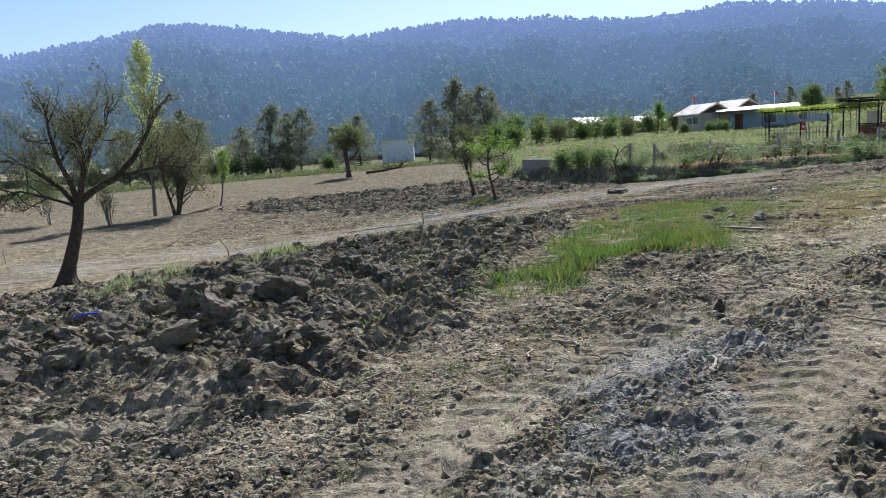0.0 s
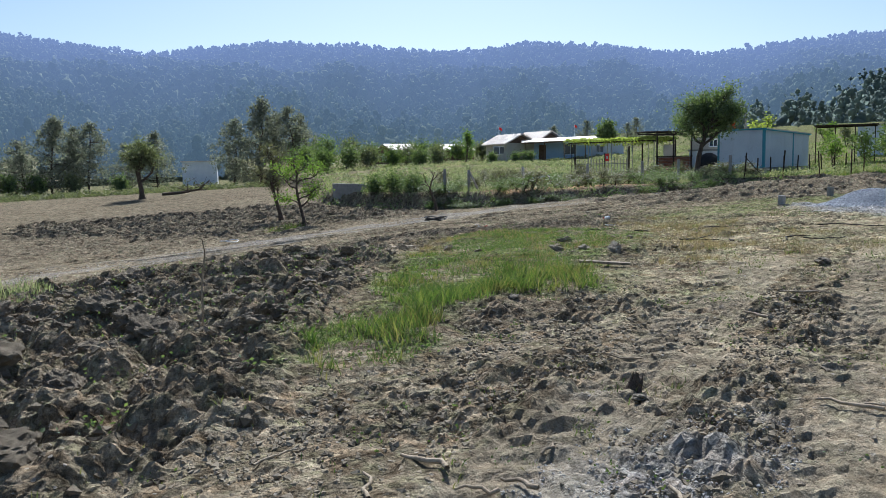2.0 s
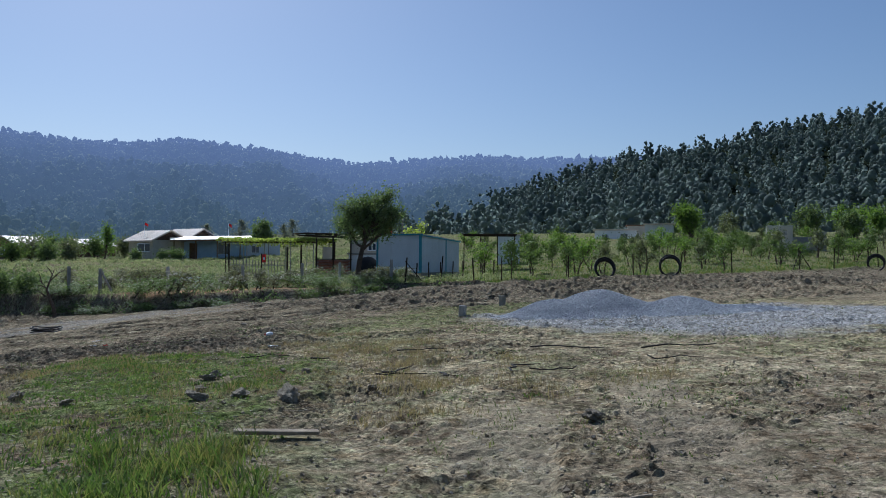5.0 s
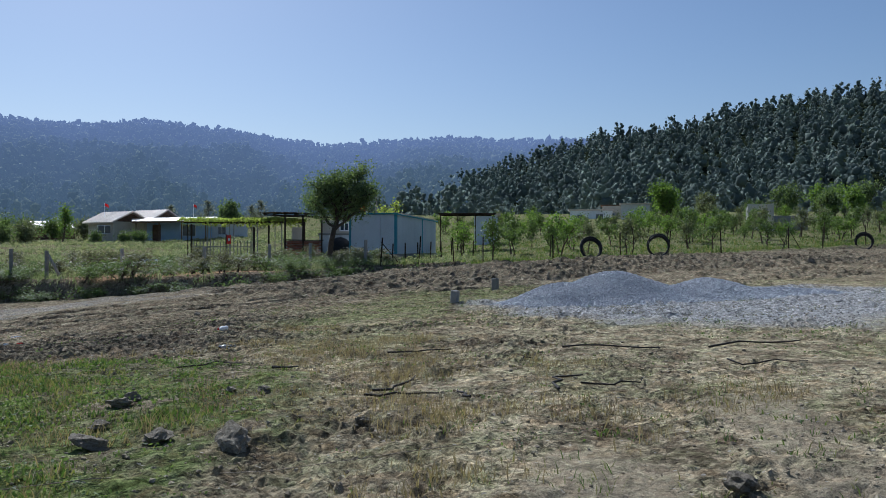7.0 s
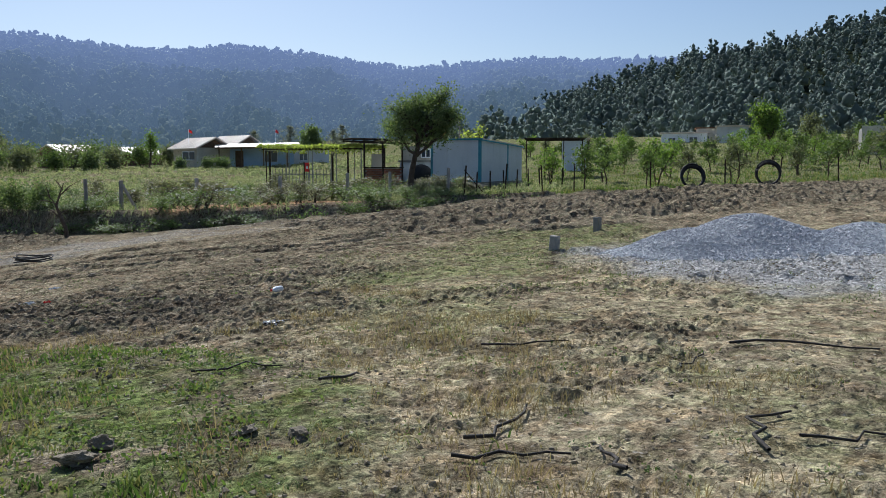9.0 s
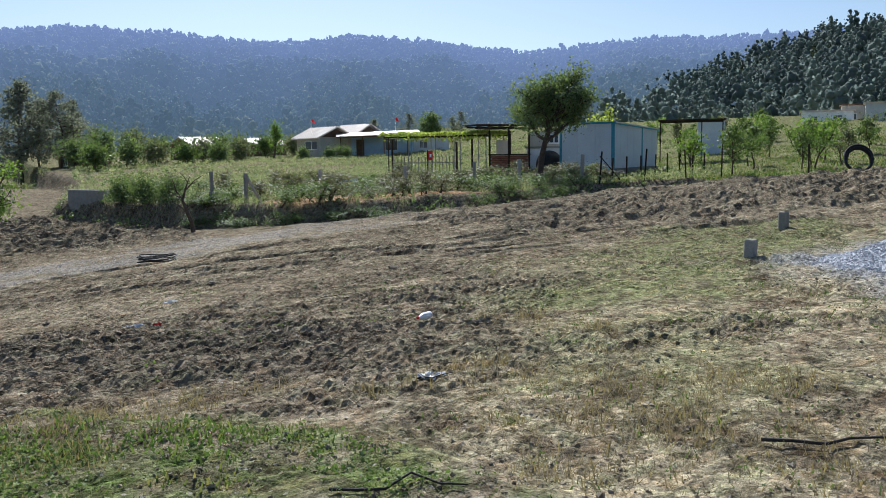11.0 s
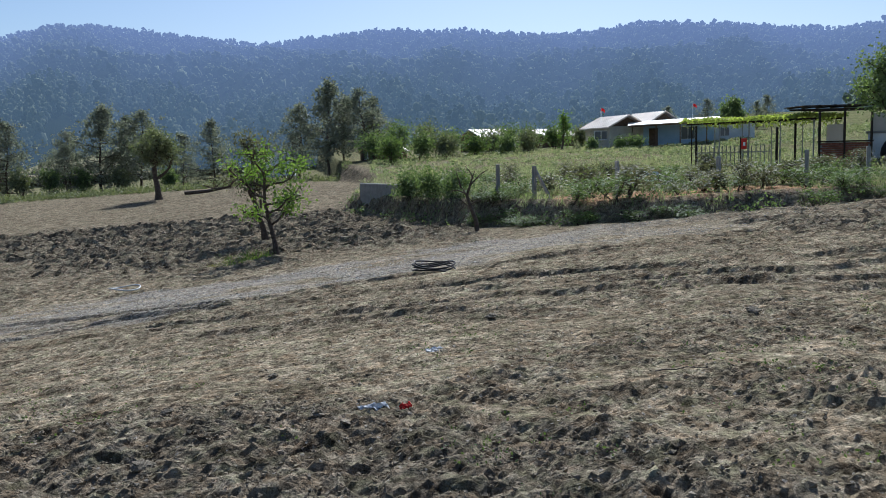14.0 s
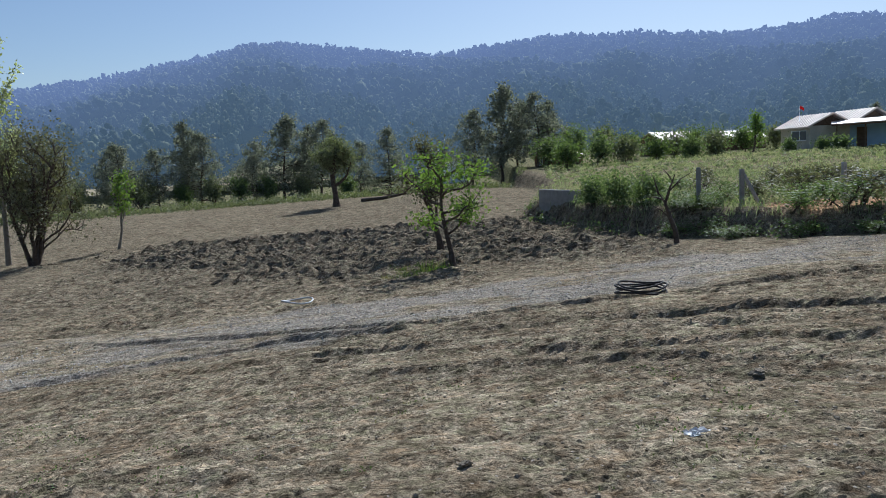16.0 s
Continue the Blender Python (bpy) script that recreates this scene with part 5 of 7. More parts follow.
            b = P[k] + (P[k + 1] - P[k]) * (f - k)
            d = (P[k + 1] - P[k]) / np.linalg.norm(P[k + 1] - P[k]) + rng.normal(size=3) * 0.8 + np.array([0, 0, 0.2])
            twig(b, d / np.linalg.norm(d), rng.uniform(0.5, 1.15), 0.022, 1)
    e = thing("bare_tree", -10.9, 22.8, surf(-10.9, 22.8), "dark leaning old tree with crooked nearly bare branches", "tree", rz=25)
    V, F = merge(tubes)
    link_mesh("trunk", raw_mesh("trunk", V, F, True), M_BARK, e, "dark rough bark")
    tips = np.array(tips)
    n = 15000
    c = tips[rng.integers(0, len(tips), n)] + rng.normal(size=(n, 3)) * 0.11
    link_mesh("crown", raw_mesh("crown", *leaves(c, 0.06, rng)), M_LEAF_BROWN, e, "sparse small grey-brown leaves")


bare_tree()


def poplar():
    rng = np.random.default_rng(12)
    h = 11.5
    tubes = [tube([(0, 0, -0.2), (0.05, 0, 3), (0, 0.05, 7), (0.05, 0, h)], [0.14, 0.1, 0.06, 0.015], 8)]
    cs = []
    for i in range(90):
        z = rng.uniform(3.6, h - 0.3)
        a = rng.uniform(0, 6.28)
        ln = (1.25 if z > 5 else 0.7) * min(1, (h - z) / 2.2) * rng.uniform(0.5, 1.1) + 0.15
        p = np.array([0, 0, z - ln])
        q = p + np.array([np.cos(a) * ln * 0.75, np.sin(a) * ln * 0.75, ln * 1.25])
        tubes.append(tube([p, (p + q) / 2 + [0, 0, -0.08], q], [0.025, 0.015, 0.006], 4))
        for s in np.linspace(0.3, 1.05, 6):
            cs.append(p + (q - p) * s)
    cs = np.array(cs)
    n = 5600
    c = cs[rng.integers(0, len(cs), n)] + rng.normal(size=(n, 3)) * 0.13
    e = thing("poplar_tree", -19.4, 53.7, surf(-19.4, 53.7), "tall slender poplar with fresh yellow-green leaves", "tree")
    V, F = merge(tubes)
    link_mesh("trunk", raw_mesh("trunk", V, F, True), M_PALEBARK, e)
    link_mesh("crown", raw_mesh("crown", *leaves(c, 0.15, rng)), M_LEAF_PALE, e)


poplar()
tree("dark_tree", -17.8, 53.2, 6.8, 2.6, "dark many-stemmed tree with brownish grey leaves", M_LEAF_BROWN, M_BARK, 3, 11000, 0.12, 0.6, stems=5, limbs=8, trunk_r=0.11, split=0.16, up=0.6)
tree("sapling_tree", -16.2, 57.8, 4.0, 1.3, "thin young tree with light green leaves", M_LEAF_GREEN, M_PALEBARK, 4, 900, 0.14, 0.25, limbs=6, trunk_r=0.06, split=0.35, up=0.7)
tree("leafy_shrub", -25.6, 52.1, 3.6, 1.9, "grey-green many-stemmed shrub beside the track", M_LEAF_OLIVE, M_PALEBARK, 5, 4200, 0.11, 0.42, stems=4, limbs=5, trunk_r=0.04, split=0.3, up=0.8)
tree("bare_shrub", -20.6, 49.5, 2.6, 1.2, "thin nearly bare shrub with grey twigs", M_LEAF_BROWN, M_PALEBARK, 6, 800, 0.1, 0.3, stems=4, limbs=5, trunk_r=0.05, split=0.3, up=0.8)
tree("olive_tree", -8.9, 74.8, 5.0, 2.7, "olive tree with a rounded grey-green crown and leaning trunk", M_LEAF_OLIVE, M_BARK, 9, 6200, 0.16, 0.42, limbs=7, trunk_r=0.24, split=0.42, lean=(0.14, 0), up=0.3)
tree("young_tree", 2.55, 42.9, 3.6, 1.9, "young tree with bright fresh green leaves", M_LEAF_GREEN, M_BARK, 21, 1900, 0.12, 0.2, limbs=9, trunk_r=0.08, split=0.34, lean=(0.1, 0), up=0.05)
tree("dull_tree", 1.6, 48.0, 4.2, 1.5, "thin tree with sparse brown-grey leaves", M_LEAF_BROWN, M_BARK, 22, 2600, 0.11, 0.36, limbs=8, trunk_r=0.1, split=0.3, up=0.6)
tree("walnut_tree", 24.8, 44.8, 5.35, 2.0, "round-crowned leafy green tree beside the cabin", M_LEAF_DARK, M_BARK, 31, 15000, 0.12, 0.36, limbs=11, trunk_r=0.15, split=0.44, lean=(0.06, 0), up=0.3)


def dead_tree():
    rng = np.random.default_rng(8)
    tubes = [tube([(0.1, 0, -0.2), (0.05, 0, 0.35), (-0.1, 0, 0.75), (-0.22, 0.03, 1.15), (-0.08, 0, 1.6), (0.05, 0, 1.95)], [0.09, 0.07, 0.06, 0.045, 0.03, 0.012], 8)]
    for p, q in (((-0.2, 0, 1.1), (-0.5, 0.1, 1.55)), ((-0.1, 0, 1.5), (0.25, 0, 1.75)), ((-0.15, 0, 0.85), (0.3, 0.1, 1.0)), ((-0.2, 0, 1.2), (-0.75, -0.1, 1.35)), ((0, 0, 1.7), (-0.25, 0.1, 2.1)), ((-0.05, 0, 1.55), (0.5, -0.1, 2.0)), ((-0.12, 0, 0.75), (-0.6, 0.15, 1.1)), ((-0.4, 0.05, 1.4), (-0.55, 0, 1.9))):
        tubes.append(tube([p, ((p[0] + q[0]) / 2, 0.04, (p[2] + q[2]) / 2 + 0.05), q], [0.026, 0.018, 0.007], 5))
    e = thing("dead_tree", 8.95, 42.3, surf(8.95, 42.3), "short crooked leafless dead trunk", "tree")
    V, F = merge(tubes)
    link_mesh("trunk", raw_mesh("trunk", V, F, True), M_BARK, e)


dead_tree()

# pines and leafy trees along the far edge of the field
PINES = [pine_meshes(100 + i, h, n, bare, w) for i, (h, n, bare, w) in enumerate(((9.2, 5000, 0.14, 0.52), (7.8, 5200, 0.1, 0.6), (11.4, 3600, 0.26, 0.36), (9.0, 4400, 0.18, 0.5), (6.8, 4400, 0.1, 0.62), (10.0, 4000, 0.22, 0.42)))]


def pine(x, y, kind, k, rz, label="dark open-crowned pine at the field edge"):
    e = thing("pine_tree", x, y, float(height(x, y)), label, "tree", "pines along the field edge", rz, k)
    link_mesh("trunk", PINES[kind][0], M_BARK, e)
    link_mesh("crown", PINES[kind][1], M_NEEDLE, e)


for x, y, kind, k in ((-31.9, 106, 1, 1.05), (-39.6, 102, 1, 0.95), (-23.4, 109, 0, 1.05), (-19.7, 111, 3, 1.0), (-11.8, 112, 1, 0.95),
                      (-2.3, 113.5, 3, 1.0), (1.2, 113.6, 2, 1.02), (5.3, 113.6, 3, 0.95), (-44.7, 99.5, 1, 0.75), (-28, 112, 3, 0.8), (-15.5, 114, 1, 0.8), (3.0, 117, 0, 0.85), (-26, 107, 4, 0.8), (-21.5, 113, 5, 0.85), (-34.5, 108, 5, 0.95), (-37, 106, 4, 1.0), (-41.5, 105, 3, 0.8), (7.0, 116, 5, 0.75), (-48.5, 98, 4, 0.9)):
    pine(x, y, kind, k, (x * 37 + y * 11) % 360)
for x, y, k in ((48, 128, 0.55), (55, 131, 0.62), (60, 126, 0.5), (66, 135, 0.6)):
    pine(x, y, 3 if k > 0.9 else 1, k, x * 31 % 360, "tall dark pine behind the houses")

# field-edge shrubs
for i, (x, y, h) in enumerate(((-36, 100, 3.6), (-27, 104, 3.0), (-42, 97, 3.4), (-33, 103, 2.6), (-47, 95, 4.0), (-15, 104, 2.2), (-29.5, 103, 3.2), (-52, 92, 4.5), (-38, 105, 3.8), (-34.5, 107, 3.2), (-45, 103, 4.2), (-24.5, 106, 2.8), (-20.5, 107, 2.6), (-55, 97, 4.2), (-58, 88, 4.6))):
    tree("field_edge_bush", x, y, h, h * 0.42, "rounded dark green bush at the field edge", M_LEAF_DARK if i % 2 else M_LEAF_OLIVE, M_BARK, 200 + i, 1500, 0.24, 0.45, "bushes along the field edge", stems=4, limbs=5, trunk_r=0.06, split=0.2, up=0.6)
for i, (x, y, h) in enumerate(((9.5, 108, 5.0), (12.5, 106, 4.6), (22.5, 112, 3.6), (25, 113, 3.2), (20, 110, 3.0), (28, 112, 3.0), (15.5, 110, 3.4), (31.5, 112, 2.8), (34, 113, 3.0), (11, 100, 3.4), (14, 101, 2.8), (17.5, 104, 2.6), (20.5, 103, 2.4), (23.5, 105, 2.6), (8, 96, 3.0), (6.5, 104, 3.6))):
    tree("hedge_tree", x, y, h * 0.9, h * 0.6, "leafy green hedge tree before the barns", (M_LEAF_DARK, M_LEAF_OLIVE, M_LEAF_MID)[i % 3], M_BARK, 230 + i, 1900, 0.24, 0.7, "hedge before the barns", stems=3, limbs=5, trunk_r=0.07, split=0.2, up=0.6)
tree("round_tree", 92.9, 71.9, 5.6, 2.5, "wide round bright green tree beyond the orchard", M_LEAF_GREEN, M_BARK, 261, 5000, 0.28, 0.6, limbs=9, trunk_r=0.2, split=0.15, stems=3, up=0.5)
tree("grey_round_bush", 101.5, 73, 4.0, 1.7, "rounded grey-green bush beyond the orchard", M_LEAF_OLIVE, M_BARK, 262, 2600, 0.25, 0.5, limbs=7, trunk_r=0.12, split=0.15, stems=3, up=0.5)
tree("dome_tree", 52.5, 117.9, 4.6, 2.3, "dense dark dome-shaped tree behind the house", M_LEAF_DARK, M_BARK, 263, 4000, 0.28, 0.55, limbs=8, trunk_r=0.2, split=0.3, up=0.3)
tree("pale_tree", 27.5, 106.5, 4.2, 1.3, "slim light green tree beside the farmhouse", M_LEAF_GREEN, M_BARK, 264, 1500, 0.2, 0.4, limbs=6, trunk_r=0.1, split=0.2, up=0.9)
tree("fig_tree", 37.6, 57.5, 3.9, 1.2, "small yellow-green tree behind the cabin", M_LEAF_YELLOW, M_BARK, 265, 900, 0.18, 0.3, limbs=6, trunk_r=0.08, split=0.4, up=0.5)
for i, (x, y, h) in enumerate(((104, 62, 4.6), (110, 60, 4.6), (116, 58, 4.8), (108, 55, 4.2), (115, 52, 4.6), (122, 54, 5.0), (104, 56.5, 3.8), (120, 48, 4.4), (112, 47, 4.0))):
    tree("grove_tree", x, y, h, h * 0.45, "leafy green grove tree below the forest", M_LEAF_GREEN if i % 2 else M_LEAF_DARK, M_BARK, 270 + i, 2200, 0.3, 0.6, "grove below the forest", stems=3, limbs=6, trunk_r=0.1, split=0.12, up=0.6)

# young orchard behind the fence
ORCHARD = [tree("orchard_tree", 32.3, 40.4, 2.3, 1.15, "young orchard tree with fresh green leaves", (M_LEAF_MID, M_LEAF_GREEN, M_LEAF_MID, M_LEAF_OLIVE)[i], M_BARK, 300 + i, 800, 0.15, 0.24, "young orchard", z=float(height(32.3, 40.4)), limbs=5, trunk_r=0.045, split=0.3, up=0.35, stems=1 + i % 2) for i in range(4)]
spots = [(36.9, 40.6), (38.8, 41.5), (46.8, 36.6), (42.5, 42.8), (40, 47), (45, 46), (50.7, 47.5), (51, 41), (57, 45), (61, 52), (56, 38), (60, 40.5), (66, 45), (62.9, 47.6), (70, 50), (72, 44), (64, 38), (69, 39), (75, 41), (80, 46), (58, 51), (53, 55), (79, 39), (86, 43), (47, 52), (65, 56)]
g_ = np.random.default_rng(72)
for _ in range(58):
    a = g_.uniform(0, 1)
    spots.append((58 + 62 * g_.random() ** 1.2, 36 + g_.uniform(2, 34)))
for i, (x, y) in enumerate(spots):
    m = pose(x, y, float(height(x, y)), 0, 0, i * 67 % 360) @ Matrix.Scale((0.85 if i < 26 else 0.6) + 0.06 * (i * 5 % 7), 4)
    copy_thing(ORCHARD[i % 4], m)
for i in range(46):
    x, y = g_.uniform(58, 106), g_.uniform(58, 86)
    if not 46 < math.degrees(math.atan2(x - 4, y - 10)) < 53.5:
        tagged(copy_thing(ORCHARD[i % 4], pose(x, y, float(height(x, y)), 0, 0, i * 41 % 360) @ Matrix.Scale(0.7 + 0.12 * (i * 3 % 5), 4)), "leafy green fruit tree beyond the young orchard", group="fruit trees beyond the orchard")
for i, (x, y) in enumerate(((32.3, 40.4), (34.2, 45.0), (37.5, 44.2))):
    ORCHARD[i].matrix_basis = pose(x, y, float(height(x, y)), 0, 0, 40 * i)
ORCHARD[3].matrix_basis = pose(41.5, 38.6, float(height(41.5, 38.6)), 0, 0, 10)

def along_line(pts, n, seed):
    """Uneven places along a line of the plan."""
    g = np.random.default_rng(seed)
    pts = np.array(pts, float)
    seg = np.hypot(*np.diff(pts, axis=0).T)
    u = np.concatenate([[0], np.cumsum(seg)])
    q = np.sort(g.uniform(0, u[-1], n))
    return [(float(np.interp(v, u, pts[:, 0]) + g.normal() * 0.3), float(np.interp(v, u, pts[:, 1]) + g.normal() * 0.35)) for v in q]


# garden shrubs on the terrace
SHRUBS = [tree("garden_shrub", 14, 46, 1.35, 0.6, "small grey-green garden shrub", (M_LEAF_OLIVE, M_LEAF_MID, M_LEAF_BROWN)[i], M_BARK, 330 + i, 800, 0.085, 0.24, "garden shrubs", z=float(height(14, 46)), stems=2, limbs=3, trunk_r=0.025, split=0.2, up=0.7) for i in range(3)]
shrub_spots = [(10.6, 47.2), (12.2, 49), (14.0, 46.2), (16.2, 44.2), (17.4, 47), (18.6, 43.4), (19.6, 45.8), (20.5, 42.6), (21.4, 48), (22.0, 44.2), (23.0, 46.6), (13.2, 52), (16, 51), (19, 51), (22, 52.5), (24.4, 49), (25.2, 43.0), (23.5, 42.2), (26.4, 46.6), (26.6, 49.6), (18.0, 55), (21, 57), (24.5, 55.5), (28.0, 46.0)]
g_ = np.random.default_rng(71)
for _ in range(96):
    x = g_.uniform(10, 29)
    shrub_spots.append((x, 41.5 + max(0, 13 - x) * 1.6 + g_.uniform(0, 17) ** 1.0))
for i, (x, y) in enumerate(shrub_spots):
    m = pose(x, y, float(height(x, y)), 0, 0, i * 83 % 360) @ Matrix.Diagonal((0.75 + 0.11 * (i * 3 % 8), 0.8 + 0.1 * (i * 5 % 8), 0.4 + 0.075 * (i * 3 % 8), 1))
    if i < 3:
        SHRUBS[i].matrix_basis = m
    else:
        copy_thing(SHRUBS[i % 3], m)
for i, (x, y, h) in enumerate(((7.4, 51.6, 1.1), (8.3, 50.0, 1.3), (9.2, 48.4, 1.1))):
    tree("ivy_bush", x, y, h, h * 0.85, "dense dark evergreen bush over the terrace wall", M_LEAF_DARK, M_BARK, 350 + i, 2600, 0.11, 0.35, "bushes at the plot corner", stems=4, limbs=5, trunk_r=0.03, split=0.1, up=0.1)
for i, (x, y) in enumerate(along_line([(9.2, 46.6), (10.6, 43.9), (12.2, 42.0), (15, 40.5), (19.5, 39.9), (25.5, 39.8)], 30, 73)):
    ob = copy_thing(SHRUBS[1], pose(x, y, float(height(x, y)) - 0.05, 0, 0, i * 67 % 360) @ Matrix.Diagonal((0.8 + 0.1 * (i * 3 % 5), 0.7, 0.35 + 0.07 * (i * 5 % 6), 1)))
    tagged(ob, "low dark scrub growing on the earth bank", "bush", "scrub along the bank")
for i, (x, y, h) in enumerate(((31.4, 98.0, 1.2), (33.0, 97.2, 1.3), (29.0, 100.0, 1.3))):
    tree("house_bush", x, y, h, h * 0.45, "rounded dark bush before the farmhouse", M_LEAF_DARK, M_BARK, 360 + i, 900, 0.2, 0.35, "bushes before the farmhouse", stems=3, limbs=5, trunk_r=0.04, split=0.1, up=0.4)


# ---- fences ----
def post_mesh(w, h, bevel=0.006):
    bm = boxes((-w / 2, -w / 2, -0.3, w / 2, w / 2, h), bevel=bevel)
    me = bpy.data.meshes.new("post")
    bm.to_mesh(me)
    bm.free()
    return me


IRON_POST = post_mesh(0.055, 1.35)
CONC_POST = post_mesh(0.13, 1.25, 0.015)
IRON_LINE = [(25.2, 40.6), (27.2, 40.2), (29.1, 39.8), (30.6, 39.3), (34.8, 38.4), (38.9, 37.2), (42.2, 36.4), (46.3, 35.6), (52.7, 34.8), (57, 34.7), (63, 34.5), (70, 34.4)]
for i, (x, y) in enumerate(IRON_LINE):
    e = thing("fence_post", x, y, float(height(x, y)), "thin dark iron fence post in grass", "fence post", "iron fence posts")
    link_mesh("post", IRON_POST, M_IRON, e, m=pose(0, 0, 0, 3 * math.sin(i * 2.1), 5 * math.sin(i * 1.7 + 1), i * 20))
    if i in (0, 8):
        for s in ((1, -1) if i else (1,)):
            link_mesh("brace", raw_mesh("brace", *tube([(0, 0, 1.15), (0.55 * s, -0.1, 0.55), (1.15 * s, -0.2, -0.1)], [0.025] * 3, 5)), M_IRON, e)
for i in range(8):
    x, y = 27.0 + 1.15 * i, 42.2 + 0.42 * i
    e = thing("fence_post", x, y, float(height(x, y)), "short dark fence stake beside the cabin", "fence post", "stakes beside the cabin")
    link_mesh("post", IRON_POST, M_IRON, e, m=pose(0, 0, -0.25, 2 * math.sin(i), 3 * math.cos(i * 2), 0))
for i, (x, y, br) in enumerate(((10.3, 45.7, 0), (11.6, 45.5, 1), (14.6, 45.2, 0), (17.6, 43.4, 0), (20.9, 43.6, 0), (22.4, 42.4, 0), (24.6, 41.0, 0))):
    e = thing("concrete_post", x, y, float(height(x, y)), "grey concrete fence post on the terrace edge", "fence post", "concrete fence posts")
    link_mesh("post", CONC_POST, M_CONCRETE, e, m=pose(0, 0, 0, 0, 2 * math.sin(i * 3), i * 13))
    if br:
        link_mesh("brace", raw_mesh("brace", *tube([(0.05, 0, 1.1), (0.35, 0, 0.5), (0.65, 0, -0.1)], [0.06] * 3, 4)), M_CONCRETE, e)
for x, y, h in ((22.9, 58.0, 2.4), (24.4, 52.4, 2.1)):
    e = thing("dark_post", x, y, float(height(x, y)), "tall dark post in the garden", "post")
    link_mesh("post", post_mesh(0.09, h), M_IRON, e)


def coil(x, y, r, tubes_, tilt, rz, label, thick=0.042, lay=False, seed=0, mat=None):
    """Loops of pipe leaning on the fence or lying on the ground."""
    rng = np.random.default_rng(seed)
    e = thing("pipe_coil", x, y, float(height(x, y)) + (0.05 if lay else 0.0), label, "pipe coil", rz=rz)
    for i in range(tubes_):
        a = np.linspace(0, 2 * np.pi, 37)
        rr = r * rng.uniform(0.84, 1.0)
        if lay:
            pts = np.stack([rr * np.cos(a), rr * 0.9 * np.sin(a), 0.05 + 0.04 * i + 0.03 * np.sin(a * 2 + i)], -1)
        else:
            off = rng.uniform(-0.12, 0.12)
            pts = np.stack([rr * np.cos(a) * 0.98, off + 0.2 * (1 - np.sin(a)) * 0 + tilt * rr * np.sin(a), rr + rr * np.sin(a) - rng.uniform(0, 0.06)], -1)
        link_mesh("loop", raw_mesh("loop", *tube(pts, [thick] * 37, 7), True), mat or M_PIPE, e)
    return e


coil(36.8, 37.5, 0.58, 12, 0.7, -42, "coil of black water pipe leaning on the fence", seed=1)
coil(40.7, 36.0, 0.64, 9, 0.12, -48, "upright coil of black water pipe by the fence", seed=2)
coil(62.0, 34.2, 0.6, 8, 0.1, -55, "upright coil of black water pipe by the fence", seed=3)
coil(6.8, 32.5, 0.44, 4, 0, 20, "loose coil of black pipe lying beside the road", 0.016, True, 4)
coil(-0.95, 38.3, 0.4, 1, 0, 0, "small pale hose ring lying on the road", 0.02, True, 5, M_PLASTIC)


# ---- gravel heap ----
def heap_height(x, y):
    def cone(px, py, h, s=0.40):
        return h - s * np.sqrt((x - px) ** 2 + (y - py) ** 2 + 0.12)
    d, u, sd = along([(15.5, 18.75), (16.6, 18.1), (17.6, 17.5), (18.6, 16.3)], x, y)
    ridge = 0.44 - 0.36 * np.sqrt(d * d + 0.1) - 0.06 * u
    h = np.maximum.reduce([cone(15.5, 18.75, 0.71, 0.42), cone(14.3, 18.95, 0.55, 0.45), cone(17.0, 17.7, 0.5, 0.38), ridge])
    return h + 0.05 * (fbm(x * 2.5, y * 2.5, 3, 91) - 0.5)


def heap_rise(x, y):
    """The heap over the ground, running out in a soft foot."""
    return 0.07 * np.log1p(np.exp(heap_height(x, y) / 0.07)) - 0.045


def gravel_heap():
    gx, gy = np.arange(10.5, 24, 0.06), np.arange(12.5, 23.5, 0.06)
    X, Y = np.meshgrid(gx, gy)
    B = base_height(X, Y) + 0.005
    H = heap_height(X, Y)
    Z = B + heap_rise(X, Y) + 0.012 * lumps(X, Y, 0.13, 93) * (H > -0.05)
    ok = (H > -0.15)
    n, m = X.shape
    i, j = np.meshgrid(np.arange(n - 1), np.arange(m - 1), indexing="ij")
    a = i * m + j
    F = np.stack([a, a + 1, a + m + 1, a + m], -1).reshape(-1, 4)
    keep = ok.ravel()[F].any(1)
    F = F[keep]
    used, inv = np.unique(F, return_inverse=True)
    V = np.stack([X, Y, Z], -1).reshape(-1, 3)[used]
    cx, cy = 15.8, 18.3
    cz = float(base_height(np.array(cx), np.array(cy)))
    e = thing("gravel_heap", cx, cy, cz, "long heap of pale blue-grey crushed gravel", "gravel heap")
    link_mesh("mound", raw_mesh("mound", V - [cx, cy, cz], inv.reshape(-1, 4), True), M_GRAVELBED, e)
    rng = np.random.default_rng(15)
    N = 250000
    px, py = rng.uniform(10.5, 23, N), rng.uniform(12.5, 22.5, N)
    hh = heap_height(px, py)
    k = hh > -0.12 + 0.1 * rng.random(N)
    px, py, hh = px[k], py[k], hh[k]
    pz = base_height(px, py) + 0.025 + heap_rise(px, py)
    ob = link_mesh("gravel", pebbles(px - cx, py - cy, pz - cz, 0.009 + 0.014 * rng.random(len(px)) ** 1.6, rng, (TET_V, TET_F)), M_GRAVEL, e, "loose angular gravel stones")
    ob["kind"] = "stuff"


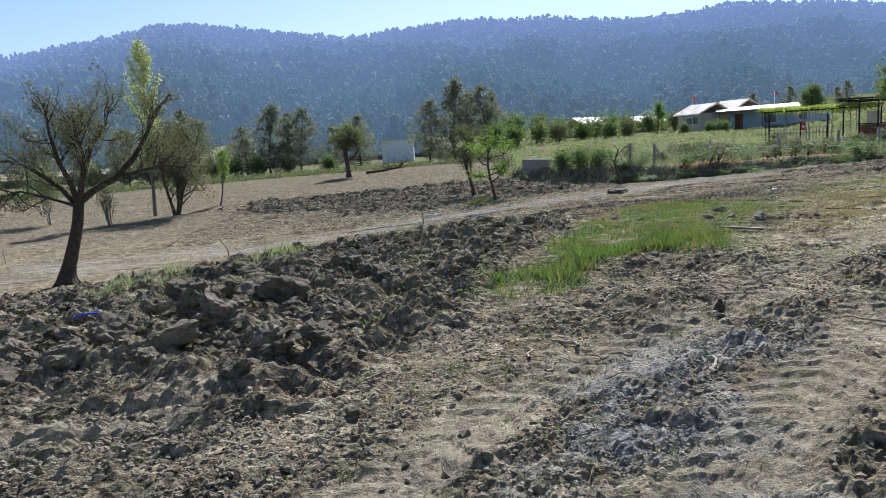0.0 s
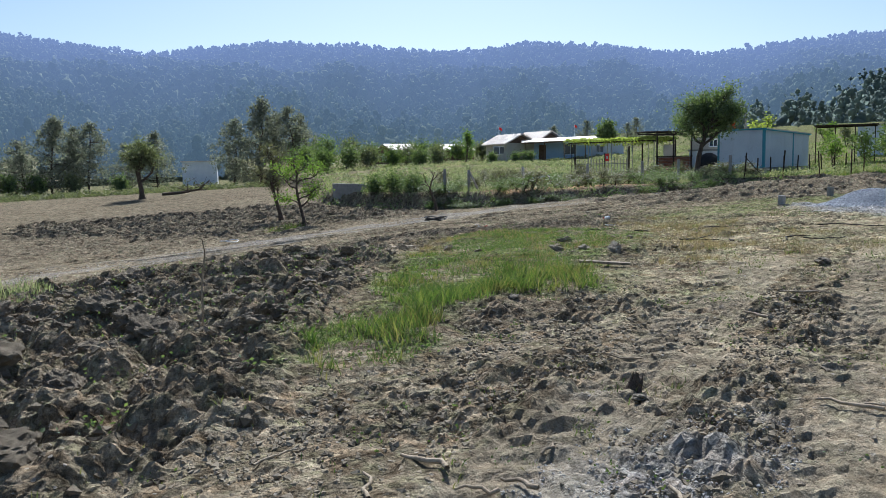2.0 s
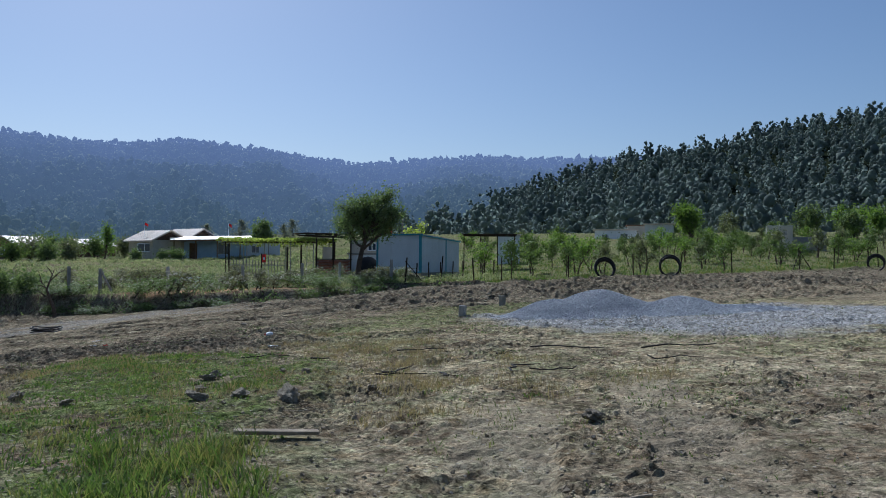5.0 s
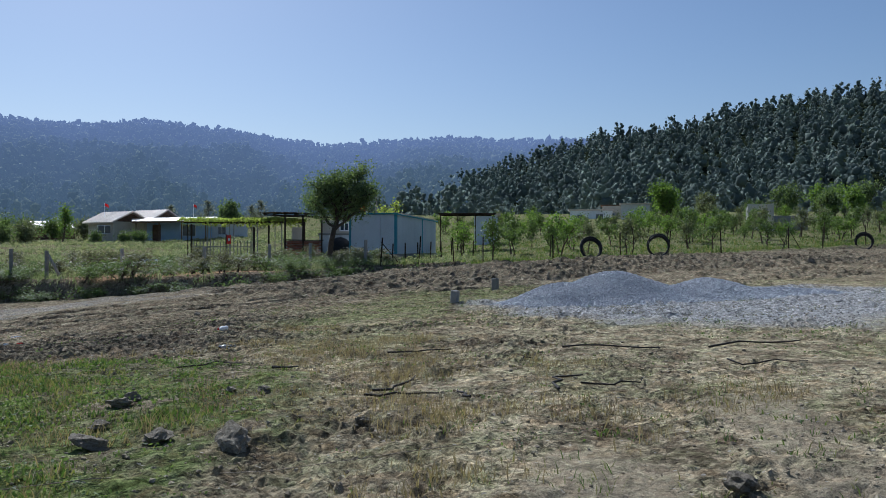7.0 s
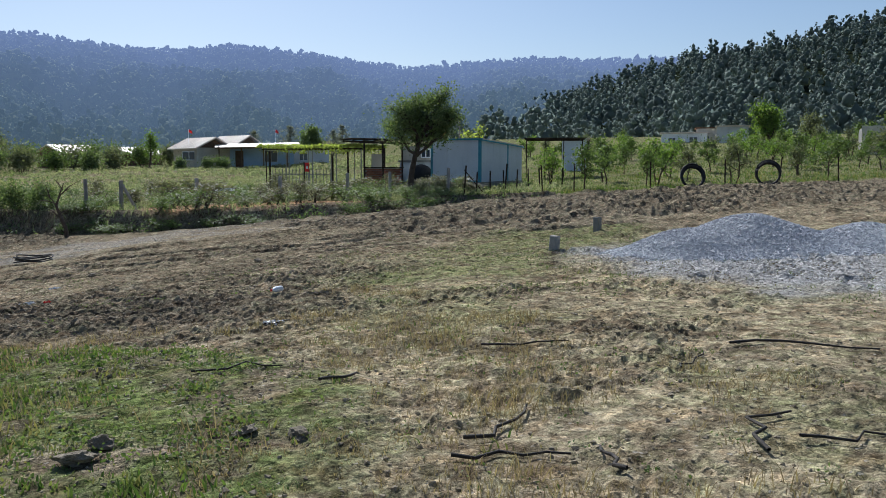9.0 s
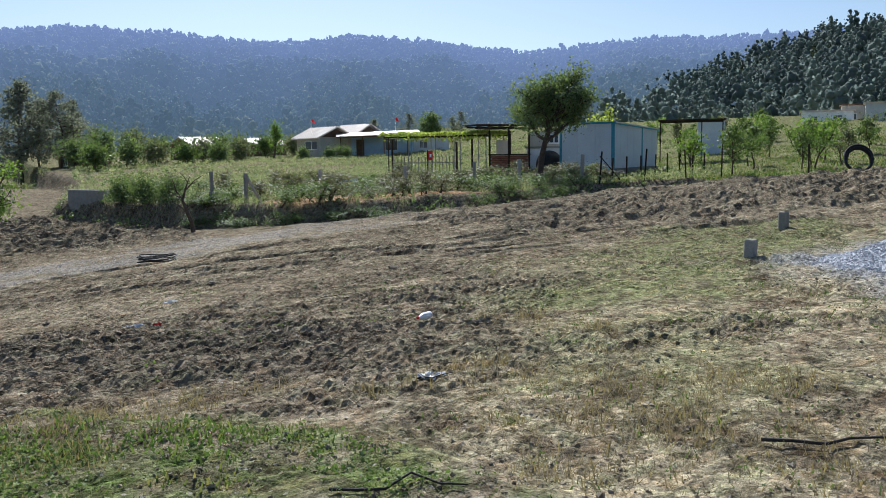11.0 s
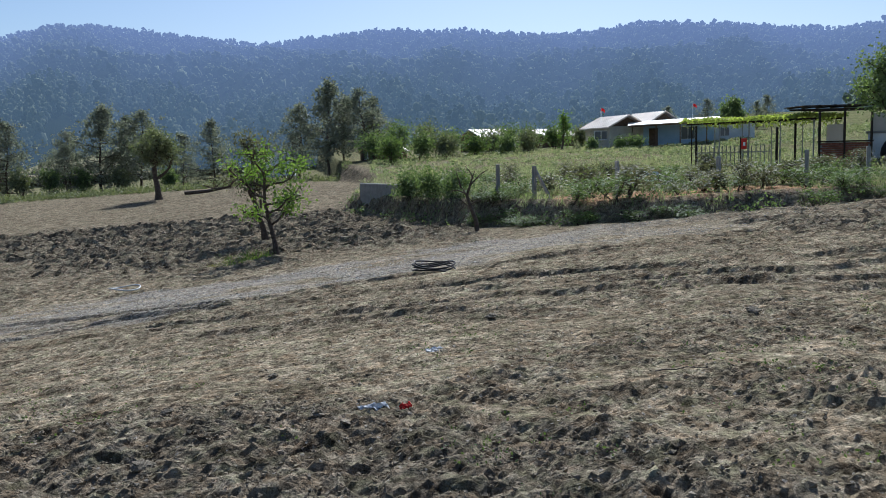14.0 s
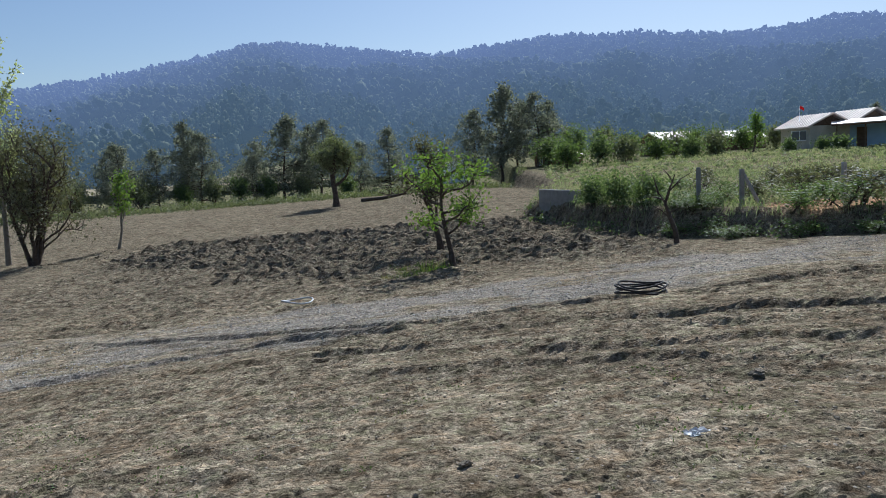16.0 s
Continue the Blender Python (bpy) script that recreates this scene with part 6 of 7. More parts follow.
def pebbles(x, y, z, r, rng, base=(OCT_V, OCT_F), flat=0.75):
    n = len(x)
    BV, BF = base
    q = rng.normal(size=(n, 3, 3))
    q, _ = np.linalg.qr(q)
    B = np.einsum("vk,nkj->nvj", BV, q) * (1 + rng.normal(size=(n, len(BV), 1)) * 0.22) * r[:, None, None]
    B[:, :, 2] *= flat
    V = B + np.stack([x, y, z], -1)[:, None, :]
    F = (BF[None] + (np.arange(n) * len(BV))[:, None, None]).reshape(-1, 3)
    return raw_mesh("stones", V.reshape(-1, 3), F)


gravel_heap()


# ---- loose things on the field ----
def clod_mesh(seed, sub=ICO4):
    rng = np.random.default_rng(seed)
    V, F = sub
    V = V.copy()
    for _ in range(9):
        d = rng.normal(size=3)
        d /= np.linalg.norm(d)
        lim = rng.uniform(0.55, 0.85)
        o = V @ d
        V -= np.clip(o - lim, 0, None)[:, None] * d * 0.9
    for s, a in ((1.4, 0.35), (3.3, 0.26), (8, 0.17), (19, 0.09)):
        V *= (1 + a * np.array([noise.noise(Vector(v / np.linalg.norm(v) * s + seed * 3.1)) for v in V]))[:, None]
    V[:, 2] *= 0.8
    me = raw_mesh("clod", V, F)
    return me


CLOD_MESHES = [clod_mesh(i) for i in range(7)]
SMALL_CLODS = [clod_mesh(40 + i, icosphere(3)) for i in range(6)]
ROCK_MESHES = [clod_mesh(20 + i, icosphere(3)) for i in range(4)]


def clod(x, y, r, i, name="earth_clod", label="rough lump of turned clay soil", group="earth clods", mat=None, sink=0.35, meshes=None):
    pool = meshes or (CLOD_MESHES if r > 0.12 else SMALL_CLODS)
    me = pool[i % len(pool)]
    ob = new(name, me)
    if not me.materials:
        me.materials.append(mat or M_CLOD)
    ob.matrix_basis = pose(x, y, surf(x, y) + r * sink, i * 37 % 25, i * 53 % 25, i * 71 % 360) @ Matrix.Diagonal((r * (0.9 + 0.1 * (i % 4)), r, r * (0.75 + 0.1 * (i % 3)) * (0.7 if meshes else 1), 1))
    return tagged(ob, label, "clod" if "clod" in name else "stone", group)


n_clod = 0
for x, y, r in ((-1.2, 7.2, 0.3), (-2.0, 9.3, 0.42), (-2.45, 8.5, 0.3), (-2.7, 7.6, 0.3), (-3.7, 7.5, 0.3), (-3.4, 7.9, 0.33), (-1.25, 9.0, 0.24), (-1.55, 7.1, 0.2), (-0.65, 8.4, 0.16), (-1.7, 6.15, 0.17), (-1.3, 6.3, 0.13), (-3.3, 10.0, 0.3),
                (-2.9, 9.0, 0.25), (-4.6, 8.2, 0.3), (-1.75, 7.6, 0.22), (-4.2, 7.3, 0.26), (0.8, 14.6, 0.18), (1.5, 15.0, 0.16), (-1.9, 5.2, 0.09), (-0.7, 5.45, 0.08), (2.45, 15.6, 0.16)):
    clod(x, y, r * 0.78, n_clod)
    n_clod += 1
rng = np.random.default_rng(17)
while n_clod < 290:
    x, y = rng.uniform(-7, 2), rng.uniform(6.2, 16.5)
    if inside(CLODS, np.array(x), np.array(y)) > 0.1:
        clod(x, y, 0.05 + 0.17 * rng.random() ** 2.4, n_clod)
        n_clod += 1
STONES = [(2.36, 7.05, 0.1), (3.75, 7.1, 0.13), (4.75, 7.35, 0.2), (4.45, 8.2, 0.09), (2.6, 10.2, 0.1), (3.15, 9.9, 0.09), (4.8, 8.85, 0.13), (3.4, 14.4, 0.12), (3.1, 15.0, 0.17), (4.6, 14.2, 0.13), (4.5, 9.7, 0.07),
          (6.1, 8.2, 0.09), (4.9, 14.75, 0.17), (4.75, 13.5, 0.17), (5.0, 13.05, 0.2), (4.4, 13.65, 0.2), (5.95, 13.1, 0.1), (5.05, 14.9, 0.13), (5.7, 14.65, 0.11), (5.9, 14.4, 0.11), (6.5, 10.7, 0.18), (0.7, 11.75, 0.14),
          (5.1, 21.9, 0.1), (3.9, 22.6, 0.09), (9.3, 24.0, 0.13), (6.9, 25.6, 0.13), (4.1, 21.2, 0.11), (5.3, 21.6, 0.08), (4.6, 23.6, 0.09)]
for i, (x, y, r) in enumerate(STONES):
    clod(x, y, r * 0.55, i, "field_stone", "pale rough stone lying in the soil", "field stones", M_STONE, 0.3, ROCK_MESHES)


def stump():
    e = thing("tree_stump", 2.42, 7.2, surf(2.42, 7.2), "small broken wooden stump with splintered edge", "stump", scale=0.36)
    rng = np.random.default_rng(2)
    bm = bmesh.new()
    bmesh.ops.create_cone(bm, cap_ends=True, segments=12, radius1=0.15, radius2=0.09, depth=0.3, matrix=Matrix.Translation((0, 0, 0.12)) @ Matrix.Rotation(0.3, 4, "Y"))
    for v in bm.verts:
        if v.co.z > 0.15:
            v.co.z += rng.uniform(-0.1, 0.08)
        v.co.x += rng.uniform(-0.02, 0.02)
    part("stump", bm, M_BARK, e)


stump()


def stick(x, y, ln, rz, r=0.013, mat=None, label="dry broken stick lying on the soil", bend=0.06, name="stick", seed=0):
    g = np.random.default_rng(seed + int(x * 100))
    a = radians(rz)
    t = np.linspace(-0.5, 0.5, 6)
    b = g.normal(size=6) * bend * ln
    px, py = x + ln * t * math.cos(a) - b * math.sin(a), y + ln * t * math.sin(a) + b * math.cos(a)
    z = height(px, py)
    z = np.maximum(z, z.mean() - 0.03) + r + 0.02
    cz = float(z.mean())
    V, F = tube(np.stack([px - x, py - y, z - cz], -1), r * np.linspace(1.1, 0.6, 6), 6)
    ob = link_mesh(name, raw_mesh(name, V, F, True), mat or M_STICK, m=pose(x, y, cz))
    return tagged(ob, label, "stick", "sticks on the field")


for i, (x, y, ln, rz, r) in enumerate(((0.6, 6.3, 0.35, 80, 0.02), (0.92, 6.5, 0.4, 130, 0.025), (1.1, 6.15, 0.25, 150, 0.018), (1.3, 6.15, 0.3, 110, 0.02), (1.6, 6.5, 0.22, 40, 0.015), (1.85, 5.65, 0.42, 75, 0.024), (0.75, 6.0, 0.3, 60, 0.014), (0.4, 6.1, 0.28, 100, 0.012),
                                       (1.2, 5.7, 0.3, 20, 0.012), (3.3, 6.4, 0.45, 120, 0.02), (3.45, 6.35, 0.3, 160, 0.015), (4.15, 8.5, 0.35, 100, 0.022), (4.25, 8.25, 0.2, 60, 0.016), (2.6, 7.9, 0.5, 140, 0.01), (5.0, 9.1, 0.4, 150, 0.02), (0.2, 6.9, 0.35, 30, 0.012))):
    stick(x, y, ln * 0.8, rz, r * 0.6, seed=i)
for i, (x, y, ln, rz, r) in enumerate(((6.9, 14.0, 0.8, 15, 0.03), (6.6, 13.55, 0.75, -35, 0.025), (6.95, 13.25, 0.4, 70, 0.03), (7.9, 13.1, 0.9, 25, 0.028), (8.15, 12.75, 0.8, -25, 0.022), (8.7, 14.2, 0.7, 20, 0.018), (7.1, 17.7, 0.35, -10, 0.015), (10.9, 13.2, 1.5, -30, 0.03),
                                       (9.6, 14.0, 1.3, -40, 0.028), (8.2, 15.4, 0.9, -25, 0.025), (6.1, 15.9, 0.8, -20, 0.02), (6.6, 15.3, 0.5, 30, 0.03), (9.8, 12.4, 0.9, -60, 0.02), (7.8, 22.1, 0.5, -20, 0.012))):
    stick(x, y, ln * 0.75, rz, r * 0.36, M_DARKSTICK, "blackened bent branch lying on dry grass", 0.09, "charred_branch", seed=50 + i)


def board(x, y, ln, w, rz, label="grey weathered board lying on the soil"):
    bm = boxes((-ln / 2, -w / 2, 0, ln / 2, w / 2, 0.025), bevel=0.004)
    me = bpy.data.meshes.new("board")
    bm.to_mesh(me)
    bm.free()
    ob = link_mesh("wooden_board", me, M_STICK, m=pose(x, y, surf(x, y) + 0.035, 2, 3, rz))
    tagged(ob, label, "board")


board(4.2, 11.6, 0.6, 0.09, -22)
stick(5.4, 12.4, 4.4, -20, 0.003, M_STICK, "long thin pale cane lying across the track", 0.012, "cane", 9)
board(2.5, 15.8, 0.5, 0.1, 25)


def block(x, y, h, rz, tilt):
    e = thing("concrete_block", x, y, surf(x, y), "upright grey concrete marker block in grass", "concrete block", "marker blocks", rz)
    bm = boxes((-0.07, -0.07, -0.12, 0.07, 0.07, h), bevel=0.012)
    ob = part("block", bm, M_CONCRETE, e)
    ob.matrix_basis = pose(0, 0, 0, tilt, 2, 0)


block(13.2, 20.8, 0.25, 25, 3)
block(16.7, 23.4, 0.34, 15, -2)


def bottle(k=0.54):
    e = thing("plastic_bottle", 7.95, 19.65, surf(7.95, 19.65) + 0.045, "empty clear white plastic bottle with a red cap", "bottle", rz=-64, scale=k)
    prof = [(0, 0.0), (0.062, 0.005), (0.068, 0.04), (0.058, 0.07), (0.068, 0.1), (0.058, 0.13), (0.068, 0.16), (0.064, 0.21), (0.03, 0.27), (0.022, 0.3), (0.022, 0.32)]
    V, F = tube([(0, 0, z) for r, z in prof], [max(r, 0.002) for r, z in prof], 14)
    body = link_mesh("body", raw_mesh("body", V, F, True), M_PLASTIC, e, m=pose(0, 0, 0, 90, 0, 0))
    V, F = tube([(0, 0, 0.315), (0, 0, 0.318), (0, 0, 0.345), (0, 0, 0.348)], [0.002, 0.027, 0.027, 0.002], 12)
    link_mesh("cap", raw_mesh("cap", V, F, True), M_RED, e, "red screw cap", m=pose(0, 0, 0, 90, 0, 0))


bottle()


def scrap(x, y, w, d, rz, mat, label, name="plastic_scrap", seed=0):
    """Crumpled sheet of litter."""
    g = np.random.default_rng(seed)
    n = 9
    U, V_ = np.meshgrid(np.linspace(-0.5, 0.5, n), np.linspace(-0.5, 0.5, n))
    w, d = w * 0.7, d * 0.7
    Z = 0.012 + 0.2 * min(w, d) * np.abs(g.normal(size=(n, n))) * 0.25
    P = np.stack([U * w, V_ * d, Z], -1).reshape(-1, 3) + g.normal(size=(n * n, 3)) * 0.012
    i, j = np.meshgrid(np.arange(n - 1), np.arange(n - 1), indexing="ij")
    a = i * n + j
    F = np.stack([a, a + 1, a + n + 1, a + n], -1).reshape(-1, 4)
    ob = link_mesh(name, raw_mesh(name, P, F), mat, m=pose(x, y, surf(x, y), 0, 0, rz))
    tagged(ob, label, "litter")


scrap(5.5, 22.0, 0.28, 0.13, 10, M_PLASTIC, "crumpled white plastic sheet on the soil", seed=1)
scrap(7.1, 17.75, 0.3, 0.14, -10, M_PLASTIC, "crumpled white plastic scrap on the soil", seed=3)
scrap(5.72, 21.95, 0.09, 0.07, 0, M_RED, "small red plastic scrap beside a white sheet", seed=4)
scrap(8.2, 19.3, 0.5, 0.05, -25, M_STICK, "pale dry leaf stalk on the soil", "dry_stalk", 5)
scrap(6.1, 24.0, 0.26, 0.16, 30, M_PLASTIC, "pale crumpled paper pressed into the soil", "paper_scrap", 7)
scrap(-0.15, 11.6, 0.3, 0.3, 30, M_STONE, "pale grey paper scrap among clods", "paper_scrap", 8)
scrap(-4.4, 8.75, 0.25, 0.14, 0, M_PLASTIC, "white plastic piece among clods", seed=9)


def blue_pipe():
    x, y = -4.4, 9.7
    a = np.linspace(0.3, 2.6, 9)
    pts = np.stack([0.2 * np.cos(a), 0.04 * np.sin(a * 2), 0.07 * np.sin(a) + 0.02], -1)
    ob = link_mesh("blue_hose", raw_mesh("blue_hose", *tube(pts, [0.014] * 9, 7), True), M_BLUEPLASTIC, m=pose(x, y, surf(x, y) + 0.05, 0, 0, 10))
    tagged(ob, "short bent piece of blue hose among clods", "hose")


blue_pipe()


def fallen_branch():
    g = np.random.default_rng(3)
    x, y = -5.9, 76.5
    z = float(height(x, y))
    tubes = [tube([(-1.6, 0, 0.15), (0, 0.1, 0.25), (1.5, 0, 0.5), (2.4, 0.2, 1.3)], [0.14, 0.12, 0.08, 0.03], 7)]
    for i in range(14):
        b = np.array([g.uniform(0.3, 2.0), 0.05, 0.4])
        tubes.append(tube([b, b + g.normal(size=3) * [0.4, 0.4, 0.2] + [0.2, 0, 0.4], b + g.normal(size=3) * [0.5, 0.5, 0.3] + [0.4, 0, 0.8]], [0.04, 0.025, 0.01], 4))
    ob = link_mesh("fallen_branch", raw_mesh("fallen_branch", *merge(tubes), True), M_BARK, m=pose(x, y, z))
    tagged(ob, "large dead fallen branch lying on the field", "branch")


fallen_branch()


def stalk(x, y, h, lean):
    ob = link_mesh("dry_stalk", raw_mesh("dry_stalk", *tube([(0, 0, -0.05), (lean * 0.2, 0, h * 0.5), (lean, 0, h * 0.85), (lean * 0.6, 0, h)], [0.012, 0.01, 0.008, 0.003], 5)), M_STICK, m=pose(x, y, surf(x, y)))
    tagged(ob, "thin dry upright stalk among clods", "stalk")


stalk(-0.35, 10.2, 0.85, 0.05)
stalk(-3.7, 13.6, 0.5, -0.15)
stalk(-18, 32.6, 1.0, -0.3)

# ---- small stones, crumbs and grass ----
def scatter(n, x0, x1, y0, y1, seed, test):
    g = np.random.default_rng(seed)
    x, y = g.uniform(x0, x1, n), g.uniform(y0, y1, n)
    k = test(x, y, zones(x, y), g)
    return x[k], y[k], g


def crumbs(name, n, box_, seed, test, r0, r1, mat, label, base=ICO1):
    x, y, g = scatter(n, *box_, seed, test)
    r = r0 + (r1 - r0) * g.random(len(x)) ** 2.5
    ob = link_mesh(name, pebbles(x, y, height(x, y) + r * 0.1, r, g, base), mat)
    tagged(ob, label, "soil", kind="stuff")


crumbs("clod_crumbs", 9000, (-8, 3, 4, 18), 401, lambda x, y, z, g: (z["clod"] > 0.2 + 0.3 * g.random(len(x))) | (g.random(len(x)) < 0.1), 0.008, 0.06, M_CLOD, "small crumbs of turned clay soil", (OCT_V, OCT_F))
crumbs("near_crumbs", 42000, (-4, 5, 3, 9.5), 412, lambda x, y, z, g: (fbm(x * 1.3, y * 1.3, 3, 404) + 0.4 * g.random(len(x)) - 0.45 * z["press"] > 0.5) & (z["clod"] < 0.5) & (z["g1"] < 0.5), 0.005, 0.03, M_CRUMB, "crumbled earth strewn over the track", (OCT_V, OCT_F))
crumbs("field_crumbs", 14000, (-3, 10, 8, 17), 402, lambda x, y, z, g: (fbm(x * 0.8, y * 0.8, 3, 404) + 0.3 * g.random(len(x)) > 0.55), 0.005, 0.02, M_CRUMB, "small earth crumbs strewn over the field", (OCT_V, OCT_F))
crumbs("track_crumbs", 30000, (-3, 14, 15, 31), 409, lambda x, y, z, g: (fbm(x * 0.5, y * 1.1, 3, 410) + 0.3 * g.random(len(x)) + 0.25 * z["mid"] > 0.6), 0.005, 0.018, M_CRUMB, "small earth crumbs strewn over the track", (OCT_V, OCT_F))
crumbs("strip_clods", 12000, (1.5, 9.5, 17, 24), 411, lambda x, y, z, g: z["mid"] > 0.2 + 0.5 * g.random(len(x)), 0.005, 0.024, M_CLOD, "dark clods in a turned strip of earth", (OCT_V, OCT_F))
crumbs("far_crumbs", 14000, (-18, 50, 20, 60), 403, lambda x, y, z, g: (z["plough"] * 0.7 + z["turned"] + (z["terr"] > 0.05) * (z["terr"] < 0.9) > 0.3 + 0.5 * g.random(len(x))) & (z["terr"] < 0.9), 0.02, 0.1, M_CLOD, "clods of freshly turned earth", (OCT_V, OCT_F))
crumbs("pale_pebbles", 13000, (-5, 16, 3, 34), 405, lambda x, y, z, g: g.random(len(x)) < 0.8, 0.006, 0.024, M_STONE, "small pale pebbles strewn over the field", (OCT_V, OCT_F))
crumbs("start_gravel", 24000, (0, 3, 3, 7.5), 406, lambda x, y, z, g: (z["start"] > 0.25) & (fbm(x * 2, y * 2, 3, 73) + 0.25 * g.random(len(x)) > 0.55), 0.003, 0.012, M_GRIT, "crushed grey gravel pressed into the track", (OCT_V, OCT_F))
crumbs("spread_gravel", 30000, (9, 22, 10, 21), 407, lambda x, y, z, g: z["spread"] * (0.5 + fbm(x * 1.4, y * 1.4, 3, 75)) > 0.5 + 0.35 * g.random(len(x)), 0.008, 0.02, M_GRIT, "thin spread of grey gravel before the heap", (OCT_V, OCT_F))
crumbs("road_gravel", 16000, (-12, 24, 28, 41), 408, lambda x, y, z, g: z["road"] * fbm(x * 0.7, y * 0.7, 3, 71) > 0.4, 0.01, 0.03, M_GRIT, "grey gravel on the dirt road", (OCT_V, OCT_F))


def blades(name, n, box_, seed, test, h0, h1, w, mat, label, lean=0.35, tuft=0.0, category="grass"):
    x, y, g = scatter(n, *box_, seed, test)
    if tuft:
        k = 7
        x = np.repeat(x, k) + g.normal(size=len(x) * k) * tuft
        y = np.repeat(y, k) + g.normal(size=len(y) * k) * tuft
    z = height(x, y) - 0.01
    m = len(x)
    h = (h0 + (h1 - h0) * g.random(m) ** 1.6) * (0.25 + 3.2 * np.clip(fbm(x * 1.3, y * 1.3, 4, seed + 2, 0.6) - 0.22, 0, 1) ** 1.4)
    a = g.uniform(0, 2 * np.pi, m)
    b = g.uniform(0, 2 * np.pi, m)
    ln = lean * h * g.uniform(0.3, 1.4, m)
    ux, uy = np.cos(a) * w * g.uniform(0.6, 1.4, m), np.sin(a) * w * g.uniform(0.6, 1.4, m)
    lx, ly = np.cos(b) * ln, np.sin(b) * ln
    P = lambda f, s, zf: np.stack([x + lx * f + ux * s, y + ly * f + uy * s, z + h * zf], -1)
    V = np.stack([P(0, -0.5, 0), P(0, 0.5, 0), P(0.4, 0.4, 0.6), P(0.4, -0.4, 0.6), P(1.0, 0.0, 0.95)], 1).reshape(-1, 3)
    o = np.arange(m)[:, None] * 5
    F = np.concatenate([o + [[0, 1, 2]], o + [[0, 2, 3]], o + [[3, 2, 4]]])
    ob = link_mesh(name, raw_mesh(name, V, F, True), mat)
    tagged(ob, label, category, kind="stuff")


blades("grass_patch", 9000, (-0.5, 5, 7.5, 12.2), 501, lambda x, y, z, g: z["g1"] * (z["mid"] < 0.2) * (0.1 + fbm(x * 2.2, y * 2.2, 3, 503) * 1.3) > 0.47 + 0.36 * g.random(len(x)) + 0.3 * smooth(10.8, 12.2, y), 0.03, 0.22, 0.008, M_GRASS, "tufts of green grass between the tracks", 0.7, 0.04)
blades("grass_carpet", 26000, (0.5, 11.5, 10.4, 21), 520, lambda x, y, z, g: (np.maximum(z["g1"], 0.55 * z["dryz"] * smooth(12.5, 8, x)) * (z["mid"] < 0.2) * (0.05 + fbm(x * 1.6, y * 1.6, 4, 523, 0.6) * 1.3) > 0.5 + 0.3 * g.random(len(x))), 0.012, 0.07, 0.011, M_GRASS, "short uneven green grass on the trampled field", 0.55, 0.04)
blades("short_grass", 13000, (-4, 20, 4, 27), 502, lambda x, y, z, g: (fbm(x * 0.55, y * 0.55, 4, 505) + 0.12 * z["dryz"] > 0.52 + 0.2 * g.random(len(x))) & (z["road"] < 0.2) & (z["mid"] < 0.3) | ((z["g2"] > 0.5) & (g.random(len(x)) < 0.5)), 0.015, 0.07, 0.006, M_GRASS, "scattered short green grass tufts", 0.8, 0.04)
blades("dry_grass", 12000, (2, 26, 8, 25), 504, lambda x, y, z, g: (z["dryz"] * (fbm(x * 0.9, y * 0.9, 3, 507) + 0.12) > 0.35 + 0.35 * g.random(len(x))) & (z["mid"] < 0.3), 0.008, 0.05, 0.005, M_DRYGRASS, "thin dry straw-coloured grass", 1.6, 0.06)
blades("seed_grass", 7500, (2.8, 9.0, 11.5, 19.5), 506, lambda x, y, z, g: (fbm(x * 1.1, y * 1.1, 3, 509) > 0.46 + 0.2 * g.random(len(x))) & (z["mid"] < 0.3), 0.03, 0.12, 0.005, M_SEED, "reddish dry grass heads among green blades", 0.6, 0.05)
blades("straw_litter", 3600, (-2, 9, 3.4, 16), 524, lambda x, y, z, g: (fbm(x * 1.1, y * 1.1, 3, 525) > 0.4 + 0.2 * g.random(len(x))) & (z["clod"] < 0.6), 0.02, 0.05, 0.006, M_DRYGRASS, "loose dry straws lying on the soil", 3.2, 0.0, "straw")
blades("terrace_weeds", 8000, (5, 36, 40, 75), 510, lambda x, y, z, g: (z["terr"] > 0.75) & (z["bare"] < 0.4) & (fbm(x * 0.35, y * 0.35, 3, 511) > 0.3 + 0.3 * g.random(len(x))), 0.04, 0.42, 0.024, M_WEED, "pale green weeds on the garden terrace", 0.5, 0.16, "weeds")
blades("upper_weeds", 3500, (8, 70, 70, 112), 512, lambda x, y, z, g: (z["terr"] > 0.9) & (fbm(x * 0.12, y * 0.12, 3, 521) > 0.42), 0.05, 0.24, 0.06, M_WEED, "weeds on the upper plot", 0.5, 0.3, "weeds")
blades("bank_weeds", 5200, (4, 27, 39.5, 57), 513, lambda x, y, z, g: (z["terr"] > 0.2) & (z["terr"] < 0.97) & (fbm(x * 0.8, y * 0.8, 3, 519) > 0.45), 0.1, 0.5, 0.02, M_WEED, "green weeds growing down the dark earth bank", 0.6, 0.12, "weeds")
blades("orchard_grass", 6000, (26, 100, 33.5, 62), 514, lambda x, y, z, g: (z["terr"] > 0.7), 0.05, 0.22, 0.05, M_GRASS, "lush green grass under the young orchard", 0.6, 0.16)
blades("orchard_edge_grass", 2500, (25, 66, 33.5, 42), 515, lambda x, y, z, g: (z["terr"] > 0.55) & (inside(TERRACE, x, y) < 2.2), 0.1, 0.4, 0.022, M_GRASS, "uncut grass along the fence", 0.5, 0.12)
blades("roadside_grass", 900, (-6.2, -2.6, 12.6, 16.2), 516, lambda x, y, z, g: fbm(x * 0.8, y * 0.8, 3, 517) > 0.5, 0.06, 0.3, 0.011, M_WEED, "weedy green tufts beside the road", 0.5, 0.1)
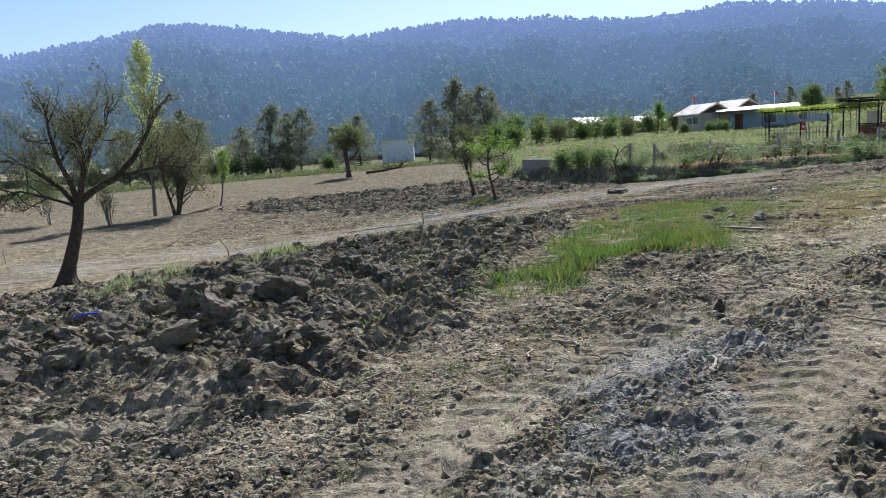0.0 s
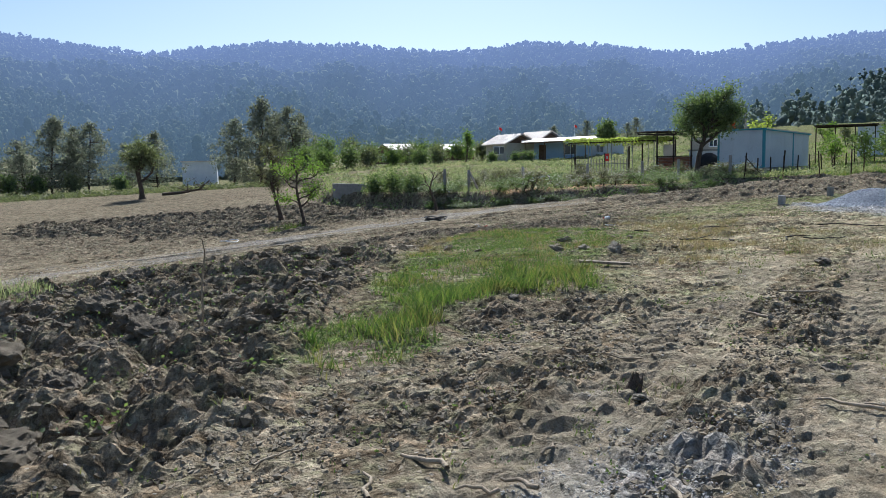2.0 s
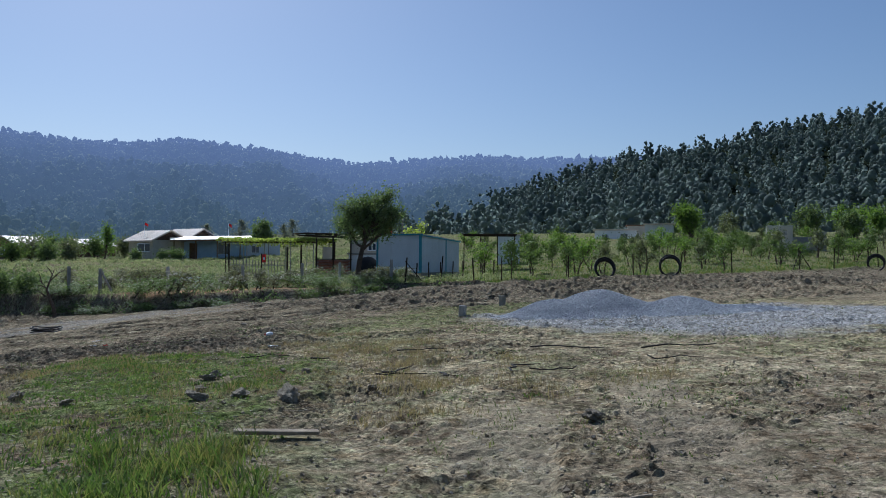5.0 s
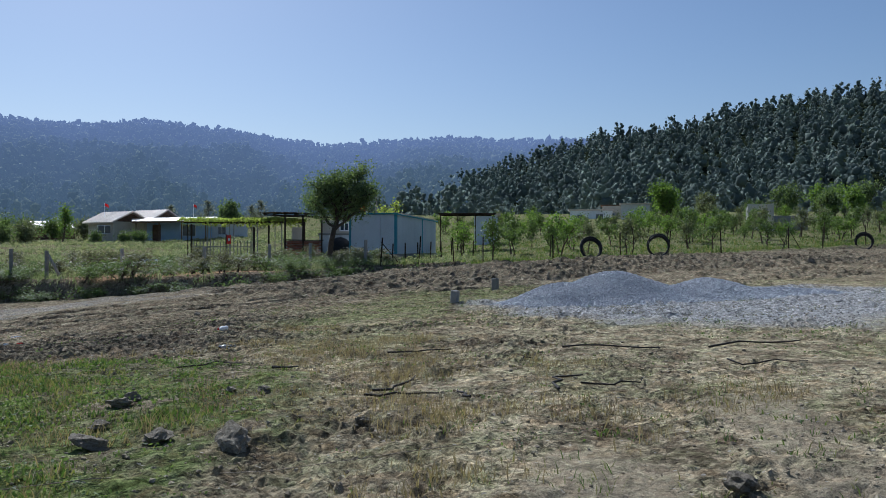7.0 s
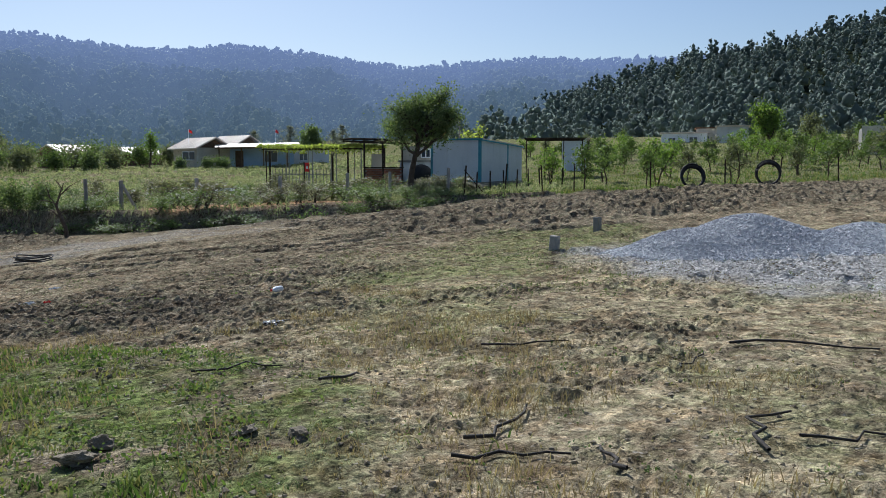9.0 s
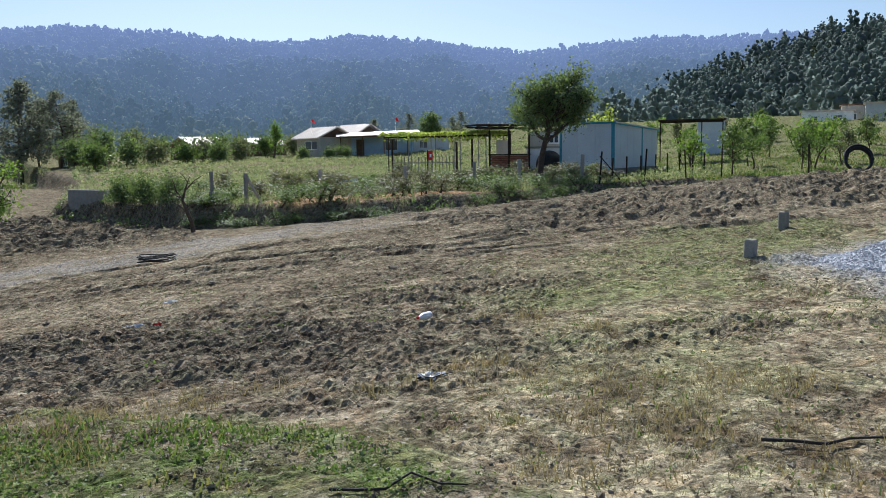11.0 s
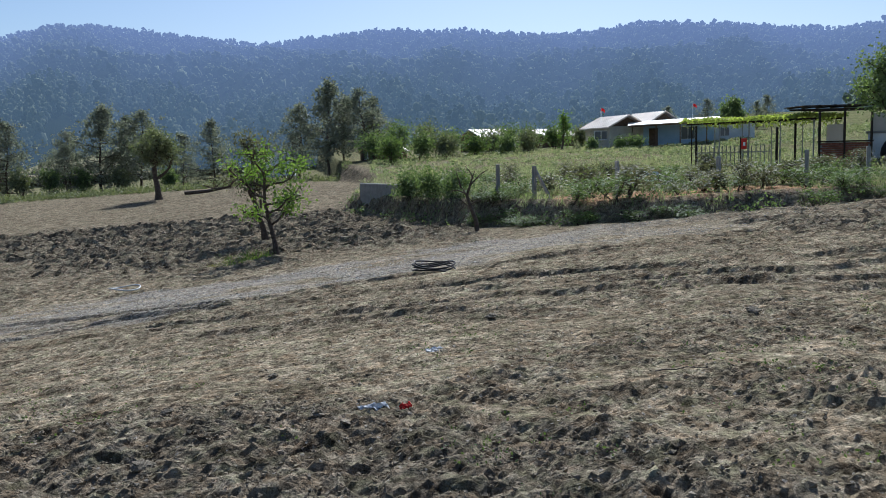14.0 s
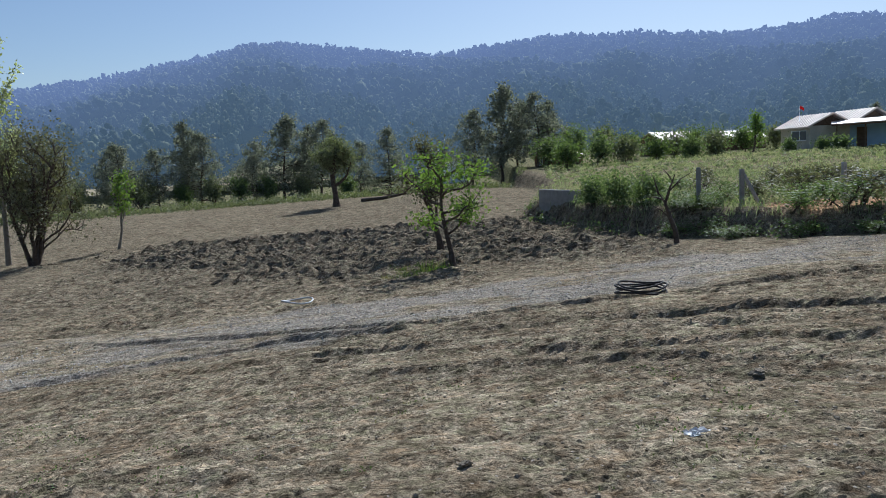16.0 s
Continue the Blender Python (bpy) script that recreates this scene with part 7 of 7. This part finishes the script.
blades("sapling_grass", 90, (0.6, 2.4, 41.6, 43.2), 518, lambda x, y, z, g: g.random(len(x)) < 1, 0.06, 0.22, 0.015, M_GRASS, "bright grass at the foot of a young tree", 0.5, 0.15)


def weed_clumps(name, n, box_, seed, test, h, size, mat, label, wide=0.14):
    """Leafy weeds: small leaves in tufts of uneven height."""
    x, y, g = scatter(n, *box_, seed, test)
    k = 14
    hh = np.repeat(h * (0.3 + 1.2 * fbm(x * 0.6, y * 0.6, 3, seed + 1)) * g.uniform(0.4, 1.2, len(x)), k)
    z = np.repeat(height(x, y), k)
    f = g.random(len(hh))
    px = np.repeat(x, k) + g.normal(size=len(hh)) * wide
    py = np.repeat(y, k) + g.normal(size=len(hh)) * wide
    ob = link_mesh(name, raw_mesh(name, *leaves(np.stack([px, py, z + hh * f], -1), size, g)), mat)
    tagged(ob, label, "weeds", kind="stuff")


weed_clumps("terrace_leaf_weeds", 5200, (5, 34, 40, 72), 601, lambda x, y, z, g: (z["terr"] > 0.6) & (z["bare"] < 0.4) & (fbm(x * 0.3, y * 0.4, 3, 603) > 0.49), 0.5, 0.1, M_WEED, "leafy pale green weeds in the garden plot")
weed_clumps("bank_leaf_weeds", 1500, (4, 29, 39, 58), 604, lambda x, y, z, g: (z["bank"] > 0.3) & (fbm(x * 0.9, y * 0.9, 3, 605) > 0.44), 0.5, 0.1, M_LEAF_DARK, "dark leafy weeds along the earth bank")
weed_clumps("upper_leaf_weeds", 3000, (6, 66, 72, 110), 606, lambda x, y, z, g: (z["terr"] > 0.9) & (fbm(x * 0.25, y * 0.25, 3, 607) > 0.45), 0.3, 0.2, M_WEED, "leafy weeds on the upper plot")
weed_clumps("clod_sprigs", 300, (-6, 2, 7.5, 17), 608, lambda x, y, z, g: z["clod"] > 0.4, 0.12, 0.035, M_LEAF_DARK, "small green sprigs growing among clods")
weed_clumps("field_edge_weeds", 2200, (-60, 4, 84, 104), 609, lambda x, y, z, g: (y - 0.25 * x > 95) & (y - 0.25 * x < 108), 0.7, 0.22, M_LEAF_OLIVE, "low scrub along the far field edge")
weed_clumps("patch_weeds", 4200, (0, 6.6, 7.8, 18.6), 610, lambda x, y, z, g: z["g1"] * (z["mid"] < 0.3) * fbm(x * 1.8, y * 1.8, 3, 611) > 0.46 + 0.2 * g.random(len(x)), 0.06, 0.028, M_LEAF_MID, "broad-leaved green weeds in the grass patch", 0.06)
weed_clumps("field_sprigs", 2600, (-3, 18, 4, 27), 612, lambda x, y, z, g: (fbm(x * 0.8, y * 0.8, 4, 613, 0.6) > 0.5 + 0.18 * g.random(len(x))) & (z["clod"] < 0.4) & (z["road"] < 0.3) & (z["spread"] < 0.4), 0.04, 0.022, M_LEAF_MID, "tiny green sprigs on the bare field", 0.07)
